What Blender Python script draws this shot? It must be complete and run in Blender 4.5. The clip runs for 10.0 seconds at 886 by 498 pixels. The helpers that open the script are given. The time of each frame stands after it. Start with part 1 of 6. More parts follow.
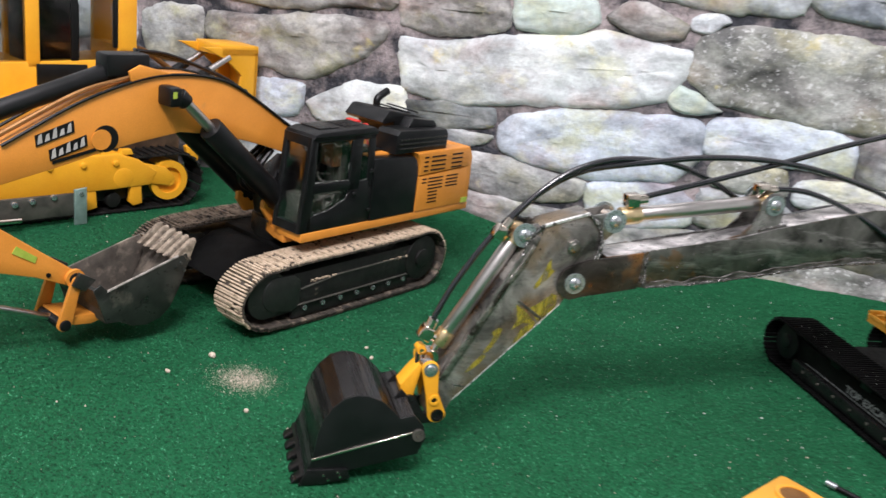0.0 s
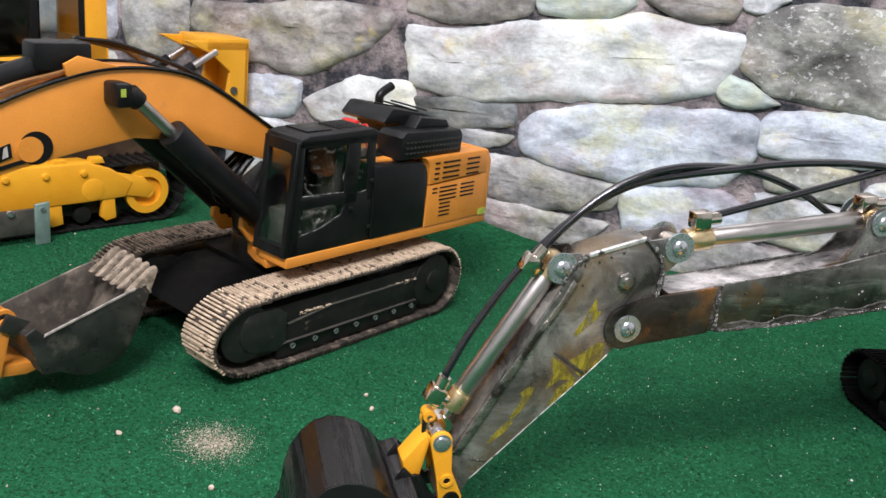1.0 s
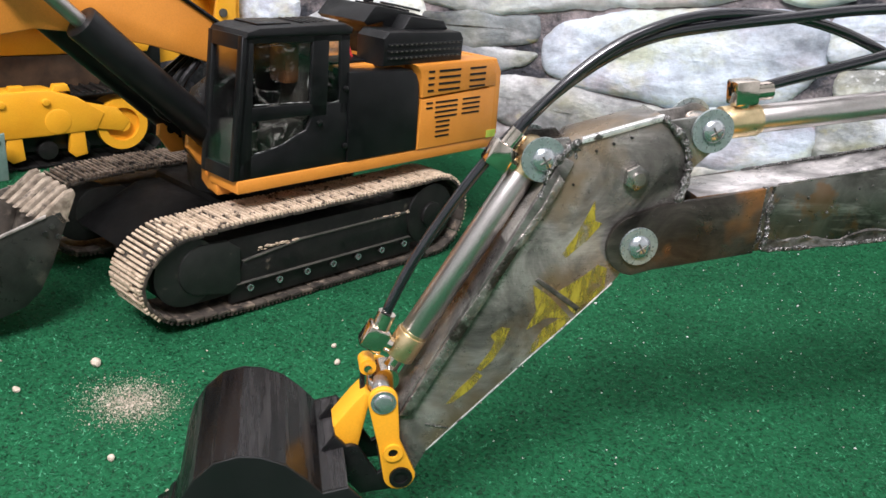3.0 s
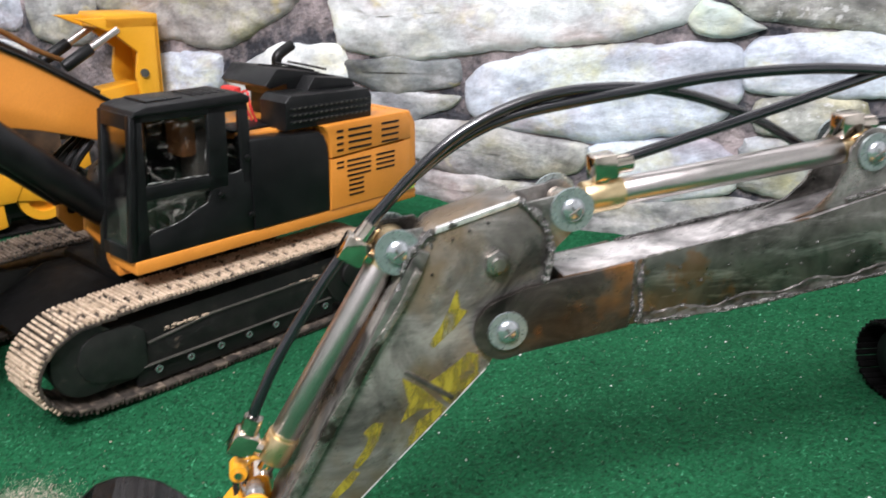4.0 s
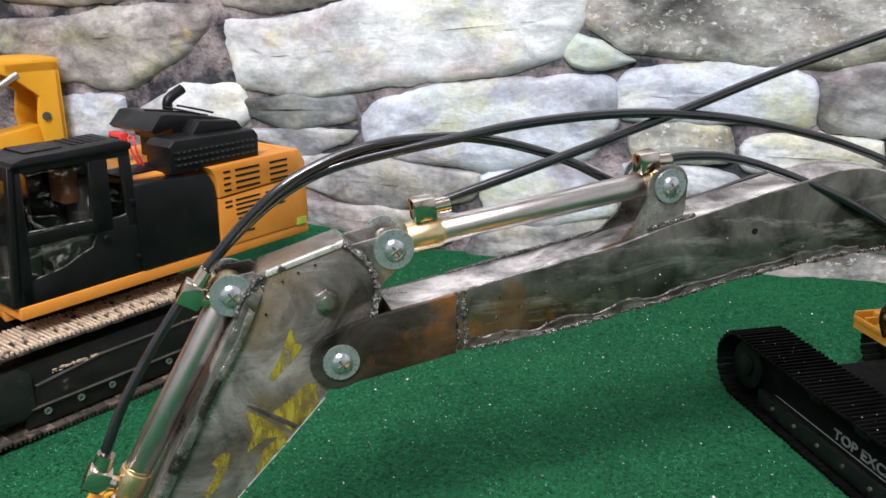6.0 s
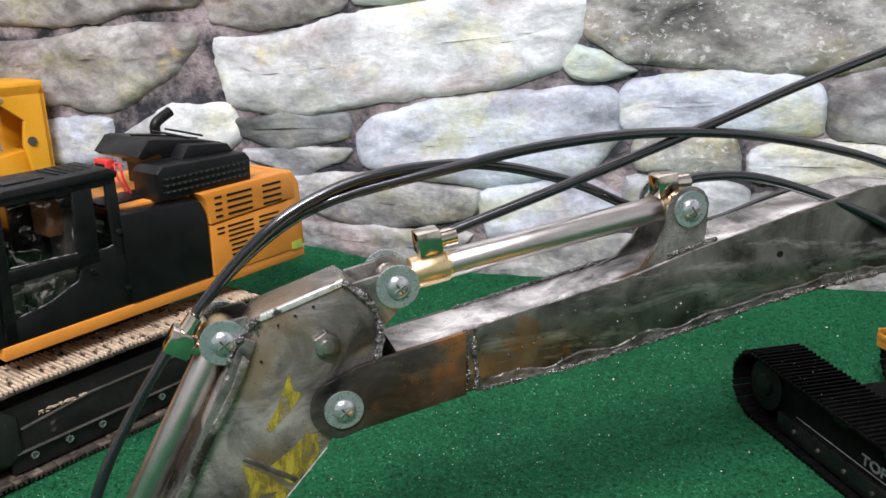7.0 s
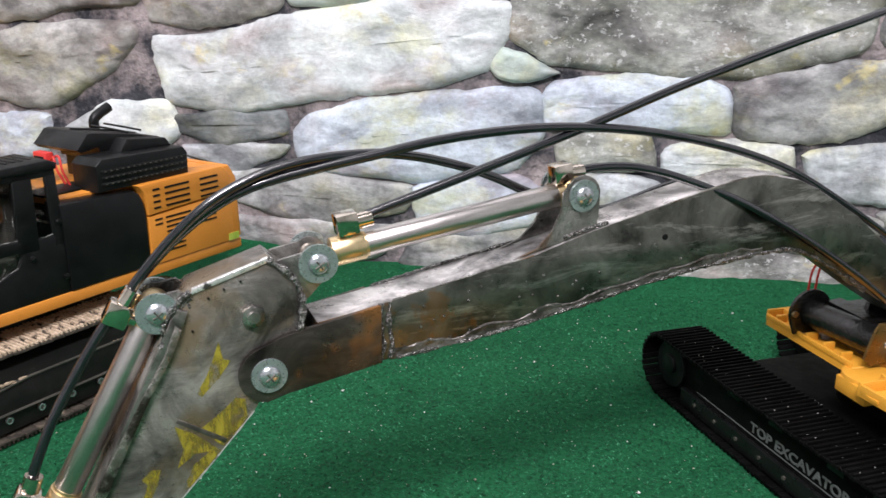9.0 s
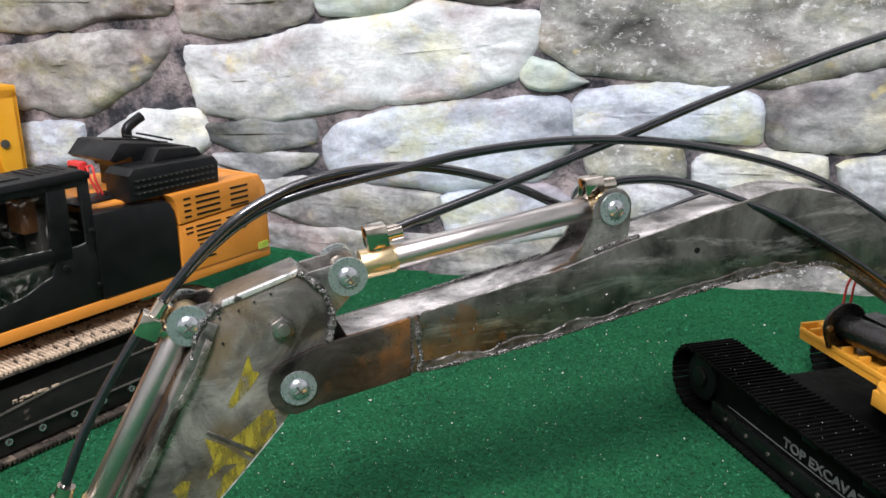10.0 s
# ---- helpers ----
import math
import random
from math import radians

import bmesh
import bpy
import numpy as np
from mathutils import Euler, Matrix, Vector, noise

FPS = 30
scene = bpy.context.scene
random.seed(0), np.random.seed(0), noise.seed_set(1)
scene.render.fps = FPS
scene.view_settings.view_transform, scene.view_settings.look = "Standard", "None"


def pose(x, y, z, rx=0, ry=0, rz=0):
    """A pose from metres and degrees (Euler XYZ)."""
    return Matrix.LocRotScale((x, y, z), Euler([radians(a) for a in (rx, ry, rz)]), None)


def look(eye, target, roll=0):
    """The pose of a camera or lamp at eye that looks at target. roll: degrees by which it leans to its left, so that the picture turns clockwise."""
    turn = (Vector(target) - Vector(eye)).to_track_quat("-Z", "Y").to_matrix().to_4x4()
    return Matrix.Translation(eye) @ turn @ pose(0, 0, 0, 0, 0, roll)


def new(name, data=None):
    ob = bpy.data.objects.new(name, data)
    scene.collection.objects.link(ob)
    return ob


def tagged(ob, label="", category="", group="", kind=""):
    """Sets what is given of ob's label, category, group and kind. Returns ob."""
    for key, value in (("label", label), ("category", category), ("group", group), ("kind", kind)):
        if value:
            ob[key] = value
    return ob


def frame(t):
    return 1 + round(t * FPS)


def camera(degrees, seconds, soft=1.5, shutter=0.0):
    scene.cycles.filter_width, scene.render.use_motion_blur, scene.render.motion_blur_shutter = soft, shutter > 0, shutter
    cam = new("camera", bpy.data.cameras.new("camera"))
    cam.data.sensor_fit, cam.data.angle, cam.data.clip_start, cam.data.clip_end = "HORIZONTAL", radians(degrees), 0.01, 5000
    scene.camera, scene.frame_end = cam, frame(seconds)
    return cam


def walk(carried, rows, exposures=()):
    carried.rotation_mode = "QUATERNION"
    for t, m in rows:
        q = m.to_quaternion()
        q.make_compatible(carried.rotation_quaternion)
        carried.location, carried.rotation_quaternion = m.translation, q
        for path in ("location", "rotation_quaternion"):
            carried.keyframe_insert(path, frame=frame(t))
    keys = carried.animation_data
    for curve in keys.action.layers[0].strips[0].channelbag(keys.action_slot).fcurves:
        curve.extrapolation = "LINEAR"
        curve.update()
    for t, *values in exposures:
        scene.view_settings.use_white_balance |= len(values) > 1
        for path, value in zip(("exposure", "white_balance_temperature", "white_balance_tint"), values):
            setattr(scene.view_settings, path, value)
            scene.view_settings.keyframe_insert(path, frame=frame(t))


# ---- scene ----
cam = camera(55.9, 10.0, shutter=0.3)
PATH = [
    (0, (0.055, 0.031, 0.39), (-0.506, 1.847, -0.232), 7.7),
    (0.5, (0.007, 0.124, 0.341), (-0.618, 1.931, -0.246), 6.7),
    (1, (0.009, 0.179, 0.365), (-0.59, 1.98, -0.265), 6.7),
    (1.5, (0.009, 0.181, 0.376), (-0.543, 1.981, -0.3), 5.7),
    (2, (0.03, 0.253, 0.335), (-0.613, 2.031, -0.317), 6.0),
    (2.2, (0.036, 0.275, 0.304), (-0.628, 2.042, -0.359), 6.7),
    (3.3, (0.022, 0.329, 0.292), (-0.703, 2.044, -0.438), 4.2),
    (3.5, (0.036, 0.337, 0.297), (-0.666, 2.066, -0.42), 3.4),
    (4, (0.063, 0.359, 0.321), (-0.612, 2.117, -0.35), 1.4),
    (4.5, (0.119, 0.365, 0.357), (-0.505, 2.152, -0.288), -1.1),
    (5, (0.128, 0.353, 0.33), (-0.423, 2.168, -0.305), -0.6),
    (5.2, (0.128, 0.346, 0.335), (-0.397, 2.17, -0.297), 0.0),
    (6.3, (0.12, 0.351, 0.342), (-0.453, 2.168, -0.266), 0.4),
    (6.5, (0.114, 0.358, 0.343), (-0.453, 2.183, -0.248), 0.1),
    (7, (0.111, 0.376, 0.344), (-0.442, 2.201, -0.258), -1.0),
    (7.5, (0.135, 0.359, 0.344), (-0.355, 2.197, -0.273), -1.0),
    (8, (0.19, 0.343, 0.343), (-0.19, 2.207, -0.276), -0.4),
    (8.5, (0.169, 0.339, 0.344), (-0.193, 2.207, -0.274), 0.0),
    (9, (0.138, 0.338, 0.347), (-0.292, 2.196, -0.253), 0.1),
    (9.5, (0.136, 0.337, 0.343), (-0.339, 2.187, -0.251), -0.0),
    (10, (0.136, 0.34, 0.35), (-0.357, 2.187, -0.236), -0.2),
]
walk(cam, [(t, look(eye, target, roll)) for t, eye, target, roll in PATH], exposures=[(0.0, 0.0), (2.2, 0.0), (3.3, 0.3), (3.7, 0.25), (4.0, 0.22), (4.4, 0.03), (10.0, 0.0)])

# ---- light ----
world = bpy.data.worlds.new("world")
scene.world = world
world.use_nodes = True
world.node_tree.nodes["Background"].inputs[0].default_value = (0.9, 0.95, 1.0, 1)
world.node_tree.nodes["Background"].inputs[1].default_value = 0.25


def area_lamp(name, eye, target, size, watts, colour):
    data = bpy.data.lights.new(name, "AREA")
    data.shape, data.size, data.size_y, data.energy, data.color = "RECTANGLE", size[0], size[1], watts, colour
    lamp = new(name, data)
    lamp.matrix_world = look(eye, target)
    return lamp


area_lamp("ceiling_lamp", (0.05, -0.72, 1.90), (-0.32, 0.95, 0.10), (0.9, 0.20), 63.0, (1.0, 0.945, 1.01))
area_lamp("ceiling_lamp", (-0.50, 0.30, 2.00), (-0.40, 1.0, 0.1), (2.0, 0.15), 17.0, (1.0, 0.945, 1.01))
# broad fill, added to brighten walls and metal; no such fitting is seen
area_lamp("ceiling_lamp", (-0.20, -0.60, 2.37), (-0.20, -0.60, 0.0), (2.4, 1.2), 15.0, (1.0, 0.945, 1.01))


# ---- materials ----
def noise_node(nt, coords, scale, detail=4.0, rough=0.55, twist=0.0):
    n = nt.nodes.new("ShaderNodeTexNoise")
    n.inputs["Scale"].default_value, n.inputs["Detail"].default_value, n.inputs["Roughness"].default_value, n.inputs["Distortion"].default_value = scale, detail, rough, twist
    nt.links.new(coords, n.inputs["Vector"])
    return n.outputs["Fac"]


def ramp_node(nt, fac, stops):
    r = nt.nodes.new("ShaderNodeValToRGB")
    while len(r.color_ramp.elements) < len(stops):
        r.color_ramp.elements.new(0.5)
    for e, (p, c) in zip(r.color_ramp.elements, stops):
        e.position, e.color = p, (c, c, c, 1) if isinstance(c, (int, float)) else (*c, 1)
    nt.links.new(fac, r.inputs[0])
    return r.outputs[0]


def mix_node(nt, fac, a, b, mode="MIX"):
    m = nt.nodes.new("ShaderNodeMix")
    m.data_type, m.blend_type = "RGBA", mode
    for value, slot in ((fac, 0), (a, 6), (b, 7)):
        if isinstance(value, (int, float)):
            m.inputs[slot].default_value = value
        elif isinstance(value, tuple):
            m.inputs[slot].default_value = (*value, 1)
        else:
            nt.links.new(value, m.inputs[slot])
    return m.outputs[2]


def bump_node(nt, height, strength, distance, under=None):
    b = nt.nodes.new("ShaderNodeBump")
    b.inputs["Strength"].default_value, b.inputs["Distance"].default_value = strength, distance
    nt.links.new(height, b.inputs["Height"])
    if under is not None:
        nt.links.new(under, b.inputs["Normal"])
    return b.outputs["Normal"]


def start_material(name):
    m = bpy.data.materials.new(name)
    m.use_nodes = True
    nt = m.node_tree
    p = nt.nodes["Principled BSDF"]
    co = nt.nodes.new("ShaderNodeTexCoord").outputs["Object"]
    return m, nt, p, co


def shifted(nt, co):
    """Coordinates that differ from object to object, so that alike pieces wear differently."""
    mul = nt.nodes.new("ShaderNodeMath")
    mul.operation, mul.inputs[1].default_value = "MULTIPLY", 5.0
    nt.links.new(nt.nodes.new("ShaderNodeObjectInfo").outputs["Random"], mul.inputs[0])
    add = nt.nodes.new("ShaderNodeVectorMath")
    nt.links.new(co, add.inputs[0])
    nt.links.new(mul.outputs[0], add.inputs[1])
    return add.outputs[0]


def surface(name, c1, c2, scale=40.0, rough=(0.4, 0.55), metal=0.0, bump=0.15, fine=900.0, depth=0.0004, coat=0.0, spec=0.5, dirt=None, dirt_at=(0.55, 0.7), dirt_scale=18.0):
    """A worn surface: two tones at one scale, fine relief at another, and patches of dirt."""
    m, nt, p, co = start_material(name)
    co = shifted(nt, co)
    big = noise_node(nt, co, scale, 5)
    small = noise_node(nt, co, fine, 3)
    colour = ramp_node(nt, big, [(0.32, c1), (0.68, c2)])
    colour = mix_node(nt, 0.25, colour, ramp_node(nt, small, [(0.3, 0.55), (0.7, 1.0)]), "MULTIPLY")
    if dirt:
        mask = ramp_node(nt, noise_node(nt, co, dirt_scale, 6, 0.65), [(dirt_at[0], 0.0), (dirt_at[1], 1.0)])
        colour = mix_node(nt, mask, colour, dirt)
    nt.links.new(colour, p.inputs["Base Color"])
    nt.links.new(ramp_node(nt, noise_node(nt, co, scale * 2.3, 5), [(0.3, rough[0]), (0.7, rough[1])]), p.inputs["Roughness"])
    p.inputs["Metallic"].default_value = metal
    p.inputs["Coat Weight"].default_value = coat
    p.inputs["Specular IOR Level"].default_value = spec
    nt.links.new(bump_node(nt, small, bump, depth, bump_node(nt, big, bump, depth * 4)), p.inputs["Normal"])
    return m


def carpet_material():
    m, nt, p, co = start_material("green_carpet")
    patches = noise_node(nt, co, 9, 5, 0.6)
    tufts = noise_node(nt, co, 260, 4, 0.7)
    fibres = noise_node(nt, co, 1100, 3, 0.6)
    colour = ramp_node(nt, tufts, [(0.30, (0.009, 0.084, 0.032)), (0.5, (0.013, 0.112, 0.045)), (0.70, (0.020, 0.150, 0.064))])
    colour = mix_node(nt, 0.55, colour, ramp_node(nt, patches, [(0.3, 0.55), (0.7, 1.0)]), "MULTIPLY")
    colour = mix_node(nt, 0.25, colour, ramp_node(nt, fibres, [(0.3, 0.45), (0.7, 1.0)]), "MULTIPLY")
    nt.links.new(colour, p.inputs["Base Color"])
    p.inputs["Roughness"].default_value, p.inputs["Specular IOR Level"].default_value = 0.85, 0.1
    nt.links.new(bump_node(nt, fibres, 0.5, 0.0010, bump_node(nt, tufts, 0.4, 0.002)), p.inputs["Normal"])
    return m


def stone_material(name, dark, light, warm, wear):
    """Weathered pale stone with lichen; each stone is a little different."""
    m, nt, p, co = start_material(name)
    rnd = nt.nodes.new("ShaderNodeObjectInfo").outputs["Random"]
    shift = nt.nodes.new("ShaderNodeVectorMath")
    shift.operation = "ADD"
    nt.links.new(co, shift.inputs[0])
    cmb = nt.nodes.new("ShaderNodeCombineXYZ")
    mul = nt.nodes.new("ShaderNodeMath")
    mul.operation = "MULTIPLY"
    mul.inputs[1].default_value = 7.0
    nt.links.new(rnd, mul.inputs[0])
    nt.links.new(mul.outputs[0], cmb.inputs[0])
    nt.links.new(cmb.outputs[0], shift.inputs[1])
    flat = nt.nodes.new("ShaderNodeMapping")
    flat.inputs["Scale"].default_value = (0.9, 0.9, 1.3)
    nt.links.new(shift.outputs[0], flat.inputs[0])
    co = flat.outputs[0]
    lay = nt.nodes.new("ShaderNodeMapping")
    lay.inputs["Rotation"].default_value, lay.inputs["Scale"].default_value = (0, radians(12), 0), (1.0, 1.0, 1.35)
    nt.links.new(co, lay.inputs[0])
    broad = noise_node(nt, co, 8, 6, 0.58, 0.5)
    strata = noise_node(nt, lay.outputs[0], 16, 6, 0.58, 0.6)
    grain = noise_node(nt, co, 48, 8, 0.74)
    speck = noise_node(nt, co, 330, 4, 0.65)
    colour = ramp_node(nt, broad, [(0.30, dark), (0.48, light), (0.72, tuple(min(1, v * 1.12) for v in light))])
    colour = mix_node(nt, 0.75 * wear, colour, ramp_node(nt, strata, [(0.33, (0.36, 0.35, 0.36)), (0.46, (0.80, 0.79, 0.79)), (0.60, (1.0, 1.0, 1.0))]), "MULTIPLY")
    colour = mix_node(nt, 0.6 * wear, colour, ramp_node(nt, grain, [(0.34, 0.42), (0.57, 1.0)]), "MULTIPLY")
    moss = ramp_node(nt, noise_node(nt, co, 11, 7, 0.66, 0.2), [(0.52, 0.0), (0.66, 0.75)])
    colour = mix_node(nt, moss, colour, warm)
    stain = ramp_node(nt, noise_node(nt, co, 7, 7, 0.62, 0.6), [(0.34, (0.22, 0.22, 0.23)), (0.44, (0.66, 0.65, 0.65)), (0.55, (1.0, 1.0, 1.0))])
    colour = mix_node(nt, 0.95 * wear, colour, stain, "MULTIPLY")
    hue = ramp_node(nt, noise_node(nt, co, 6, 5, 0.6), [(0.34, (1.0, 0.86, 0.85)), (0.46, (0.93, 0.97, 1.0)), (0.56, (0.94, 1.0, 1.0)), (0.68, (0.97, 0.96, 0.74))])
    colour = mix_node(nt, 1.0, colour, hue, "MULTIPLY")
    pale = ramp_node(nt, noise_node(nt, co, 14, 7, 0.62, 0.2), [(0.52, 0.0), (0.70, 0.6)])
    colour = mix_node(nt, pale, colour, tuple(0.45 * v + 0.46 for v in light))
    ochre = ramp_node(nt, noise_node(nt, co, 17, 5, 0.6, 0.4), [(0.63, 0.0), (0.71, 0.6)])
    colour = mix_node(nt, ochre, colour, (0.68, 0.58, 0.22))
    mottle = ramp_node(nt, noise_node(nt, co, 150, 5, 0.7), [(0.36, 0.66), (0.60, 1.06)])
    colour = mix_node(nt, 0.7 * wear, colour, mottle, "MULTIPLY")
    if wear >= 1.0:
        spots = ramp_node(nt, noise_node(nt, co, 120, 5, 0.7), [(0.57, 0.0), (0.63, 0.8)])
        colour = mix_node(nt, spots, colour, (0.66, 0.67, 0.66))
    nt.links.new(colour, p.inputs["Base Color"])
    p.inputs["Roughness"].default_value = 0.66
    nt.links.new(bump_node(nt, speck, 0.16, 0.001, bump_node(nt, grain, 0.45, 0.004, bump_node(nt, strata, 0.35, 0.010))), p.inputs["Normal"])
    return m


def steel_material(name, tint, heat, metal=0.86, brown=(0.22, 0.10, 0.035)):
    """Raw steel plate, ground and welded, with brown heat stains."""
    m, nt, p, co = start_material(name)
    cloud = noise_node(nt, co, 26, 9, 0.66, 0.9)
    stretch = nt.nodes.new("ShaderNodeMapping")
    stretch.inputs["Scale"].default_value = (1, 1, 9)
    nt.links.new(co, stretch.inputs[0])
    brush = noise_node(nt, stretch.outputs[0], 160, 5, 0.7)
    colour = ramp_node(nt, cloud, [(0.36, tuple(v * 0.25 for v in tint)), (0.5, tint), (0.64, tuple(min(1, v * 2.2) for v in tint))])
    colour = mix_node(nt, 0.5, colour, ramp_node(nt, brush, [(0.3, 0.5), (0.7, 1.0)]), "MULTIPLY")
    stain = ramp_node(nt, noise_node(nt, co, 21, 4, 0.55), [(heat, 0.0), (heat + 0.13, 0.85)])
    colour = mix_node(nt, stain, colour, brown)
    nt.links.new(colour, p.inputs["Base Color"])
    p.inputs["Metallic"].default_value = metal
    nt.links.new(ramp_node(nt, noise_node(nt, co, 60, 7, 0.75), [(0.36, 0.20), (0.64, 0.46)]), p.inputs["Roughness"])
    nt.links.new(bump_node(nt, brush, 0.25, 0.0004, bump_node(nt, cloud, 0.3, 0.001)), p.inputs["Normal"])
    return m


def boom_material():
    """Smooth dark mill-scale steel; brown heat tint near the welded end, ground haze along the bottom."""
    m, nt, p, co = start_material("mill_scale_steel")
    sep = nt.nodes.new("ShaderNodeSeparateXYZ")
    nt.links.new(co, sep.inputs[0])
    cloud = noise_node(nt, co, 22, 7, 0.6, 0.8)
    fine = noise_node(nt, co, 90, 8, 0.75, 0.6)
    stretch = nt.nodes.new("ShaderNodeMapping")
    stretch.inputs["Rotation"].default_value, stretch.inputs["Scale"].default_value = (0, 0.35, 0), (1, 1, 5)
    nt.links.new(co, stretch.inputs[0])
    smear = noise_node(nt, stretch.outputs[0], 16, 8, 0.7, 0.5)
    colour = ramp_node(nt, cloud, [(0.36, (0.045, 0.048, 0.040)), (0.5, (0.135, 0.137, 0.120)), (0.64, (0.23, 0.23, 0.205))])
    colour = mix_node(nt, ramp_node(nt, smear, [(0.53, 0.0), (0.66, 0.85)]), colour, (0.46, 0.45, 0.42))
    colour = mix_node(nt, 0.5, colour, ramp_node(nt, fine, [(0.36, 0.45), (0.58, 1.0)]), "MULTIPLY")
    span = nt.nodes.new("ShaderNodeMapRange")
    for slot, value in zip((1, 2, 3, 4), (-0.335, -0.20, 0.46, 0.15)):
        span.inputs[slot].default_value = value
    nt.links.new(sep.outputs[0], span.inputs[0])
    gap = nt.nodes.new("ShaderNodeMath")
    gap.operation = "ADD"
    nt.links.new(span.outputs[0], gap.inputs[0])
    nt.links.new(noise_node(nt, co, 30, 5, 0.6), gap.inputs[1])
    stain = ramp_node(nt, gap.outputs[0], [(0.95, 0.0), (1.06, 0.6)])
    colour = mix_node(nt, stain, colour, (0.26, 0.125, 0.045))
    nt.links.new(colour, p.inputs["Base Color"])
    p.inputs["Metallic"].default_value = 0.88
    nt.links.new(ramp_node(nt, fine, [(0.34, 0.24), (0.66, 0.46)]), p.inputs["Roughness"])
    nt.links.new(bump_node(nt, fine, 0.2, 0.0005, bump_node(nt, cloud, 0.25, 0.0015)), p.inputs["Normal"])
    return m


def streaked_paint():
    """Black paint on bent plate, with long scuffs and paler streaks across it and a few bare brown patches."""
    m, nt, p, co = start_material("scuffed_black_paint")
    turn, thin = nt.nodes.new("ShaderNodeMapping"), nt.nodes.new("ShaderNodeMapping")
    turn.inputs["Rotation"].default_value = (0, 0, radians(-34.84))
    thin.inputs["Scale"].default_value = (1.0, 0.05, 0.6)
    nt.links.new(co, turn.inputs[0])
    nt.links.new(turn.outputs[0], thin.inputs[0])
    turn = thin
    streak = noise_node(nt, turn.outputs[0], 130, 6, 0.65)
    colour = ramp_node(nt, streak, [(0.36, (0.008, 0.008, 0.0085)), (0.52, (0.026, 0.025, 0.025)), (0.66, (0.085, 0.081, 0.079))])
    bare = ramp_node(nt, noise_node(nt, co, 24, 6, 0.65), [(0.70, 0.0), (0.76, 0.6)])
    nt.links.new(mix_node(nt, bare, colour, (0.10, 0.055, 0.022)), p.inputs["Base Color"])
    nt.links.new(ramp_node(nt, streak, [(0.35, 0.16), (0.65, 0.36)]), p.inputs["Roughness"])
    p.inputs["Specular IOR Level"].default_value = 0.6
    nt.links.new(bump_node(nt, noise_node(nt, co, 700, 3), 0.08, 0.0003), p.inputs["Normal"])
    return m


def marker_material():
    """Yellow marker rubbed on in streaks, with bare metal between them."""
    m, nt, p, co = start_material("yellow_marker")
    turn = nt.nodes.new("ShaderNodeMapping")
    turn.inputs["Rotation"].default_value, turn.inputs["Scale"].default_value = (0, radians(-32), 0), (2.6, 2.6, 1)
    nt.links.new(co, turn.inputs[0])
    streak = noise_node(nt, turn.outputs[0], 70, 6, 0.7, 0.4)
    nt.links.new(ramp_node(nt, streak, [(0.35, (0.26, 0.21, 0.03)), (0.65, (0.50, 0.42, 0.05))]), p.inputs["Base Color"])
    nt.links.new(ramp_node(nt, streak, [(0.38, 0.05), (0.58, 0.82)]), p.inputs["Alpha"])
    p.inputs["Roughness"].default_value, p.inputs["Metallic"].default_value = 0.45, 0.3
    return m


def fibre_material():
    m, nt, p, co = start_material("carpet_fibre")
    rnd = nt.nodes.new("ShaderNodeNewGeometry").outputs["Random Per Island"]
    colour = ramp_node(nt, rnd, [(0.0, (0.004, 0.042, 0.016)), (0.45, (0.013, 0.112, 0.045)), (0.90, (0.031, 0.220, 0.096)), (1.0, (0.10, 0.38, 0.21))])
    clumps = ramp_node(nt, noise_node(nt, co, 46, 6, 0.68), [(0.33, 0.40), (0.64, 1.18)])
    colour = mix_node(nt, 0.8, colour, clumps, "MULTIPLY")
    tufts = ramp_node(nt, noise_node(nt, co, 260, 5, 0.7), [(0.38, 0.28), (0.62, 1.22)])
    colour = mix_node(nt, 0.9, colour, tufts, "MULTIPLY")
    broad = ramp_node(nt, noise_node(nt, co, 10, 6, 0.7, 0.5), [(0.36, 0.58), (0.60, 1.12)])
    nt.links.new(mix_node(nt, 0.7, colour, broad, "MULTIPLY"), p.inputs["Base Color"])
    p.inputs["Roughness"].default_value = 0.6
    p.inputs["Specular IOR Level"].default_value = 0.16
    return m


CARPET = carpet_material()
FIBRE = fibre_material()
STONE = stone_material("pale_stone", (0.42, 0.43, 0.45), (0.84, 0.86, 0.88), (0.68, 0.66, 0.42), 0.85)
STONE_GREY = stone_material("grey_stone", (0.27, 0.265, 0.26), (0.60, 0.59, 0.575), (0.46, 0.44, 0.25), 0.98)
STONE_BLUE = stone_material("bluish_stone", (0.42, 0.45, 0.51), (0.75, 0.80, 0.89), (0.70, 0.70, 0.48), 0.78)
STONE_DARK = stone_material("dark_lichen_stone", (0.16, 0.16, 0.14), (0.58, 0.57, 0.52), (0.35, 0.32, 0.17), 1.0)
STONE_WHITE = stone_material("white_stone", (0.52, 0.53, 0.52), (0.88, 0.90, 0.89), (0.78, 0.76, 0.52), 0.65)
STONE_BROWN = stone_material("brown_stone", (0.17, 0.155, 0.145), (0.52, 0.485, 0.45), (0.44, 0.42, 0.24), 0.95)
STONE_MINT = stone_material("greenish_stone", (0.40, 0.45, 0.42), (0.60, 0.67, 0.62), (0.66, 0.66, 0.46), 0.5)
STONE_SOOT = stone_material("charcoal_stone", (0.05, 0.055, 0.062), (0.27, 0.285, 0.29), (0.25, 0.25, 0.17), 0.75)
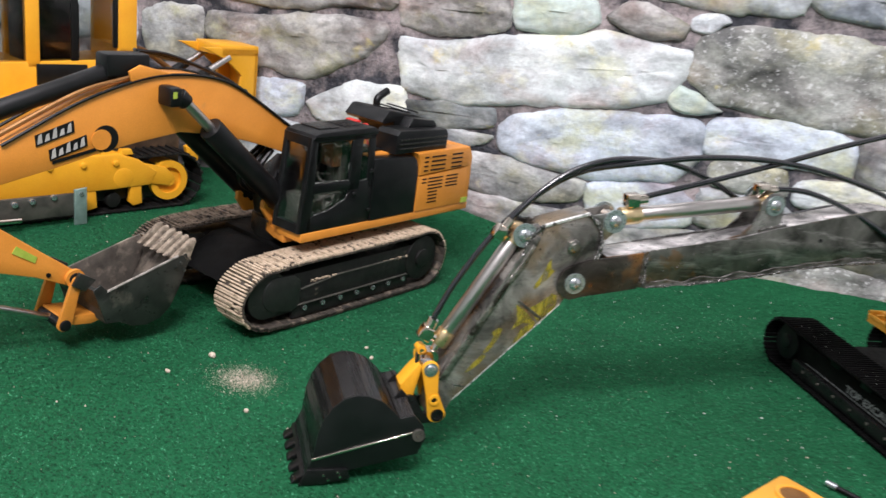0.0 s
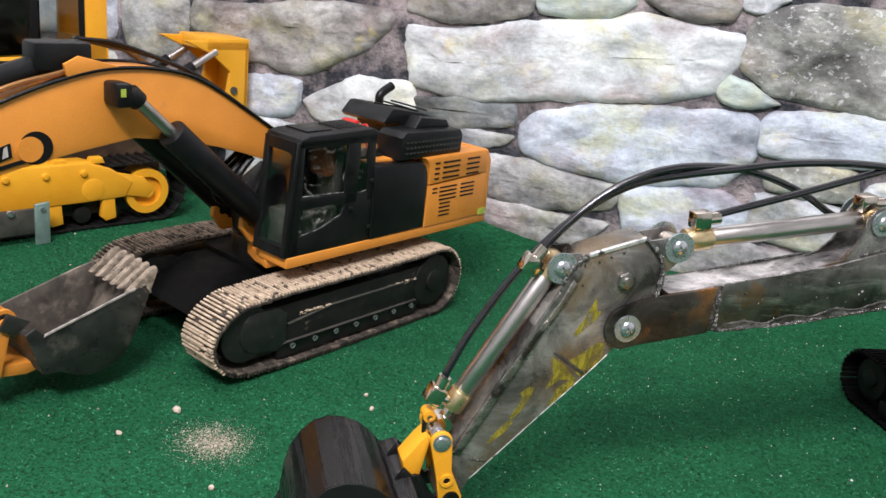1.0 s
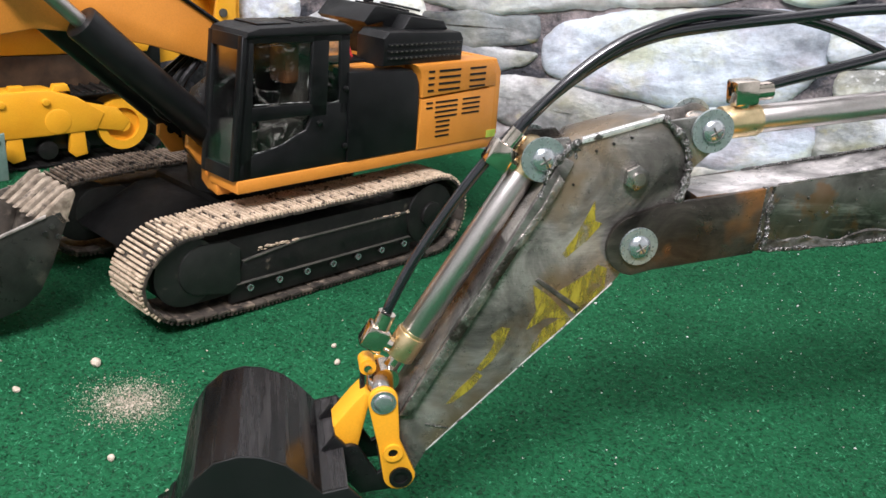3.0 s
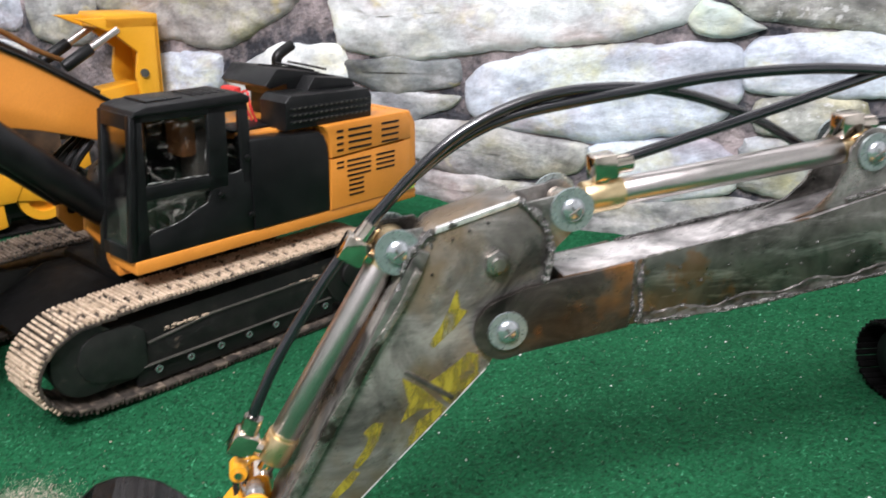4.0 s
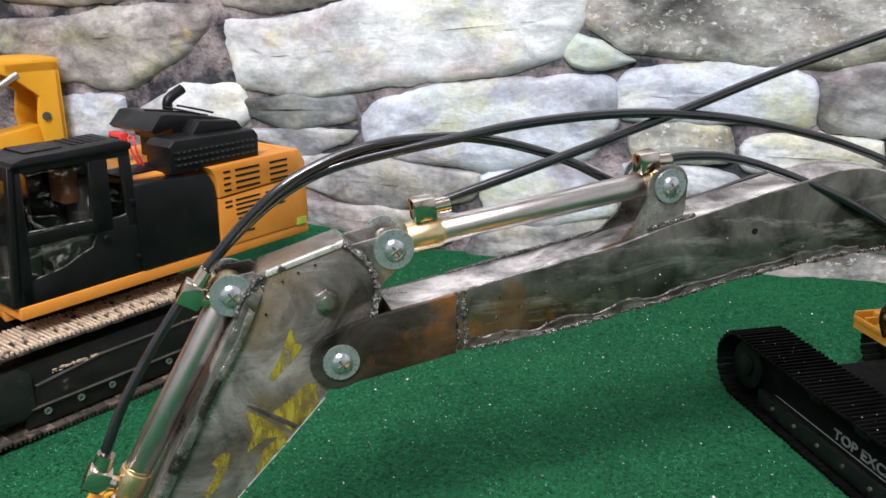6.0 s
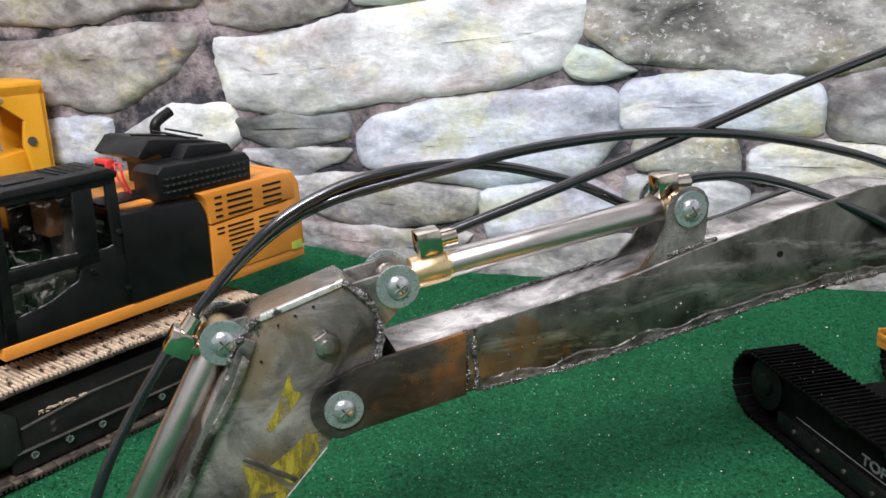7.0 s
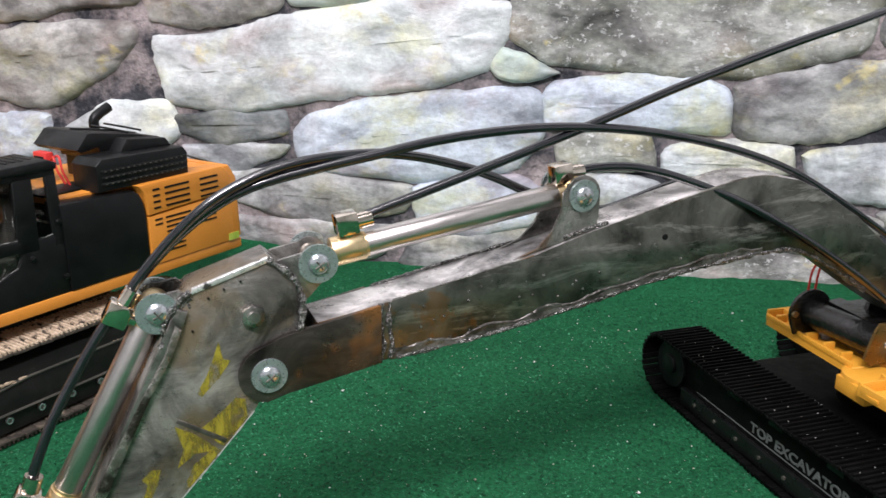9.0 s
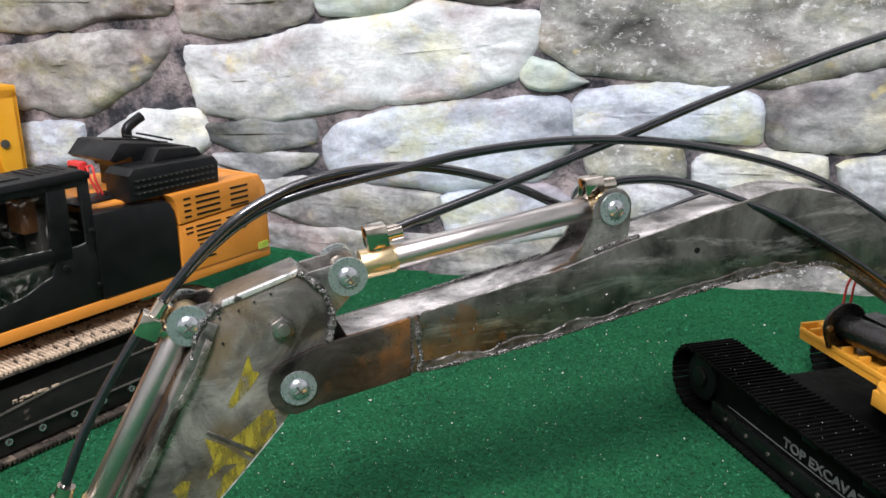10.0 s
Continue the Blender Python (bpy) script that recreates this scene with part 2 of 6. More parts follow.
JOINT = surface("dark_joint", (0.010, 0.012, 0.018), (0.060, 0.062, 0.074), 22, (0.8, 0.9), bump=0.8, fine=160, depth=0.004, dirt=(0.36, 0.31, 0.31), dirt_at=(0.44, 0.62), dirt_scale=15)
PLASTER = surface("plaster", (0.78, 0.78, 0.78), (0.84, 0.84, 0.84), 3, (0.8, 0.9), bump=0.1, fine=200)
ORANGE = surface("orange_paint", (0.68, 0.25, 0.032), (0.77, 0.295, 0.042), 25, (0.38, 0.52), bump=0.08, dirt=(0.36, 0.20, 0.07), dirt_at=(0.64, 0.85))
YELLOW = surface("yellow_paint", (0.84, 0.37, 0.018), (0.90, 0.44, 0.026), 25, (0.35, 0.5), bump=0.08)
GOLD = surface("yellow_plastic", (0.72, 0.33, 0.032), (0.79, 0.38, 0.045), 25, (0.35, 0.5), bump=0.06)
BLACK = surface("black_plastic", (0.004, 0.0045, 0.005), (0.009, 0.0095, 0.010), 60, (0.30, 0.46), bump=0.1, spec=0.26)
BLACK_RUBBER = surface("black_track_plastic", (0.002, 0.002, 0.002), (0.005, 0.005, 0.005), 60, (0.40, 0.56), bump=0.25, spec=0.06)
BLACK_DUSTY = surface("dusty_black_metal", (0.005, 0.005, 0.005), (0.014, 0.013, 0.012), 70, (0.35, 0.6), bump=0.3, spec=0.35, dirt=(0.20, 0.16, 0.12), dirt_at=(0.64, 0.85), dirt_scale=60)
BLACK_GLOSS = surface("black_paint", (0.004, 0.004, 0.0045), (0.008, 0.008, 0.008), 60, (0.24, 0.42), bump=0.15, spec=0.4)
PAD_DUST = surface("dusty_track_pad", (0.42, 0.32, 0.215), (0.74, 0.59, 0.43), 150, (0.75, 0.9), bump=0.7, fine=1500, depth=0.0008, dirt=(0.06, 0.046, 0.034), dirt_at=(0.56, 0.62), dirt_scale=95)
BUCKET_DUST = surface("dusty_bucket_steel", (0.018, 0.020, 0.018), (0.060, 0.064, 0.056), 45, (0.24, 0.45), metal=0.4, bump=0.3, dirt=(0.20, 0.18, 0.145), dirt_at=(0.56, 0.78), dirt_scale=28)
BUCKET_INNER = surface("dust_caked_steel", (0.07, 0.062, 0.052), (0.20, 0.175, 0.145), 55, (0.5, 0.7), bump=0.4, dirt=(0.36, 0.30, 0.24), dirt_at=(0.50, 0.66), dirt_scale=40)
TOOTH_DUST = surface("dusty_tooth", (0.16, 0.125, 0.09), (0.46, 0.38, 0.29), 130, (0.7, 0.9), bump=0.6, fine=1500, dirt=(0.06, 0.05, 0.04), dirt_at=(0.54, 0.66), dirt_scale=90)
STEEL = boom_material()
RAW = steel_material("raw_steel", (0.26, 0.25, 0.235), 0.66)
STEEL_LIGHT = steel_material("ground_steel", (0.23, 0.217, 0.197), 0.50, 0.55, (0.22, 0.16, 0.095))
# boom steel without brown stains, paled for the light on its top
TOP_LIT_STEEL = steel_material("top_lit_scale_steel", (0.44, 0.42, 0.41), 0.80, 0.6)
STEEL_BLUED = steel_material("stained_steel", (0.066, 0.058, 0.049), 0.49, 0.7, (0.34, 0.15, 0.045))
SEAM_DARK = surface("dark_seam", (0.05, 0.047, 0.040), (0.16, 0.15, 0.13), 160, (0.35, 0.55), metal=0.6, bump=0.4)
BAND = surface("pitted_band", (0.20, 0.175, 0.155), (0.42, 0.39, 0.36), 120, (0.22, 0.42), metal=0.8, bump=0.6, fine=700, depth=0.0008, dirt=(0.06, 0.05, 0.042), dirt_at=(0.50, 0.60), dirt_scale=70)
SHOE_DUST = surface("dusty_shoe", (0.016, 0.013, 0.010), (0.075, 0.060, 0.045), 90, (0.6, 0.85), bump=0.5, dirt=(0.22, 0.17, 0.125), dirt_at=(0.54, 0.68), dirt_scale=60)
SCALE_STEEL = steel_material("dark_scale", (0.20, 0.185, 0.175), 0.68)
SEAM_METAL = surface("smeared_weld_metal", (0.08, 0.074, 0.068), (0.27, 0.255, 0.24), 90, (0.26, 0.5), metal=0.85, bump=0.5, fine=700, depth=0.0008, dirt=(0.05, 0.042, 0.034), dirt_at=(0.52, 0.64), dirt_scale=60)
WELD = surface("weld_metal", (0.09, 0.086, 0.082), (0.36, 0.35, 0.34), 260, (0.14, 0.40), metal=0.95, bump=0.8, fine=1200, depth=0.0012)
CHROME = surface("polished_cylinder", (0.55, 0.515, 0.50), (0.63, 0.595, 0.575), 60, (0.29, 0.35), metal=1.0, bump=0.0)
NICKEL = surface("nickel_fitting", (0.66, 0.58, 0.50), (0.80, 0.71, 0.63), 200, (0.08, 0.16), metal=1.0, bump=0.05)
SCREW = surface("zinc_screw", (0.50, 0.53, 0.56), (0.64, 0.67, 0.70), 300, (0.18, 0.28), metal=0.85, bump=0.05)
ZINC = surface("zinc_washer", (0.31, 0.37, 0.37), (0.42, 0.48, 0.48), 220, (0.24, 0.34), metal=0.65, bump=0.03)
BRASS = surface("brass", (0.72, 0.55, 0.31), (0.82, 0.65, 0.39), 150, (0.26, 0.36), metal=0.95, bump=0.05)
HOSE = surface("black_hose", (0.006, 0.006, 0.009), (0.010, 0.010, 0.014), 80, (0.15, 0.21), bump=0.01, spec=1.0)
CHALK = marker_material()
BUCKET_BLACK = streaked_paint()
BUCKET_SIDE = surface("satin_black_paint", (0.005, 0.006, 0.006), (0.010, 0.011, 0.011), 30, (0.30, 0.42), bump=0.06, spec=0.35)
DARK_COVER = surface("dark_grey_cover", (0.007, 0.008, 0.007), (0.017, 0.018, 0.016), 70, (0.4, 0.6), bump=0.2, dirt=(0.14, 0.115, 0.09), dirt_at=(0.62, 0.85), dirt_scale=90)
BROWN_SHADED_FRAME = surface("dusty_shaded_frame", (0.035, 0.020, 0.012), (0.12, 0.070, 0.038), 45, (0.4, 0.6), bump=0.3)
BROWN_AND_SHADE = surface("brown_and_shade_tint", (0.24, 0.11, 0.035), (0.34, 0.17, 0.06), 60, (0.35, 0.5), metal=0.6)
RED = surface("red_plastic", (0.58, 0.035, 0.035), (0.72, 0.06, 0.05), 60, (0.35, 0.5))
TEAL = surface("painted_bracket", (0.16, 0.25, 0.22), (0.24, 0.34, 0.30), 90, (0.4, 0.6), metal=0.3)
GREY_PLATE = surface("grey_plate", (0.07, 0.07, 0.06), (0.14, 0.13, 0.11), 60, (0.45, 0.65), metal=0.5, bump=0.2)
LETTER = surface("pale_lettering", (0.08, 0.092, 0.088), (0.14, 0.155, 0.15), 200, (0.5, 0.7))
DECAL_GREEN = surface("green_decal", (0.32, 0.45, 0.05), (0.46, 0.55, 0.08), 120, (0.4, 0.6))
GLUE = surface("dull_glue", (0.16, 0.16, 0.15), (0.42, 0.42, 0.40), 200, (0.2, 0.4), dirt=(0.02, 0.02, 0.02), dirt_at=(0.46, 0.56), dirt_scale=150)
SILVER_DECAL = surface("silver_decal", (0.40, 0.38, 0.36), (0.55, 0.53, 0.50), 120, (0.4, 0.6))
SAND = surface("sand", (0.44, 0.37, 0.28), (0.68, 0.60, 0.49), 300, (0.85, 0.95), bump=0.5)
EDGE_DUST = surface("dusty_edge", (0.16, 0.15, 0.13), (0.48, 0.44, 0.39), 120, (0.6, 0.8), bump=0.4)
# PAD_DUST darkened: the far track's shade is in the colour
PAD_SHADED = surface("shaded_track_pad", (0.13, 0.095, 0.068), (0.32, 0.245, 0.18), 110, (0.7, 0.9), bump=0.7, fine=1500, depth=0.0008, dirt=(0.02, 0.016, 0.013), dirt_at=(0.50, 0.60), dirt_scale=105)
BRONZE = surface("tarnished_bronze_plate", (0.16, 0.095, 0.03), (0.26, 0.16, 0.055), 60, (0.22, 0.4), metal=0.8)
BLACK_WET = surface("wet_black_paint", (0.006, 0.006, 0.006), (0.020, 0.019, 0.019), 60, (0.08, 0.26), bump=0.6, fine=420, depth=0.0009, spec=0.7)
BRIGHT = surface("freshly_ground_steel", (0.66, 0.65, 0.63), (0.84, 0.83, 0.81), 200, (0.25, 0.4), metal=0.6, bump=0.15, dirt=(0.08, 0.075, 0.07), dirt_at=(0.58, 0.64), dirt_scale=130)
WHITE_DISC = surface("worn_aluminium", (0.50, 0.50, 0.49), (0.66, 0.66, 0.65), 90, (0.35, 0.5), metal=0.6)


def glass_material():
    m, nt, p, co = start_material("smoky_window")
    p.inputs["Base Color"].default_value = (0.55, 0.57, 0.57, 1)
    p.inputs["Transmission Weight"].default_value = 1.0
    p.inputs["IOR"].default_value = 1.5
    nt.links.new(ramp_node(nt, noise_node(nt, co, 60, 5), [(0.4, 0.02), (0.75, 0.25)]), p.inputs["Roughness"])
    return m


def film_material():
    """Streaky dust and scratches on a window pane, with pale glints painted in."""
    m, nt, p, co = start_material("dust_film")
    turn = nt.nodes.new("ShaderNodeMapping")
    turn.inputs["Rotation"].default_value, turn.inputs["Scale"].default_value = (0.5, 0.4, 0.3), (1, 1, 1.6)
    nt.links.new(co, turn.inputs[0])
    nt.links.new(ramp_node(nt, noise_node(nt, turn.outputs[0], 48, 5, 0.6, 1.5), [(0.57, 0.0), (0.74, 0.40)]), p.inputs["Alpha"])
    p.inputs["Base Color"].default_value, p.inputs["Roughness"].default_value = (0.50, 0.47, 0.43, 1), 0.5
    return m


GLASS = glass_material()
FILM = film_material()


# ---- mesh helpers ----
def bm_box(bm, x0, x1, y0, y1, z0, z1, bevel=0.0, m=None):
    made = bmesh.ops.create_cube(bm, size=1.0)["verts"]
    for v in made:
        v.co = Vector(((x0 + x1) / 2 + v.co.x * (x1 - x0), (y0 + y1) / 2 + v.co.y * (y1 - y0), (z0 + z1) / 2 + v.co.z * (z1 - z0)))
    if bevel:
        edges = list({e for v in made for e in v.link_edges})
        made = bmesh.ops.bevel(bm, geom=edges, offset=bevel, segments=2, affect="EDGES", profile=0.5)["verts"]
    if m is not None:
        bmesh.ops.transform(bm, matrix=m, verts=list(made))
    return made


def bm_prism(bm, outline, w0, w1, bevel=0.0):
    """A plate: an outline of (s, h) pairs, from depth w0 to w1."""
    near = [bm.verts.new((s, w0, h)) for s, h in outline]
    far = [bm.verts.new((s, w1, h)) for s, h in outline]
    faces = [bm.faces.new(near), bm.faces.new(far[::-1])]
    n = len(near)
    for i in range(n):
        faces.append(bm.faces.new((near[i], far[i], far[(i + 1) % n], near[(i + 1) % n])))
    bmesh.ops.recalc_face_normals(bm, faces=faces)
    if bevel:
        edges = list({e for e in list(faces[0].edges) + list(faces[1].edges)})
        bmesh.ops.bevel(bm, geom=edges, offset=bevel, segments=2, affect="EDGES", profile=0.5)


def bm_rod(bm, a, b, r, n=20, r2=None, bevel=0.0):
    a, b = Vector(a), Vector(b)
    turn = (b - a).to_track_quat("Z", "Y").to_matrix().to_4x4()
    m = Matrix.Translation((a + b) / 2) @ turn
    made = bmesh.ops.create_cone(bm, cap_ends=True, segments=n, radius1=r, radius2=r if r2 is None else r2, depth=(b - a).length, matrix=m)["verts"]
    if bevel:
        rims = [e for e in {e for v in made for e in v.link_edges} if len(e.link_faces) == 2 and e.calc_face_angle() > 0.9 and any(len(f.verts) > 4 for f in e.link_faces)]
        bmesh.ops.bevel(bm, geom=rims, offset=bevel, segments=2, affect="EDGES", profile=0.5)


def bm_ring(bm, a, b, r, hole, n=24):
    """A ring or washer from a to b, with a hole."""
    a, b = Vector(a), Vector(b)
    turn = (b - a).to_track_quat("Z", "Y").to_matrix()
    loops = []
    for p, q in ((a, hole), (a, r), (b, r), (b, hole)):
        loops.append([bm.verts.new(p + turn @ Vector((q * math.cos(k * math.tau / n), q * math.sin(k * math.tau / n), 0))) for k in range(n)])
    for i in range(4):
        for k in range(n):
            bm.faces.new((loops[i][k], loops[(i + 1) % 4][k], loops[(i + 1) % 4][(k + 1) % n], loops[i][(k + 1) % n]))


def spline(points, steps=8):
    """A smooth line through points."""
    p = [Vector(q) for q in points]
    p = [2 * p[0] - p[1]] + p + [2 * p[-1] - p[-2]]
    line = []
    for i in range(1, len(p) - 2):
        for k in range(steps):
            t = k / steps
            line.append(0.5 * (2 * p[i] + (p[i + 1] - p[i - 1]) * t + (2 * p[i - 1] - 5 * p[i] + 4 * p[i + 1] - p[i + 2]) * t * t + (3 * p[i] - p[i - 1] - 3 * p[i + 1] + p[i + 2]) * t ** 3))
    return line + [p[-2]]


def bm_tube(bm, line, r, n=12, rough=0.0):
    rings, up = [], Vector((0.13, 0.93, 0.34))
    for i, q in enumerate(line):
        ahead = (line[min(i + 1, len(line) - 1)] - line[max(i - 1, 0)]).normalized()
        a = ahead.cross(up).normalized()
        b = ahead.cross(a)
        k = r * (1 + rough * noise.noise(q * 230)) + rough * r * random.uniform(-0.3, 0.3)
        rings.append([bm.verts.new(q + k * (a * math.cos(j * math.tau / n) + b * math.sin(j * math.tau / n))) for j in range(n)])
    for u, v in zip(rings, rings[1:]):
        for j in range(n):
            bm.faces.new((u[j], u[(j + 1) % n], v[(j + 1) % n], v[j]))
    bm.faces.new(rings[0][::-1])
    bm.faces.new(rings[-1])


def round_end(s, h, r, a0, a1, n=8):
    return [(s + r * math.cos(radians(a0 + (a1 - a0) * k / n)), h + r * math.sin(radians(a0 + (a1 - a0) * k / n))) for k in range(n + 1)]


def finish(bm, name, material, m=None, sharp=38):
    """One mesh from a bmesh, with smooth faces and sharp edges."""
    if m is not None:
        bmesh.ops.transform(bm, matrix=m, verts=bm.verts[:])
    bmesh.ops.recalc_face_normals(bm, faces=bm.faces[:])
    for f in bm.faces:
        f.smooth = True
    for e in bm.edges:
        if len(e.link_faces) == 2 and e.calc_face_angle() > radians(sharp):
            e.smooth = False
    mesh = bpy.data.meshes.new(name)
    bm.to_mesh(mesh)
    bm.free()
    mesh.materials.append(material)
    return mesh


def part(name, bm, material, parent, label="", m=None):
    """Links a bmesh, given in the frame m, as one mesh object under a thing or a part."""
    base = parent
    while base.parent:
        base = base.parent
    place = Matrix.Translation(-base.location) @ (m if m is not None else Matrix())
    ob = new(name, finish(bm, name, material, place))
    ob.parent = parent
    return tagged(ob, label)


def thing(name, place, label, category, group=""):
    ob = new(name)
    ob.empty_display_size = 0.03
    ob.location = place
    return tagged(ob, label, category, group)


def solid(name, bm, material, label, category, m=None, kind="", group=""):
    """A thing that is one mesh."""
    return tagged(new(name, finish(bm, name, material, m)), label, category, group, kind)


def make(builder, *args, **kw):
    bm = bmesh.new()
    builder(bm, *args, **kw)
    return bm


# ---- the setting ----
WALL_Y = 1.292


def floor_height(x, y):
    lip = float(np.interp(x, (-0.85, -0.45, -0.36, -0.27, -0.20, -0.12, 0.10, 0.25, 0.6), (0.004, 0.030, 0.040, 0.031, 0.016, 0.020, 0.030, 0.038, 0.042)))
    k = min(1.0, max(0.0, (y - 1.13) / (WALL_Y - 1.13)))
    return lip * k * k


def build_floor():
    bm = bmesh.new()
    xs = [-2.6, -2.0] + [-1.5 + 0.05 * i for i in range(53)] + [1.6, 2.2]
    ys = [-1.8, -1.0, -0.4, 0.2, 0.6, 0.9, 1.1] + [1.13 + 0.016 * i for i in range(11)]
    rows = [[bm.verts.new((x, y, floor_height(x, y))) for x in xs] for y in ys]
    for a, b in zip(rows, rows[1:]):
        for i in range(len(xs) - 1):
            bm.faces.new((a[i], a[i + 1], b[i + 1], b[i]))
    solid("floor", bm, CARPET, "short-pile green carpet strewn with pale crumbs", "carpet", kind="structure")


build_floor()

bm = bmesh.new()
bm_box(bm, -2.6, 2.2, WALL_Y, WALL_Y + 0.06, -0.02, 0.62)
wall_stones = solid("wall_north", bm, JOINT, "dry-stone wall backdrop of pale weathered stones", "wall", kind="structure")
# unseen pale surfaces; the upper north wall brightens reflections in the metal
for name, box in (("wall_north_upper", (-2.6, 2.2, WALL_Y + 0.004, WALL_Y + 0.06, 0.62, 2.4)), ("wall_south", (-2.6, 2.2, -1.86, -1.8, 0, 2.4)), ("wall_west", (-2.66, -2.6, -1.8, WALL_Y, 0, 2.4)), ("wall_east", (2.2, 2.26, -1.8, WALL_Y, 0, 2.4)), ("ceiling", (-2.66, 2.26, -1.86, WALL_Y + 0.06, 2.4, 2.46))):
    bm = bmesh.new()
    bm_box(bm, *box)
    solid(name, bm, PLASTER, "plain pale plastered surface closing the room", "ceiling" if name == "ceiling" else "wall", kind="structure")


def stone(material, *corners, relief=0.0105, crag=1.0, grow=0.0085):
    """One stone of the wall: corners in centimetres along and up the wall, anticlockwise; a rugged face that swells out of the joints."""
    pts = [Vector((x / 100, z / 100)) for x, z in corners]
    for cut in (0.12, 0.20):
        pts = [q for a, b in zip(pts, pts[1:] + pts[:1]) for q in (a.lerp(b, cut), a.lerp(b, 1 - cut))]
    pts = [a.lerp(b, k / n) for a, b in zip(pts, pts[1:] + pts[:1]) for n in (max(1, round((b - a).length / 0.006)),) for k in range(n)]
    mid = sum(pts, Vector((0, 0))) / len(pts)
    seed = Vector((mid.x * 31, mid.y * 17, 3.3))
    edge = []
    for q in pts:
        wob = noise.noise(Vector((q.x * 30, q.y * 30, 1.7))) * 0.0050 + noise.noise(Vector((q.x * 95, q.y * 95, 8.1))) * 0.0026 + noise.noise(Vector((q.x * 260, q.y * 260, 4.4))) * 0.0010
        edge.append(q + (q - mid).normalized() * (wob + grow))
    tilt = sum((q.x - mid.x) * (q.y - mid.y) for q in edge) / sum((q.x - mid.x) ** 2 for q in edge)
    hx, hz = max(abs(q.x - mid.x) for q in edge), max(abs(q.y - mid.y - tilt * (q.x - mid.x)) for q in edge)
    least = min(hx, hz)
    bm = bmesh.new()
    rings = []
    for inset, lift in ((0.0, -0.05), (0.03, 0.34), (0.08, 0.60), (0.16, 0.79), (0.27, 0.91), (0.40, 0.98), (0.53, 1.01), (0.66, 1.03), (0.79, 1.04), (0.92, 1.04)):
        ring = []
        for q in edge:
            across = (q.x - mid.x) * (1 - inset * least / hx)
            c = Vector((mid.x + across, mid.y + tilt * across + (q.y - mid.y - tilt * (q.x - mid.x)) * (1 - inset * least / hz)))
            rough = noise.noise(Vector((c.x * 18, c.y * 34, 5)) + seed) * 0.38 + noise.noise(Vector((c.x * 60, c.y * 90, 2)) + seed) * 0.20 + noise.noise(Vector((c.x * 170, c.y * 190, 7)) + seed) * 0.07
            ring.append(bm.verts.new((c.x, WALL_Y - max(-0.003, relief * (lift + crag * rough * min(1.0, max(lift, 0)))), c.y)))
        rings.append(ring)
    n = len(edge)
    for a, b in zip(rings, rings[1:]):
        for i in range(n):
            bm.faces.new((a[i], a[(i + 1) % n], b[(i + 1) % n], b[i]))
    bm.faces.new(rings[-1])
    ob = new("stone", finish(bm, "stone", material))
    ob.parent = wall_stones
    return ob


stone(STONE_WHITE, (-44.9, 29), (-43.4, 20.6), (-33.5, 19.8), (-21.6, 22.7), (-10.5, 23.3), (-3.4, 25.6), (-1.6, 28.9), (-1.0, 33.0), (-6.2, 33.2), (-13.9, 34.0), (-19.5, 31.9), (-26.1, 31.2), (-36, 29.3), (-40, 28.8), crag=1.3)
stone(STONE_BROWN, (-45, 33), (-44.6, 30.8), (-40, 30.4), (-34, 31.0), (-28.4, 32.4), (-27.9, 34.2), (-30, 37.6), (-44, 38), crag=1.8)
stone(STONE_MINT, (-27.0, 34.8), (-26, 32.8), (-18, 33.4), (-15, 35.2), (-16, 38), (-27, 38))
stone(STONE_BROWN, (-13, 36.2), (-11.6, 35.3), (-6.2, 34.5), (-2.6, 34.6), (-2.4, 36.4), (-10, 38.4))
stone(STONE, (-1.0, 36.4), (-0.6, 36.0), (3.0, 37.4), (2.6, 38.2), (-0.9, 37.4), relief=0.008)
stone(STONE_BROWN, (-80, 28.2), (-80.5, 23.8), (-70.4, 20.6), (-60.6, 20.2), (-51.6, 24.4), (-47.6, 28.8), (-48, 30.4), (-56, 30.4), (-68, 28.4), crag=1.6)
stone(STONE_BROWN, (-79, 33), (-78.6, 30.6), (-68, 30.4), (-56.5, 32.2), (-47, 32.4), (-46.6, 37), (-78, 37), crag=1.6)
stone(STONE_GREY, (-93.5, 26.5), (-92.5, 19), (-83.6, 19.2), (-82, 23), (-81.8, 28.6))
stone(STONE_BLUE, (-71.5, 17.8), (-71, 12.5), (-62.6, 13.3), (-61.5, 18.6))
stone(STONE_WHITE, (-60.6, 16), (-58, 13.2), (-46, 14.6), (-42.9, 17.0), (-44.0, 20.9), (-53, 19.6))
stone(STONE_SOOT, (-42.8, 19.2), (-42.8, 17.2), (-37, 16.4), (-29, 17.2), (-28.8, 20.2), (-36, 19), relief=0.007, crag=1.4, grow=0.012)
stone(STONE, (-41.4, 15.4), (-41.0, 14.2), (-35.5, 13.3), (-30.5, 14.3), (-28.6, 15.9), (-36, 15.4), relief=0.007, grow=0.013)
stone(STONE_BLUE, (-26.6, 17.6), (-25.6, 14), (-20, 12.8), (-12.7, 12.9), (0.2, 14.2), (3.0, 18.6), (2.8, 22.6), (1, 23.8), (-16.6, 21.5), (-24.2, 20))
stone(STONE_MINT, (-2.3, 25.9), (-1.2, 24.9), (2.2, 25.1), (4.4, 25.6), (1.2, 26.8), (-1.0, 27.8), crag=0.6)
stone(STONE_DARK, (-0.2, 28.9), (4.8, 26.5), (14.4, 26.1), (24.7, 25.7), (36, 28.4), (37, 36.5), (5, 37.4), (0.2, 35.2), crag=1.5)
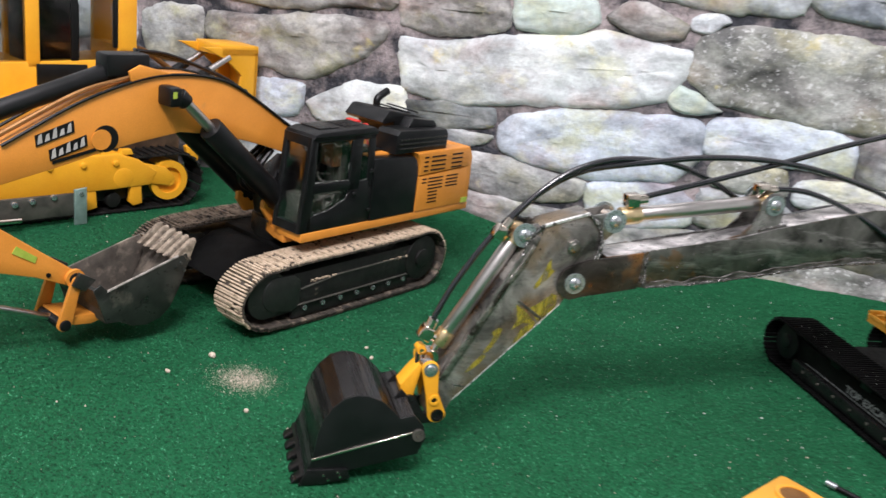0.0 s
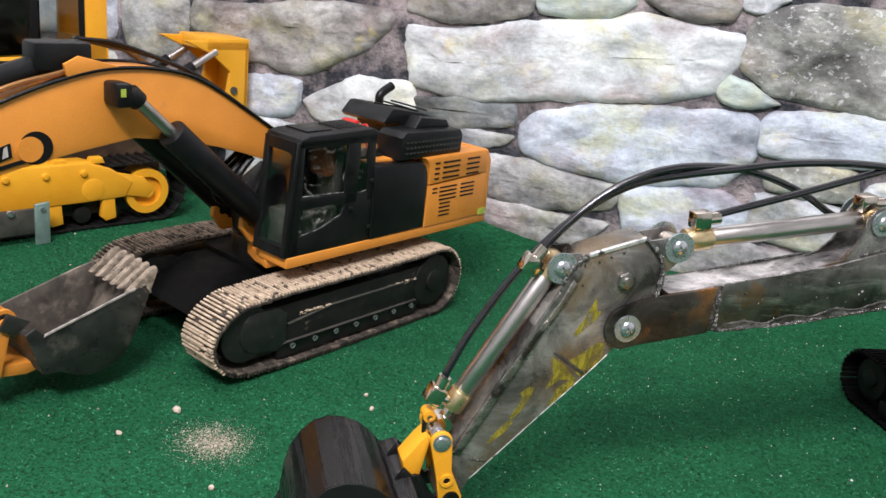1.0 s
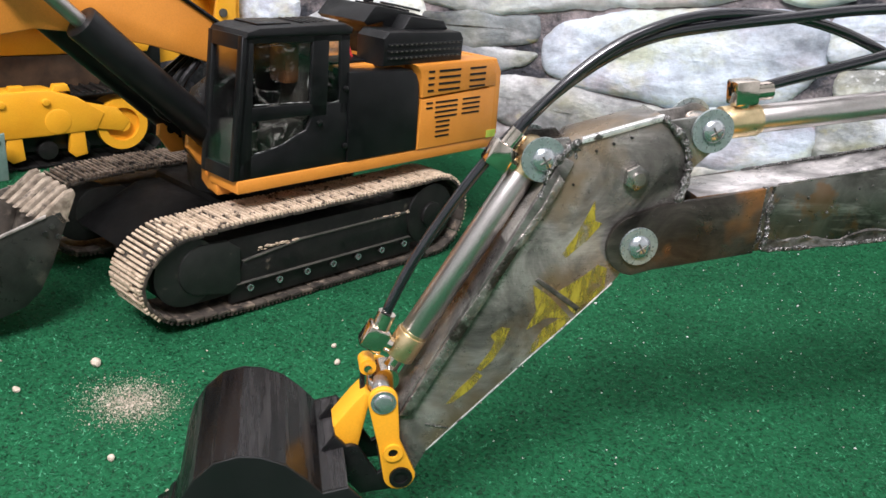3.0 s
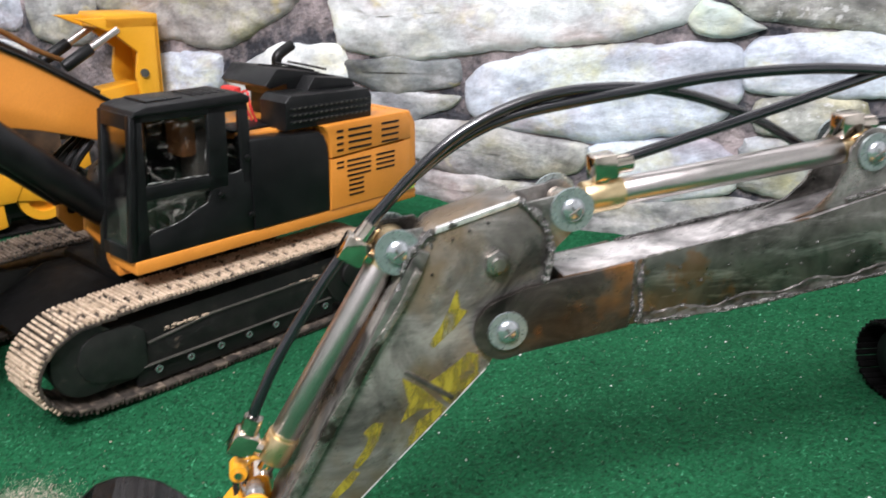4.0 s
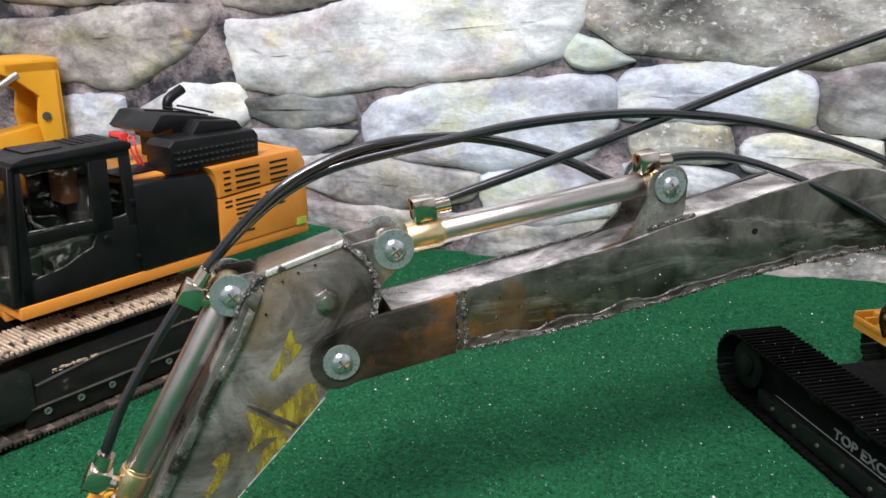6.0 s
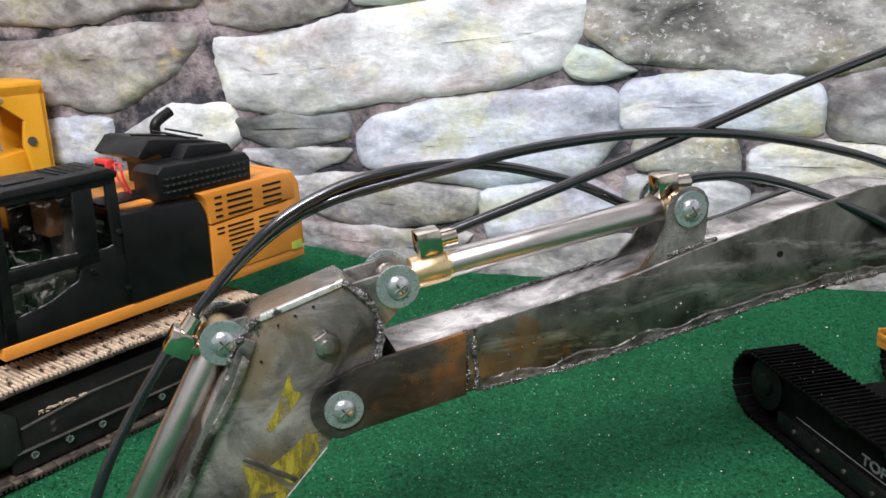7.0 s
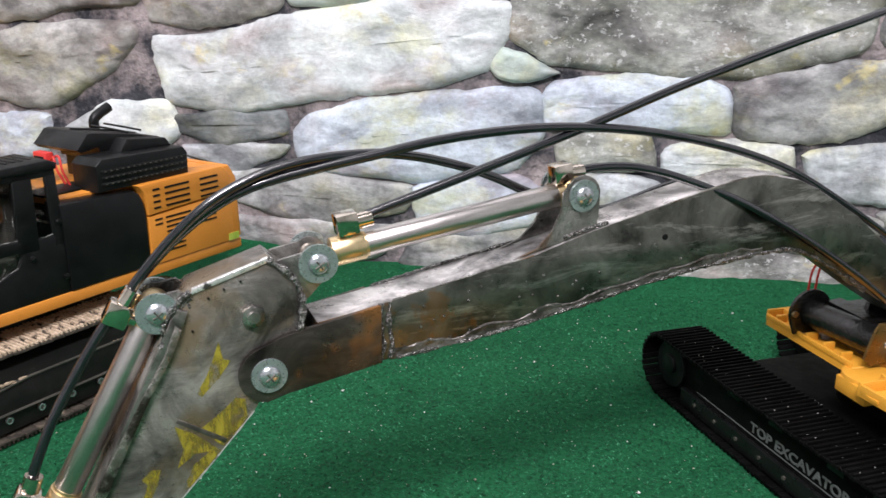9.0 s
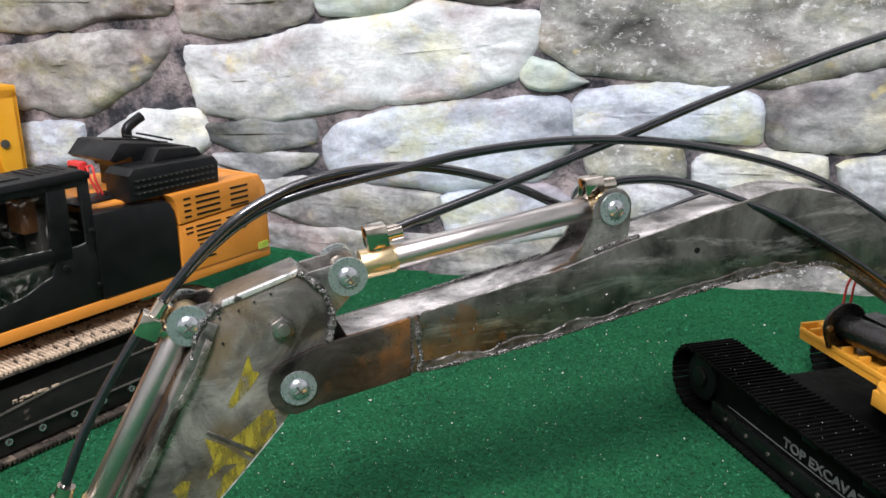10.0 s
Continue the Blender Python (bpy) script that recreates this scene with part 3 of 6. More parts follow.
stone(STONE_BLUE, (3.7, 22.8), (4.2, 19), (14.9, 19.9), (23.4, 19.2), (22.6, 24.1), (20.2, 25.1), (5, 24.7))
stone(STONE_GREY, (24.3, 24.8), (24.9, 18.9), (34.1, 19.5), (40.6, 21.8), (39.6, 27.6), (32.7, 26.3))
stone(STONE_DARK, (5.6, 18.2), (6, 14.9), (15.6, 15.2), (14.9, 18.9))
stone(STONE, (17.2, 17.8), (17.6, 14.0), (30, 15.2), (30, 18.3))
stone(STONE, (41.6, 27.2), (42, 21.4), (56, 21), (57, 30), (45.4, 28.5))
stone(STONE, (31.2, 17.8), (35.4, 12.4), (47.8, 13), (58, 13.6), (57, 20.4), (46.8, 19.7))
stone(STONE_GREY, (40.2, 11.6), (44.6, 6.2), (58, 6.4), (58, 12.8), (47.9, 12.2))
stone(STONE_GREY, (-36.6, 12), (-35.4, 8.6), (-26, 7.0), (-14.0, 8.2), (-13.2, 11.8), (-22.7, 11.8), (-29.5, 12.6), relief=0.008, grow=0.013)
stone(STONE_GREY, (-37.4, 6.6), (-35.6, 3.0), (-18, 1.8), (-13.4, 6.6), (-25, 5.9), relief=0.008, crag=1.5, grow=0.012)
stone(STONE_BLUE, (-11.3, 11.8), (-10.8, 5.6), (3.0, 7.8), (4.3, 11.4), (0.4, 13.2))
stone(STONE, (5.2, 14.2), (4.6, 8.6), (16, 8.6), (17, 13.4))
stone(STONE_GREY, (18.2, 13.2), (17.6, 7.4), (38.6, 6.6), (40, 10.6), (34, 12))
stone(STONE_GREY, (-12, 4.8), (-13.4, 1.0), (10, 1.4), (11, 7.4), (0.6, 7))
stone(STONE_DARK, (12.4, 7.4), (11.8, 1.2), (36, 1.4), (43, 5), (31, 6), (18, 6.6))
stone(STONE_GREY, (-60, 12.4), (-58, 3), (-40, 3), (-38.6, 11), (-42, 13.4), (-47, 14))
stone(STONE, (-74, 11.4), (-73, 2), (-60, 2), (-61.4, 11.8))
stone(STONE_GREY, (38.6, 37), (38, 29), (46, 29.8), (57, 31), (56, 38))

# courses past those that can be told apart
random.seed(5)
z = 2.0
for height in (9.0, 8.0, 9.5, 10.0, 9.0, 11.0):
    for x0, x1 in ((-150, -95), (59, 130)) if z < 37 else ((-150, 130),):
        x = x0
        while x < x1 - 6:
            wide = min(random.uniform(14, 30), x1 - x)
            a, b, c, d = (random.uniform(0, 1.2) for _ in range(4))
            stone(random.choice((STONE, STONE_GREY, STONE_BLUE)), (x + 0.7, z + 0.5 + a), (x + wide - 0.7, z + 0.5 + b), (x + wide - 0.7, z + height - 0.6 - c), (x + 0.7, z + height - 0.6 - d))
            x += wide
    z += height


# ---- the unfinished steel excavator ----
ARM = pose(0.001, 0.706, 0, 0, 0, 34.84)  # along the arm, away from the near face, up
steel = thing("excavator", (0.33, 0.90, 0), "unfinished model excavator with welded raw-steel arm on black tracks", "excavator")


def arm(name, bm, material, parent=None, label=""):
    return part(name, bm, material, parent or steel, label, ARM)


def screw_and_washer(s, h, w, parent, r=0.0105):
    """A pan-head screw with a cross slot on a wide zinc washer."""
    washer = arm("washer", make(bm_ring, (s, w - 0.0014, h), (s, w, h), r, 0.003, 28), ZINC, parent, "wide zinc-plated washer")
    bm = bmesh.new()
    rings = []
    for k in range(6):
        t = radians(90 * k / 5.5)
        rings.append([bm.verts.new((s + 0.0054 * math.cos(t) * math.cos(j * math.tau / 24), w - 0.0016 - 0.0026 * math.sin(t), h + 0.0054 * math.cos(t) * math.sin(j * math.tau / 24))) for j in range(24)])
    for u, v in zip(rings, rings[1:]):
        for j in range(24):
            bm.faces.new((u[j], u[(j + 1) % 24], v[(j + 1) % 24], v[j]))
    bm.faces.new(rings[-1])
    arm("screw_head", bm, SCREW, washer, "cross-slotted screw head")
    bm = bmesh.new()
    for k in (35, 125):
        c, q = math.cos(radians(k)) * 0.0027, math.sin(radians(k)) * 0.0027
        bm_tube(bm, [Vector((s - c, w - 0.0040, h - q)), Vector((s + c, w - 0.0040, h + q))], 0.0005, 5)
    arm("slot", bm, GREY_PLATE, washer)


# main boom: a bent box beam of plate, with a tab either side of the joint
boom_outline = [(-0.012, 0.1550), (0.014, 0.1585), (0.0781, 0.1643), (0.145, 0.1742), (0.1805, 0.1806), (0.2252, 0.1868), (0.250, 0.1893), (0.271, 0.1898), (0.288, 0.1892), (0.3023, 0.1862), (0.3322, 0.1711), (0.3592, 0.1533), (0.400, 0.1284),
                (0.425, 0.122), (0.438, 0.130), (0.434, 0.1400), (0.4100, 0.1560), (0.3790, 0.1800), (0.3450, 0.2055), (0.3240, 0.2178), (0.3063, 0.2276), (0.2910, 0.2343), (0.2747, 0.2377), (0.258, 0.2392), (0.245, 0.2382), (0.2231, 0.2340), (0.1422, 0.2162), (0.1094, 0.2070), (0.0621, 0.1985), (0.014, 0.190), (-0.012, 0.1862)]
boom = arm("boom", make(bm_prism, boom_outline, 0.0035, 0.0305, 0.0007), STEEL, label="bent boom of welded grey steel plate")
# upward faces: reflected overhead light is put into a paler colour
boom.data.materials.append(TOP_LIT_STEEL)
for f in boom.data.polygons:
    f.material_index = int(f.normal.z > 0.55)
tab = [(0.021, 0.1592), (0.021, 0.1912), (-0.030, 0.1822)] + round_end(-0.0379, 0.1629, 0.0150, 120, 265, 10) + [(-0.029, 0.1508)]
for w in (0.0012, 0.0300):
    arm("joint_plate", make(bm_prism, tab, w, w + 0.0028, 0.0004), STEEL_BLUED, boom, "steel plate with brown heat stains")


def weld(points, r, parent=None, rough=0.5):
    arm("weld_bead", make(bm_tube, spline(points, 14), r, 8, rough), WELD, parent or boom, "lumpy weld bead")


weld([(0.0215, 0.0030, 0.160), (0.0225, 0.0026, 0.170), (0.0212, 0.0026, 0.181), (0.0215, 0.0030, 0.1915)], 0.0011, None, 1.0)
weld([(0.0258, 0.0034, 0.161), (0.0272, 0.0030, 0.168), (0.0255, 0.0030, 0.180), (0.0262, 0.0034, 0.1920)], 0.0013, None, 1.0)
weld([(0.030, 0.0035, 0.1602), (0.0781, 0.0035, 0.1645), (0.145, 0.0035, 0.1744), (0.1805, 0.0035, 0.1808), (0.2252, 0.0035, 0.1868)], 0.0012, None, 1.0)


def seam_band(s0, s1, tall):
    """The ragged run of weld metal along the boom's lower edge."""
    bm = bmesh.new()
    rows = []
    for i in range(161):
        q = s0 + (s1 - s0) * i / 160
        low = float(np.interp(q, (0.014, 0.0781, 0.145, 0.1805, 0.2252, 0.250, 0.271), (0.1585, 0.1643, 0.1742, 0.1806, 0.1868, 0.1893, 0.1898)))
        crest = tall * (0.85 + 0.55 * noise.noise(Vector((q * 55, 1, 2))) + 0.13 * noise.noise(Vector((q * 260, 4, 2))))
        wave = 0.0006 * noise.noise(Vector((q * 140, 7, 1)))
        rows.append([bm.verts.new((q, 0.0036 - max(0.0, lift + 0.0007 * math.sin(math.pi * k) * noise.noise(Vector((q * 210, k * 3, 5))) + wave * math.sin(math.pi * k)), low + crest * k - 0.0006 * (1 - k))) for k, lift in ((0.0, 0.0), (0.12, 0.0008), (0.35, 0.0006), (0.6, 0.0002), (0.84, 0.0006), (1.0, 0.0))])
    for u, v in zip(rows, rows[1:]):
        for j in range(5):
            bm.faces.new((u[j], v[j], v[j + 1], u[j + 1]))
    return bm


arm("seam_band", seam_band(0.026, 0.268, 0.0062), SEAM_METAL, boom, "ragged shiny weld run")
weld([(0.2252, 0.0035, 0.1868), (0.271, 0.0035, 0.1898), (0.3023, 0.0035, 0.1862), (0.3592, 0.0035, 0.1533)], 0.0015, None, 1.0)
weld([(0.024, 0.0300, 0.1918), (0.0621, 0.0300, 0.1990), (0.1094, 0.0300, 0.2075)], 0.0010)
random.seed(8)
for s, h in [(random.uniform(0.03, 0.24), random.random()) for _ in range(34)]:
    low = float(np.interp(s, (0.0, 0.145, 0.2252, 0.28), (0.157, 0.1742, 0.1868, 0.1895)))
    spot = bmesh.new()
    bmesh.ops.create_icosphere(spot, subdivisions=1, radius=random.uniform(0.0005, 0.0011), matrix=Matrix.Translation((s, 0.0034, low + 0.003 + h * h * 0.026)))
    arm("weld_spatter", spot, WELD, boom)
arm("bolt_hole", make(bm_rod, (0.1947, 0.0030, 0.2083), (0.1947, 0.0045, 0.2083), 0.0018, 16), BLACK, boom)

# ear plates that hold the upper cylinder's foot
ear = [(0.098, 0.2050), (0.112, 0.2100), (0.121, 0.2185), (0.1265, 0.2300), (0.1272, 0.2400)] + round_end(0.1392, 0.2376, 0.0112, 160, 10, 8) + [(0.1500, 0.2260), (0.1490, 0.2185), (0.160, 0.2195)]
for w in (0.0052, 0.0262):
    arm("ear_plate", make(bm_prism, ear, w, w + 0.0018, 0.0003), RAW, boom)
weld([(0.128, 0.0050, 0.2145), (0.140, 0.0046, 0.2175), (0.156, 0.0050, 0.2205)], 0.0012)


def ram(name, a, b, radius, collar, rod_from, label):
    """A polished cylinder with brass ends between two pins of the arm."""
    a, b = Vector(a), Vector(b)
    d = (b - a).normalized()
    long = (b - a).length
    barrel = arm(name, make(bm_rod, a + d * collar[1], a + d * (long - 0.010), radius, 36, bevel=0.0004), CHROME, label=label)
    bm = bmesh.new()
    bm_rod(bm, a + d * collar[0], a + d * (collar[1] - 0.0008), radius * 1.16, 36, bevel=0.0005)
    bm_rod(bm, a + d * (collar[1] - 0.0008), a + d * (collar[1] + 0.0006), radius * 1.04, 36)
    arm("gland", bm, BRASS, barrel, "turned brass gland")
    bm = bmesh.new()
    bm_rod(bm, a + d * (long - 0.011), a + d * (long - 0.006), radius * 1.03, 36)
    bm_rod(bm, a + d * (long - 0.007), b, radius * 0.8, 24)
    side = Vector((0, 1, 0))
    bm_rod(bm, b - side * 0.0075, b + side * 0.0075, 0.0068, 24)
    arm("end_cap", bm, BRASS, barrel, "brass end cap with eye")
    bm = bmesh.new()
    bm_rod(bm, a + d * rod_from, a + d * (collar[0] + 0.002), 0.0036, 20)
    bm_rod(bm, a - side * 0.006, a + side * 0.006, 0.0062, 24)
    arm("piston_rod", bm, NICKEL, barrel)
    return barrel


upper = ram("cylinder", (-0.0097, 0.0165, 0.2164), (0.1392, 0.0165, 0.2376), 0.0066, (0.0095, 0.0275), 0.0, "polished steel hydraulic cylinder with brass ends")

# stick
stick_outline = [(-0.0640, 0.1230), (-0.0450, 0.1440), (-0.0400, 0.1520), (-0.0290, 0.1600), (-0.0240, 0.1720), (-0.0195, 0.1870), (-0.0180, 0.2000), (-0.0225, 0.2125), (-0.0340, 0.2225), (-0.0715, 0.2110), (-0.0800, 0.2020), (-0.0865, 0.1890),
                 (-0.1069, 0.1471), (-0.1423, 0.0800), (-0.1480, 0.0530)] + round_end(-0.1410, 0.0428, 0.0085, 170, 300, 6) + [(-0.1280, 0.0545), (-0.0872, 0.0985)]
stick = arm("stick", make(bm_prism, stick_outline, 0.0045, 0.0285, 0.0006), STEEL_LIGHT, label="tapered stick of ground steel plate with yellow marker strokes")
bm = bmesh.new()
bm_prism(bm, [(-0.1430, 0.0760), (-0.1375, 0.0755), (-0.1298, 0.0935), (-0.1096, 0.1327), (-0.0985, 0.1530), (-0.0784, 0.1880), (-0.0735, 0.2010), (-0.0790, 0.2035), (-0.0860, 0.1890), (-0.1080, 0.1455)], 0.0024, 0.0310, 0.0005)
arm("front_plate", bm, SCALE_STEEL, stick, "dark scale-covered front plate")
weld([(-0.0870, 0.0030, 0.1850), (-0.0835, 0.0030, 0.1975), (-0.0760, 0.0035, 0.2070), (-0.0715, 0.0035, 0.2105)], 0.0013, stick, 0.9)
weld([(-0.0345, 0.0040, 0.2220), (-0.0235, 0.0035, 0.2120), (-0.0190, 0.0035, 0.2000), (-0.0200, 0.0035, 0.1880), (-0.0230, 0.0035, 0.1770)], 0.0017, stick, 0.7)
arm("seam_strip", make(bm_prism, [(-0.0838, 0.1440), (-0.0616, 0.1284), (-0.0602, 0.1306), (-0.0825, 0.1457)], 0.0040, 0.0050, 0.0003), SEAM_DARK, stick, "dark cross seam")
weld([(-0.1300, 0.0046, 0.0690), (-0.1185, 0.0046, 0.0665)], 0.0006, stick, 0.3)
bm = bmesh.new()
bm_prism(bm, [(-0.0797, 0.1955), (-0.0854, 0.1813), (-0.0979, 0.1605), (-0.1132, 0.1341), (-0.1307, 0.1014), (-0.1430, 0.0760), (-0.1375, 0.0755), (-0.1236, 0.1028), (-0.1070, 0.1350), (-0.0945, 0.1590), (-0.0822, 0.1805), (-0.0768, 0.1925)], 0.0016, 0.0040, 0.0006)
arm("ground_band", bm, BAND, stick, "pitted steel edge band")
for holder, line in ((stick, [(-0.0460, 0.0048, 0.1428), (-0.0640, 0.0048, 0.1230), (-0.0872, 0.0048, 0.0985), (-0.1285, 0.0048, 0.0541)]), (boom, [(0.0280, 0.0040, 0.1928), (0.0621, 0.0040, 0.1983), (0.1094, 0.0040, 0.2068)]), (boom, [(0.1560, 0.0040, 0.2190), (0.2231, 0.0040, 0.2339), (0.2450, 0.0040, 0.2381), (0.2600, 0.0040, 0.2391), (0.2747, 0.0040, 0.2376)])):
    arm("ground_edge", make(bm_tube, spline(line, 10), 0.00048, 6, 0.8), BRIGHT if holder is stick else RAW, holder, "bright ground edge")
bm = bmesh.new()
bm_prism(bm, [(-0.0705, 0.2118), (-0.0345, 0.2232), (-0.0350, 0.2202), (-0.0715, 0.2086)], 0.0036, 0.0060, 0.0003)
arm("edge_strip", bm, BRIGHT, stick, "bright ground edge")

for tip in ([(-0.0605, 0.1833), (-0.0590, 0.1735), (-0.0555, 0.1724), (-0.0620, 0.1635), (-0.0656, 0.1604), (-0.0705, 0.1555), (-0.0728, 0.1575), (-0.0675, 0.1660), (-0.0640, 0.1740)],
            [(-0.0499, 0.1504), (-0.0545, 0.1520), (-0.0582, 0.1486), (-0.0669, 0.1420), (-0.0719, 0.1386), (-0.0650, 0.1290), (-0.0620, 0.1265), (-0.0555, 0.1335), (-0.0495, 0.1405)],
            [(-0.0847, 0.1420), (-0.0760, 0.1362), (-0.0638, 0.1245), (-0.0735, 0.1140), (-0.0800, 0.1075), (-0.0844, 0.1051), (-0.0770, 0.1195), (-0.0690, 0.1250), (-0.0760, 0.1252), (-0.0851, 0.1190), (-0.0815, 0.1290)],
            [(-0.1022, 0.1160), (-0.0975, 0.1205), (-0.0931, 0.1199), (-0.0954, 0.1115), (-0.1000, 0.1030), (-0.1051, 0.0974), (-0.1075, 0.0985), (-0.1016, 0.1079), (-0.0998, 0.1130)],
            [(-0.1070, 0.0970), (-0.1040, 0.0950), (-0.1090, 0.0880), (-0.1170, 0.0810), (-0.1205, 0.0800), (-0.1150, 0.0880)]):
    arm("marker_stroke", make(bm_prism, tip, 0.00430, 0.00448), CHALK, stick, "yellow marker stroke")

bm = bmesh.new()
bm_rod(bm, (-0.0435, 0.0010, 0.1948), (-0.0435, 0.0050, 0.1948), 0.0060, 6, bevel=0.0004)
bm_rod(bm, (-0.0435, -0.0012, 0.1948), (-0.0435, 0.0050, 0.1948), 0.0030, 14)
arm("hex_nut", bm, RAW, stick, "hexagonal nut on a bolt end")



def add_welds(count, low, high, size, seed):
    """Irregular shiny weld lumps over a patch of the stick's near face."""
    rnd = random.Random(seed)
    bm = bmesh.new()
    for _ in range(count):
        t = rnd.random()
        s, h = (low[i] + (high[i] - low[i]) * t + rnd.gauss(0, 0.0016) for i in (0, 1))
        r = rnd.uniform(*size)
        bmesh.ops.create_icosphere(bm, subdivisions=2, radius=r, matrix=Matrix.Translation((s, 0.0044, h)) @ Matrix.Rotation(rnd.uniform(0, 3), 4, "Y") @ Matrix.Diagonal((rnd.uniform(1.2, 3.0), 0.4, rnd.uniform(0.7, 1.2), 1.0)))
    tagged(arm("weld_lump", bm, WELD, stick), "lumpy shiny weld", kind="stuff")


add_welds(16, (-0.0830, 0.1950), (-0.0740, 0.2070), (0.0006, 0.0015), 2)
for s, h in ((-0.0845, 0.1880), (-0.0870, 0.1830), (-0.0905, 0.1745), (-0.0635, 0.2060), (-0.0560, 0.2095), (-0.0480, 0.2125), (-0.0720, 0.1905)):
    arm("pit", make(bm_rod, (s, 0.0036, h), (s, 0.0048, h), 0.0006, 8), BLACK, stick, "small dark pit in the weld")

# lugs at the top of the stick that take the two cylinders
lug = [(-0.0300, 0.2080), (-0.0180, 0.1960)] + round_end(-0.0097, 0.2164, 0.0085, -50, 130, 8) + [(-0.0300, 0.2200)]
lug2 = [(-0.0715, 0.2060), (-0.0760, 0.2110)] + round_end(-0.0868, 0.2012, 0.0090, 75, 250, 8) + [(-0.0850, 0.1900)]
for outline in (lug, lug2):
    for w in (0.0060, 0.0250):
        arm("lug", make(bm_prism, outline, w, w + 0.0022, 0.0003), RAW, stick)

lower = ram("cylinder", (-0.1490, 0.0165, 0.0900), (-0.0872, 0.0165, 0.2012), 0.0066, (0.012, 0.026), 0.0, "polished steel hydraulic cylinder with brass ends along the stick")

for s, h, w, holder in ((-0.0868, 0.2012, 0.0058, stick), (-0.0097, 0.2164, 0.0058, stick), (-0.0379, 0.1629, 0.0010, boom), (0.1392, 0.2376, 0.0050, boom)):
    screw_and_washer(s, h, w, holder, 0.0090 if holder is boom else 0.0100)
for s, h, holder in ((-0.0868, 0.2012, stick), (-0.0097, 0.2164, stick), (0.1392, 0.2376, boom), (-0.0379, 0.1629, boom)):
    arm("washer", make(bm_ring, (s, 0.0275 if holder is stick else 0.0330, h), (s, 0.0290 if holder is stick else 0.0345, h), 0.0105, 0.003, 28), ZINC, holder, "wide zinc-plated washer")
    arm("pin", make(bm_rod, (s, 0.003, h), (s, 0.034, h), 0.0028, 14), ZINC, holder)


def elbow(s, h, w, out, parent, turn=8.0):
    """A nickel-plated elbow with a knurled collar that points along out."""
    out = Vector(out).normalized()
    bm = bmesh.new()
    m = Matrix.Translation((s, w, h)) @ Matrix.Rotation(radians(-turn), 4, "Y")
    bm_box(bm, -0.0058, 0.0058, -0.0052, 0.0052, -0.0050, 0.0064, 0.0012, m)
    bm_rod(bm, Vector((s, w, h)) + m.to_3x3() @ Vector((0, 0, -0.008)), (s, w, h), 0.0038, 16)
    body = arm("fitting", bm, NICKEL, parent, "nickel-plated elbow fitting")
    bm = bmesh.new()
    a = Vector((s, w, h)) + out * 0.0045
    b = a + out * 0.0090
    n = 22
    q = out.to_track_quat("Z", "Y").to_matrix()
    rings = []
    for k in range(8):
        p = a.lerp(b, k / 7)
        rings.append([bm.verts.new(p + q @ Vector(((0.0041 + (0.0003 if (j + k) % 2 else 0)) * math.cos(j * math.tau / n), (0.0041 + (0.0003 if (j + k) % 2 else 0)) * math.sin(j * math.tau / n), 0))) for j in range(n)])
    for u, v in zip(rings, rings[1:]):
        for j in range(n):
            bm.faces.new((u[j], u[(j + 1) % n], v[(j + 1) % n], v[j]))
    bm.faces.new(rings[0][::-1])
    bm.faces.new(rings[-1])
    arm("knurled_collar", bm, NICKEL, body, "knurled collar")


elbow(0.0080, 0.2318, 0.0165, (1, 0, 0.16), upper)
elbow(0.1310, 0.2478, 0.0165, (1, 0, 0.06), upper)
elbow(-0.1035, 0.2000, 0.0150, (0.58, 0, 0.82), lower, 60)
elbow(-0.1545, 0.1110, 0.0150, (0.35, 0, 0.94), lower, 60)


def hose(points, r=0.0025):
    arm("hose", make(bm_tube, spline(points, 10), r, 12), HOSE, label="glossy black hydraulic hose")


hose([(0.0185, 0.0165, 0.2353), (0.0260, 0.0165, 0.2378), (0.0826, 0.0155, 0.2545), (0.1464, 0.0140, 0.2745), (0.2147, 0.0130, 0.2965), (0.3154, 0.0130, 0.3235), (0.42, 0.03, 0.338), (0.52, 0.06, 0.30), (0.58, 0.09, 0.20)])
hose([(-0.097, 0.0150, 0.2105), (-0.0928, 0.0150, 0.2165), (-0.0750, 0.0150, 0.2355), (-0.0563, 0.0150, 0.2505), (-0.0353, 0.0160, 0.2602), (-0.0143, 0.0170, 0.2652), (0.0072, 0.0180, 0.2668), (0.0294, 0.0200, 0.2660), (0.0524, 0.0220, 0.2618), (0.0764, 0.0250, 0.2545), (0.0953, 0.0280, 0.2470), (0.125, 0.0330, 0.2330), (0.17, 0.0390, 0.2180), (0.24, 0.0420, 0.2300), (0.31, 0.0420, 0.2150), (0.42, 0.042, 0.1400), (0.47, 0.045, 0.1150)])
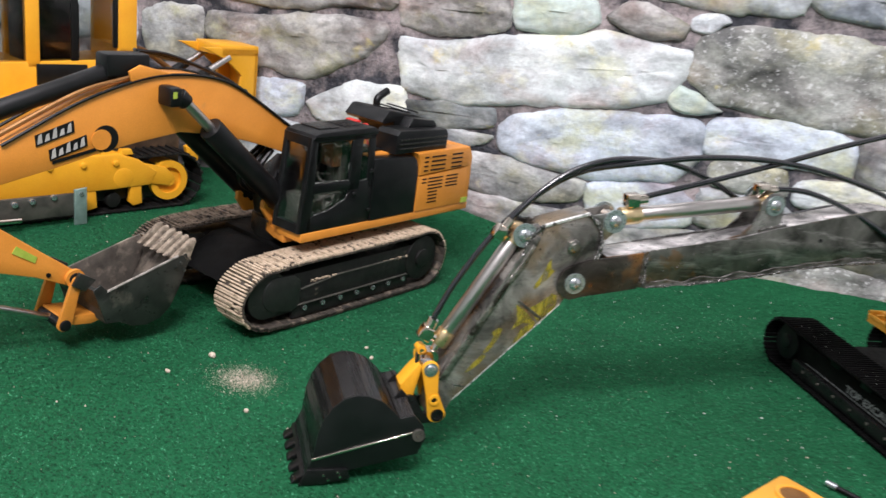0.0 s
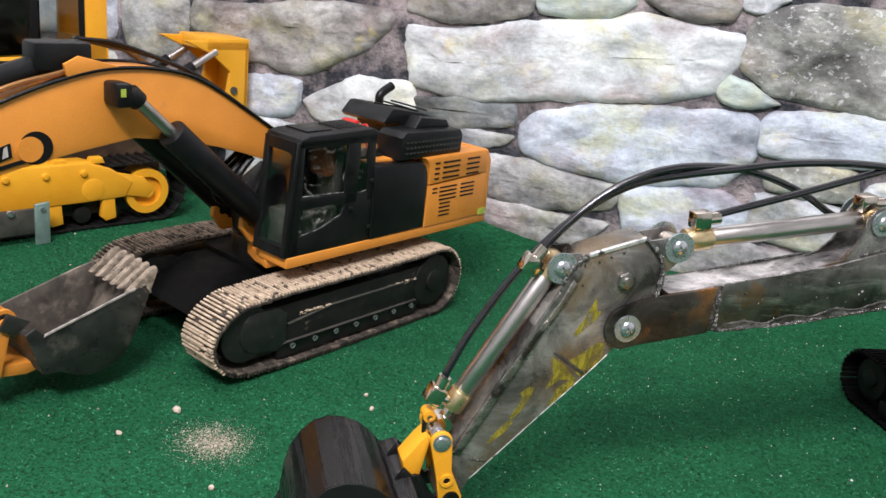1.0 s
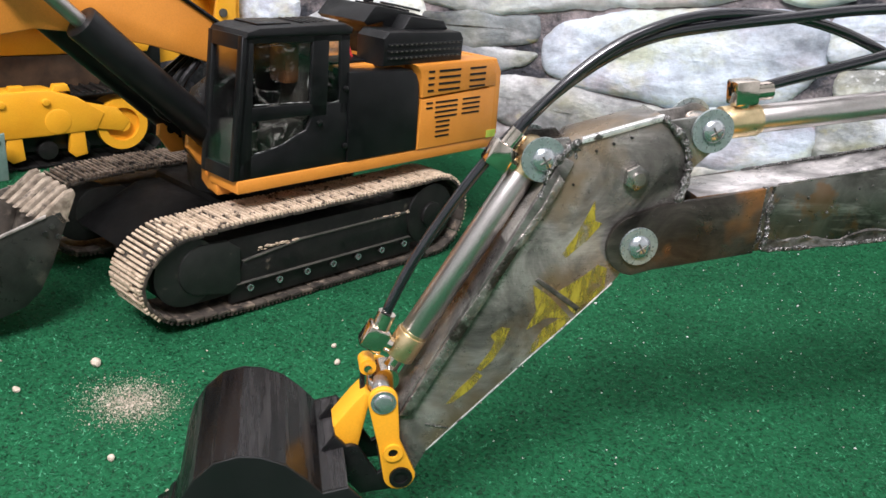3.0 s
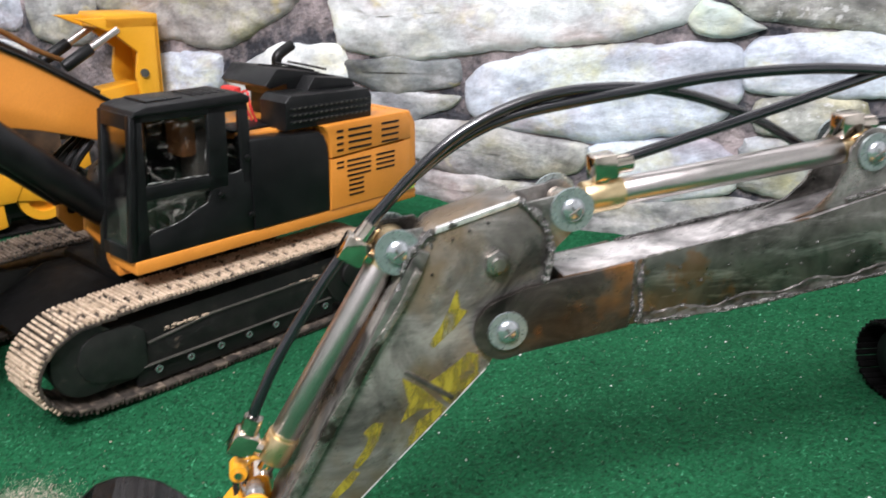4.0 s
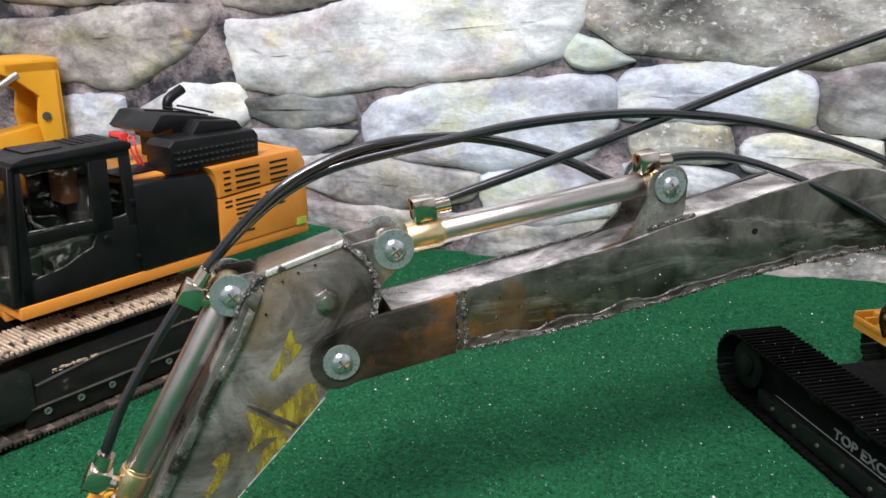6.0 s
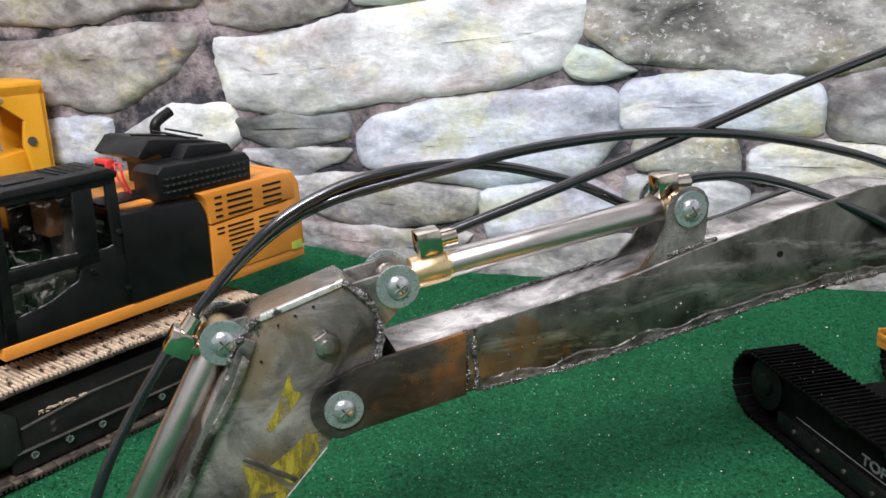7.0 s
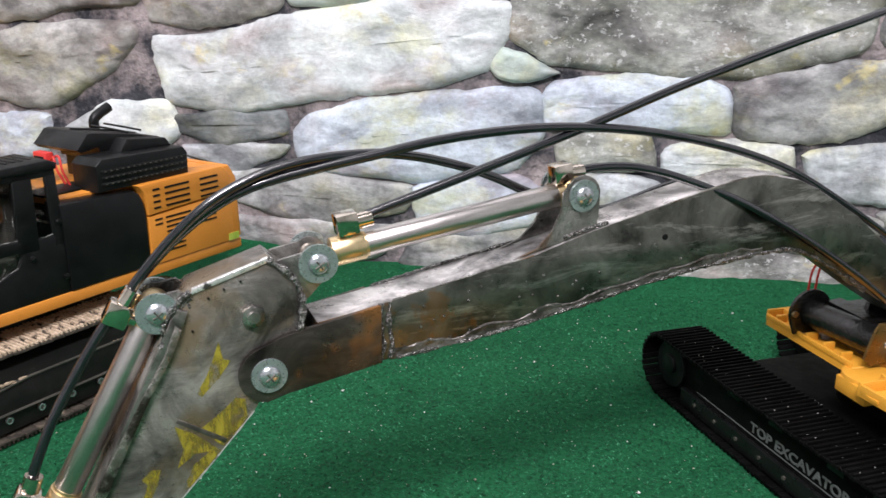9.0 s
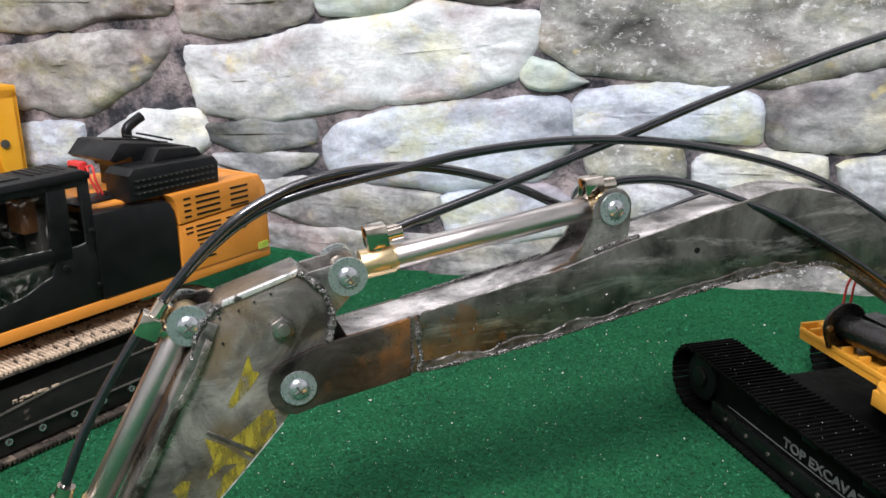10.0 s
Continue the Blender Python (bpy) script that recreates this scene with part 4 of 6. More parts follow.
hose([(-0.1500, 0.0150, 0.1235), (-0.1482, 0.0150, 0.1290), (-0.1391, 0.0160, 0.1490), (-0.1263, 0.0175, 0.1705), (-0.1114, 0.0190, 0.1925), (-0.0960, 0.0200, 0.2110), (-0.0780, 0.0195, 0.2295), (-0.0575, 0.0180, 0.2455), (-0.0356, 0.0170, 0.2555), (-0.0038, 0.0160, 0.2620), (0.0238, 0.0150, 0.2665), (0.0525, 0.0145, 0.2712), (0.0823, 0.0140, 0.2740), (0.1136, 0.0135, 0.2750), (0.1465, 0.0130, 0.2735), (0.1815, 0.0130, 0.2693), (0.2189, 0.0130, 0.2617), (0.2593, 0.0130, 0.2505), (0.3050, 0.0130, 0.2320), (0.3787, 0.0150, 0.1905), (0.4382, 0.0180, 0.1530), (0.4825, 0.0200, 0.1270), (0.55, 0.03, 0.105)])
hose([(0.1420, 0.0165, 0.2485), (0.153, 0.0160, 0.2500), (0.1762, 0.0140, 0.2490), (0.2023, 0.0100, 0.2425), (0.2383, 0.0040, 0.2285), (0.2643, 0.0000, 0.2155), (0.3013, -0.0020, 0.1945), (0.3456, -0.0040, 0.1660), (0.3900, -0.0040, 0.1340), (0.4501, -0.004, 0.0935), (0.5000, -0.004, 0.0680)])

# yellow bucket linkage
side_link = round_end(-0.1514, 0.0850, 0.0072, 20, 200, 10) + [(-0.1525, 0.0600)] + round_end(-0.1415, 0.0435, 0.0078, 190, 370, 10) + [(-0.1425, 0.0640)]
for w in (-0.0005, 0.0298):
    arm("side_link", make(bm_prism, side_link, w, w + 0.0035, 0.0007), YELLOW, label="yellow cast bucket link")
bm = bmesh.new()
bm_rod(bm, (-0.1514, -0.0026, 0.0850), (-0.1514, 0.0340, 0.0850), 0.0046, 20, bevel=0.0016)
bm_rod(bm, (-0.1514, -0.0012, 0.0850), (-0.1514, 0.0005, 0.0850), 0.0060, 24)
arm("link_screw", bm, SCREW, label="bright screw head")
link_boss = arm("link_boss", make(bm_ring, (-0.1455, -0.0020, 0.0575), (-0.1455, 0.0010, 0.0575), 0.0046, 0.0024, 20), YELLOW)
arm("link_hole", make(bm_rod, (-0.1455, -0.0008, 0.0575), (-0.1455, 0.0020, 0.0575), 0.0024, 14), BLACK, link_boss)
bm = bmesh.new()
bm_ring(bm, (-0.1410, -0.0018, 0.0432), (-0.1410, 0.0000, 0.0432), 0.0056, 0.0034, 20)
bm_rod(bm, (-0.1410, -0.0006, 0.0432), (-0.1410, 0.0340, 0.0432), 0.0036, 14)
arm("link_pin", bm, BLACK_GLOSS, label="black pivot pin")
h_link = [(-0.1735, 0.0670)] + round_end(-0.1660, 0.0550, 0.0050, 200, 340, 5) + [(-0.1575, 0.0740), (-0.1560, 0.0830), (-0.1590, 0.0855), (-0.1640, 0.0800)]
link = arm("tipping_link", make(bm_prism, h_link, 0.0080, 0.0250, 0.0016), YELLOW, label="yellow tipping link of the bucket")
arm("eyelet", make(bm_ring, (-0.1580, 0.0110, 0.0970), (-0.1580, 0.0205, 0.0970), 0.0040, 0.0018, 18), YELLOW, link)
arm("clevis", make(bm_rod, (-0.1575, 0.0160, 0.0800), (-0.1580, 0.0160, 0.0940), 0.0034, 14), NICKEL, link)
arm("clevis_pin", make(bm_rod, (-0.1580, 0.0095, 0.0970), (-0.1580, 0.0220, 0.0970), 0.0019, 14), NICKEL, link)

# black bucket
BW0, BW1 = -0.0290, 0.0490
side = [(-0.1575, 0.0387), (-0.1600, 0.0500), (-0.1690, 0.0600), (-0.1801, 0.0575), (-0.1870, 0.0650), (-0.1960, 0.0730), (-0.2070, 0.0775), (-0.2160, 0.0784), (-0.2260, 0.0755), (-0.2345, 0.0675), (-0.2405, 0.0570), (-0.2440, 0.0440), (-0.2461, 0.0230), (-0.2510, 0.0110), (-0.2180, 0.0120), (-0.1900, 0.0185), (-0.1624, 0.0250)]
bucket = arm("bucket", make(bm_prism, side, BW0, BW0 + 0.0025, 0.0005), BUCKET_SIDE, label="scuffed black toothed digging bucket")
arm("side_wall", make(bm_prism, side, BW1 - 0.0025, BW1, 0.0005), BUCKET_SIDE, bucket)
bm = bmesh.new()
shell = side[2:14]
rows = []
for w in (BW0 + 0.0010, BW1 - 0.0010):
    rows.append([bm.verts.new((s, w, h)) for s, h in shell])
for i in range(len(shell) - 1):
    bm.faces.new((rows[0][i], rows[0][i + 1], rows[1][i + 1], rows[1][i]))
bmesh.ops.solidify(bm, geom=bm.faces[:], thickness=0.0020)
shell_mesh = arm("back_shell", bm, BUCKET_BLACK, bucket, "bent plate back in flat facets").data
for f in shell_mesh.polygons:
    f.use_smooth = False
bm = bmesh.new()
bm_prism(bm, [(-0.2470, 0.0222), (-0.2470, 0.0242), (-0.1690, 0.0455), (-0.1690, 0.0438)], BW0 - 0.0010, BW0 + 0.0004, 0.0003)
arm("side_strip", bm, NICKEL, bucket, "bright worn strip")
bm = bmesh.new()
bm_prism(bm, [(-0.2560, 0.0015), (-0.2500, 0.0150), (-0.2180, 0.0150), (-0.2160, 0.0060), (-0.2380, 0.0015)], BW0 - 0.0022, BW0 + 0.0002, 0.0006)
arm("side_cutter", bm, BLACK_GLOSS, bucket, "bolted side cutter")
for s, h in ((-0.2370, 0.0105), (-0.2260, 0.0125), (-0.2330, 0.0060), (-0.2240, 0.0085)):
    arm("bolt", make(bm_rod, (s, BW0 - 0.0032, h), (s, BW0, h), 0.0010, 8), NICKEL, bucket)
arm("cutting_lip", make(bm_prism, [(-0.2520, 0.0105), (-0.2540, 0.0080), (-0.2180, 0.0040), (-0.2180, 0.0065)], BW0, BW1, 0.0004), BLACK_GLOSS, bucket)
for k in range(5):
    w = BW0 + 0.002 + k * 0.0160
    arm("tooth", make(bm_prism, [(-0.2480, 0.0110), (-0.2600, 0.0035), (-0.2610, 0.0008), (-0.2440, 0.0040)], w, w + 0.0100, 0.0006), BLACK_GLOSS, bucket)
for w in (0.0015, 0.0290):
    arm("hinge_lug", make(bm_prism, [(-0.1800, 0.0560), (-0.1730, 0.0660)] + round_end(-0.1655, 0.0545, 0.0060, 110, 20, 4) + [(-0.1520, 0.0440)] + round_end(-0.1410, 0.0428, 0.0075, 100, -90, 6) + [(-0.1600, 0.0330)], w, w + 0.0030, 0.0005), BLACK_GLOSS, bucket)
bm = bmesh.new()
bm_ring(bm, (-0.1640, BW0 - 0.0030, 0.0429), (-0.1640, BW0 + 0.002, 0.0429), 0.0050, 0.0026, 18)
bm_rod(bm, (-0.1640, BW0 - 0.0036, 0.0429), (-0.1640, BW0 + 0.002, 0.0429), 0.0022, 10)
arm("side_bolt", bm, GREY_PLATE, bucket, "bolt boss")

# undercarriage: two black tracks with closely spaced shoes
UC = pose(0.157, 1.059, 0, 0, 0, -60.0)  # along the track towards its near end, across (away), up


def shoe_mesh(shoe, width, ribs, grouser, shoe_mat, rib_mat, gap_rib, gap_from, gap_to):
    """One track shoe with raised ribs; one rib may be broken by a gap."""
    bm = bmesh.new()
    bm_box(bm, -shoe * 0.47, shoe * 0.47, 0, width, -0.0012, 0.0012, 0.0004)
    for k in range(ribs):
        x = shoe * ((k + 0.5) / ribs - 0.5)
        half = shoe * 0.14 if ribs == 1 else shoe * 0.27 / ribs
        for a, b in ((0.0006, gap_from * width), (gap_to * width, width - 0.0006)) if k == gap_rib else ((0.0006, width - 0.0006),):
            bm_box(bm, x - half, x + half, a, b, 0.0008, 0.0010 + grouser, 0.0004)
    mesh = finish(bm, "track_shoe", shoe_mat)
    if rib_mat:
        mesh.materials.append(rib_mat)
        for f in mesh.polygons:
            f.material_index = int(f.center.z > 0.0016)
    return mesh


def track(owner, m, length, height, width, w0, shoe, shoe_mat, frame_mat, grouser=0.0022, cut=0.22, ribs=1, rib_mat=None, loose=0.5, taper=0.0):
    """A track: a belt of separate shoes round two wheels, with a side frame."""
    r = height / 2 - 0.004
    straight = length - 2 * r
    loop = 2 * straight + math.tau * r
    n = round(loop / shoe)
    holder = part("track_frame", make(bm_prism, round_end(r * 1.0, height / 2, r * 0.62, 90, 270, 8) + round_end(length - r, height / 2, r * 0.62, -90, 90, 8), w0 + width * cut, w0 + width * (1 - cut), 0.001), frame_mat, owner, "dark track side frame", m)
    place = Matrix.Translation(-owner.location) @ m
    meshes = [shoe_mesh(shoe, width, ribs, grouser, shoe_mat, rib_mat, *gap) for gap in (((1, 0.24, 0.42), (0, 0.58, 0.74), (2, 0.64, 0.82), (1, 0.60, 0.78), (2, 0.02, 0.10), (0, 0.16, 0.32), (2, 0.30, 0.46), (1, 0.90, 0.98)) if rib_mat else ((-1, 0, 0),))]
    # shoes of the lower run: ribs take the darker shoe colour
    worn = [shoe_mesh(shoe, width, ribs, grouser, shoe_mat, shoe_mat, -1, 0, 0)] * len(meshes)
    for k in range(n):
        d = (k + 0.5) * loop / n
        if d < straight:
            p, a = (r + d, height - 0.0035), 0.0
        elif d < straight + math.pi * r:
            t = (d - straight) / r
            p, a = (length - r + math.sin(t) * (r + 0.0005), height / 2 + math.cos(t) * (r + 0.0005)), -t
        elif d < 2 * straight + math.pi * r:
            p, a = (length - r - (d - straight - math.pi * r), 0.0035), math.pi
        else:
            t = (d - 2 * straight - math.pi * r) / r
            p, a = (r - math.sin(t) * (r + 0.0005), height / 2 - math.cos(t) * (r + 0.0005)), math.pi - t
        sag = -0.002 * math.sin(math.pi * min(1, max(0, (p[0] - r) / straight))) if a == 0.0 else 0.0
        k_end = max(0.0, (0.105 - p[0]) / 0.105)
        p = (p[0], height * 0.53 + (p[1] - height * 0.53) * (1 - taper * k_end ** 1.5))
        if taper and p[1] < height / 2:
            p = (p[0], height / 2 - (height / 2 - p[1]) * 0.95)
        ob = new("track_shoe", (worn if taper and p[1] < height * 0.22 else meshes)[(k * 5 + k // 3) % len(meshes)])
        ob.parent = holder
        ob.matrix_local = place @ pose(p[0], w0 + random.uniform(-0.0004, 0.0004), p[1] + sag + random.uniform(-0.0003, 0.0003), 0, random.uniform(-loose, loose) - math.degrees(a), 0)
    return holder


uc_track = track(steel, UC @ pose(0.003, 0, 0), 0.345, 0.0590, 0.048, 0.0, 0.0051, BLACK_RUBBER, BLACK_RUBBER)
track(steel, UC @ pose(0.003, 0, 0), 0.345, 0.0590, 0.048, 0.145, 0.0051, BLACK_RUBBER, BLACK_RUBBER)


def uc(name, bm, material, parent=None, label=""):
    return part(name, bm, material, parent or steel, label, UC)


bm = bmesh.new()
bm_box(bm, 0.070, 0.290, 0.0100, 0.0140, 0.0140, 0.0450, 0.0012)
bm_box(bm, 0.060, 0.300, 0.0086, 0.0110, 0.0200, 0.0225, 0.0006)
side_plate = uc("side_plate", bm, BLACK_RUBBER, uc_track, "black side plate with pale lettering")
uc("side_line", make(bm_box, 0.075, 0.290, 0.0094, 0.0102, 0.0238, 0.0244), LETTER, uc_track)
for s in (0.036, 0.308):
    bm = bmesh.new()
    bm_rod(bm, (s, 0.0075, 0.033), (s, 0.040, 0.033), 0.0205, 28, bevel=0.001)
    bm_rod(bm, (s, 0.0050, 0.033), (s, 0.010, 0.033), 0.0090, 20, bevel=0.001)
    uc("sprocket", bm, BLACK, uc_track)
for k in range(8):
    uc("roller", make(bm_rod, (0.080 + k * 0.028, 0.0060, 0.0120), (0.080 + k * 0.028, 0.040, 0.0120), 0.0075, 16, bevel=0.0008), BLACK, uc_track)
    uc("roller_bolt", make(bm_rod, (0.080 + k * 0.028, 0.0040, 0.0150), (0.080 + k * 0.028, 0.010, 0.0150), 0.0016, 10), GREY_PLATE, uc_track)
uc("roller_guard", make(bm_box, 0.058, 0.300, 0.0052, 0.0090, 0.0065, 0.0215, 0.0010), BLACK_GLOSS, uc_track)
for s in (0.115, 0.165, 0.225, 0.265):
    uc("carrier_block", make(bm_box, s, s + 0.016, 0.0080, 0.0180, 0.0430, 0.0540, 0.0010), BLACK, uc_track)
text = bpy.data.curves.new("lettering", "FONT")
text.body, text.size, text.extrude, text.align_x, text.space_character = "TOP EXCAVATOR", 0.0128, 0.0002, "LEFT", 1.0
text.offset = 0.00036
letters = new("lettering", text)
mesh = bpy.data.meshes.new_from_object(letters)
bpy.data.objects.remove(letters)
mesh.materials.append(LETTER)
letters = new("lettering", mesh)
letters.parent = side_plate
wide = max(v.co.x for v in mesh.vertices)
letters.matrix_local = Matrix.Translation(-steel.location) @ UC @ pose(0.145, 0.0098, 0.0268, 90, 0, 0) @ Matrix.Diagonal((0.103 / wide, 0.82, 1.0, 1.0))
tagged(letters, "pale grey block lettering")
uc("car_body", make(bm_box, 0.090, 0.265, 0.045, 0.150, 0.022, 0.056, 0.004), BLACK_RUBBER)
uc("turntable", make(bm_rod, (0.180, 0.098, 0.050), (0.180, 0.098, 0.088), 0.034, 36, bevel=0.002), BLACK_RUBBER)

# upper deck: yellow plastic tray and black brackets


def deck(name, bm, material, parent=None, label=""):
    return part(name, bm, material, parent or steel, label, DECKM)


DECKM = pose(0.33, 0.90, 0, 0, 0, 28.0)
# yellow tray: floor, rim walls and small posts
def slab(plan, z0, z1, bevel):
    """A plate with the outline plan (along, across) between two heights."""
    bm = bmesh.new()
    low = [bm.verts.new((s, w, z0)) for s, w in plan]
    high = [bm.verts.new((s, w, z1)) for s, w in plan]
    bm.faces.new(low[::-1])
    bm.faces.new(high)
    for i in range(len(plan)):
        j = (i + 1) % len(plan)
        bm.faces.new((low[i], low[j], high[j], high[i]))
    bmesh.ops.bevel(bm, geom=bm.edges[:], offset=bevel, segments=2, affect="EDGES", profile=0.5)
    return bm


def rim(a, b, z1, t=0.0024, z0=0.0912):
    """A low wall on the tray from a to b."""
    d = (Vector(b) - Vector(a)).normalized() * t
    n = Vector((-d.y, d.x))
    return slab([a, b, (b[0] + n.x, b[1] + n.y), (a[0] + n.x, a[1] + n.y)], z0, z1, 0.0005)


tray = deck("deck_tray", slab([(-0.0420, 0.0030), (-0.0380, -0.0545), (0.0600, -0.0370), (0.1500, -0.0210), (0.1500, 0.0320), (-0.0100, 0.0320)], 0.0902, 0.0925, 0.0006), GOLD, label="yellow plastic deck tray with low rim")
for a, b, top in (((-0.0380, -0.0545), (0.0600, -0.0370), 0.0990), ((0.0600, -0.0370), (0.1500, -0.0210), 0.0990), ((-0.0420, 0.0030), (-0.0380, -0.0545), 0.0990), ((-0.0200, 0.0030), (-0.0420, 0.0030), 0.1000), ((-0.0180, 0.0100), (-0.0200, 0.0030), 0.1000)):
    deck("rim", rim(a, b, top), GOLD, tray)
for k in range(2):
    deck("rim_slot", make(bm_box, -0.0418 + k * 0.0014, -0.0396 + k * 0.0014, -0.0150 - k * 0.0260, -0.0050 - k * 0.0260, 0.0925, 0.0945), GOLD, tray)
for plan, top in (([(-0.0140, 0.0040), (-0.0120, -0.0090), (-0.0040, -0.0080), (-0.0050, 0.0050)], 0.0990), ([(0.0450, 0.0000), (0.0440, -0.0090), (0.0540, -0.0080), (0.0560, 0.0010)], 0.1010)):
    deck("post_block", slab(plan, 0.0900, top, 0.0010), GOLD, tray)
for s, w, r, h in ((0.0330, -0.0330, 0.0050, 0.1030), (-0.0180, -0.0230, 0.0022, 0.0945)):
    bm = bmesh.new()
    bm_ring(bm, (s, w, 0.0900), (s, w, h), r, r * 0.4, 16)
    deck("screw_post", bm, GOLD, tray)
bm = bmesh.new()
bm_rod(bm, (-0.0160, 0.0210, 0.0800), (-0.0160, 0.0210, 0.0945), 0.0180, 32, bevel=0.001)
bm_box(bm, -0.0340, 0.0150, 0.0035, 0.0320, 0.0800, 0.0915, 0.001)
deck("deck_skirt", bm, GOLD, tray)
bm = bmesh.new()
bm_prism(bm, [(-0.0230, 0.0890), (0.1400, 0.0890), (0.1400, 0.0950), (-0.0230, 0.0950)], 0.0300, 0.1270, 0.0008)
far_deck = deck("far_deck", bm, GOLD, label="yellow plastic deck half with ribs")
for k in range(5):
    deck("rib", make(bm_box, -0.0225, -0.0130, 0.0420 + k * 0.018, 0.0445 + k * 0.018, 0.0940, 0.1010, 0.0005), GOLD, far_deck)
deck("front_rim", make(bm_box, -0.0235, -0.0212, 0.0320, 0.1270, 0.0940, 0.0985, 0.0006), GOLD, far_deck)
deck("far_rim", make(bm_box, -0.0230, 0.0300, 0.1250, 0.1275, 0.0940, 0.1020, 0.0008), GOLD, far_deck)
deck("far_corner", make(bm_box, -0.0100, 0.0020, 0.1130, 0.1250, 0.0940, 0.1020, 0.0012), GOLD, far_deck)
bm = bmesh.new()
bm_rod(bm, (0.0270, 0.0110, 0.0905), (0.0270, 0.0110, 0.0960), 0.0185, 40, bevel=0.0010)
disc = deck("slewing_disc", bm, WHITE_DISC, label="worn aluminium slewing disc")
# black spool bracket in front of the boom's foot
bm = bmesh.new()
bm_rod(bm, (-0.0030, 0.0275, 0.1120), (-0.0130, 0.0900, 0.1120), 0.0105, 28, bevel=0.001)
motor = deck("bracket", bm, BLACK_WET, label="glossy black welded bracket with flat cheeks")
cheek = [(-0.0190, 0.1030), (-0.0120, 0.0975), (0.0040, 0.0990), (0.0140, 0.1090), (0.0125, 0.1140), (0.0020, 0.1240), (-0.0050, 0.1285), (-0.0095, 0.1285), (-0.0130, 0.1230)]
near_cheek = deck("cheek_plate", make(bm_prism, cheek, 0.0250, 0.0275, 0.0006), BRONZE, motor, "tarnished bronze cheek plate")
deck("rivet", make(bm_rod, (-0.0020, 0.0236, 0.1120), (-0.0020, 0.0260, 0.1120), 0.0028, 14, bevel=0.0008), SCREW, near_cheek)
far_cheek = deck("cheek_plate", make(bm_prism, round_end(-0.0135, 0.1130, 0.0180, 200, -20, 14) + [(-0.0010, 0.0960), (-0.0260, 0.0960)], 0.0890, 0.0920, 0.0006), BLACK_WET, motor)
deck("rivet", make(bm_rod, (-0.0280, 0.0870, 0.1130), (-0.0280, 0.0900, 0.1130), 0.0024, 12), BRASS, far_cheek)
deck("web_plate", make(bm_prism, [(-0.0060, 0.0980), (0.0080, 0.0980), (0.0100, 0.1230), (-0.0020, 0.1220)], 0.0275, 0.0880, 0.0008), BLACK_WET, motor)
deck("swing_block", make(bm_box, 0.0080, 0.0560, 0.0400, 0.0900, 0.0950, 0.1200, 0.003), BLACK_WET, motor)
deck("cross_plate", make(bm_box, 0.0080, 0.0300, 0.0290, 0.0400, 0.0950, 0.1130, 0.001), BLACK_WET, motor)
swing = deck("swing_link", slab([(0.0000, 0.0230), (0.0040, 0.0185), (0.0380, 0.0210), (0.0380, 0.0260), (0.0060, 0.0270)], 0.1000, 0.1030, 0.0008), WHITE_DISC, motor, "pale bare-metal swing link")
deck("link_eye", make(bm_ring, (0.0035, 0.0228, 0.1025), (0.0035, 0.0228, 0.1045), 0.0034, 0.0016, 16), ZINC, swing)
bm = bmesh.new()
bm_prism(bm, [(0.4000, 0.0980), (0.4040, 0.1300), (0.4200, 0.1480), (0.4560, 0.1440), (0.4640, 0.1250), (0.4600, 0.0980)], -0.0020, 0.0020, 0.0006)
bm_prism(bm, [(0.4000, 0.0980), (0.4040, 0.1300), (0.4200, 0.1480), (0.4560, 0.1440), (0.4640, 0.1250), (0.4600, 0.0980)], 0.0330, 0.0370, 0.0006)
foot = arm("foot_bracket", bm, BLACK_WET, label="black boom-foot bracket")
arm("foot_bolt", make(bm_rod, (0.4330, -0.0050, 0.1295), (0.4330, 0.0390, 0.1295), 0.0048, 16, bevel=0.0004), BLACK_WET, foot)
arm("motor_box", make(bm_box, 0.4600, 0.5600, -0.0450, 0.0500, 0.0960, 0.1270, 0.003), BLACK, label="black ribbed housing")
for k in range(6):
    arm("rib", make(bm_box, 0.4650 + k * 0.015, 0.4720 + k * 0.015, -0.0400, 0.0450, 0.1265, 0.1285, 0.0006), BLACK)
arm("rear_cover", make(bm_box, 0.5480, 0.6200, 0.0520, 0.0620, 0.0960, 0.1230, 0.002), GOLD, label="yellow plastic rear cover")
for k, mat in ((0, RED), (1, RED)):
    wires = spline([(0.3760 + k * 0.007, 0.064, 0.1050), (0.3750 + k * 0.007, 0.064, 0.1300), (0.3765 + k * 0.006, 0.060, 0.1520), (0.390, 0.044, 0.1580)], 8)
    arm("wire", make(bm_tube, wires, 0.0009, 6), mat, label="thin loose wire")


BROWN_SEAT = surface("brown_seat", (0.16, 0.065, 0.022), (0.30, 0.13, 0.05), 60, (0.35, 0.55))


# ---- the orange excavator ----
TF = pose(-0.3450, 0.8074, 0, 0, 0, 70.48)  # the tracks: towards the tail, away from the near side, up
HF = TF @ pose(-0.002, 0, 0.005)  # the upper structure and the arm
orange = thing("excavator", (-0.37, 0.90, 0), "orange and black model excavator with dusty tracks and folded arm", "excavator")


def og(name, bm, material, parent=None, label=""):
    return part(name, bm, material, parent or orange, label, HF)


def ot(name, bm, material, parent=None, label=""):
    return part(name, bm, material, parent or orange, label, TF @ pose(0.012, 0, 0.0025))


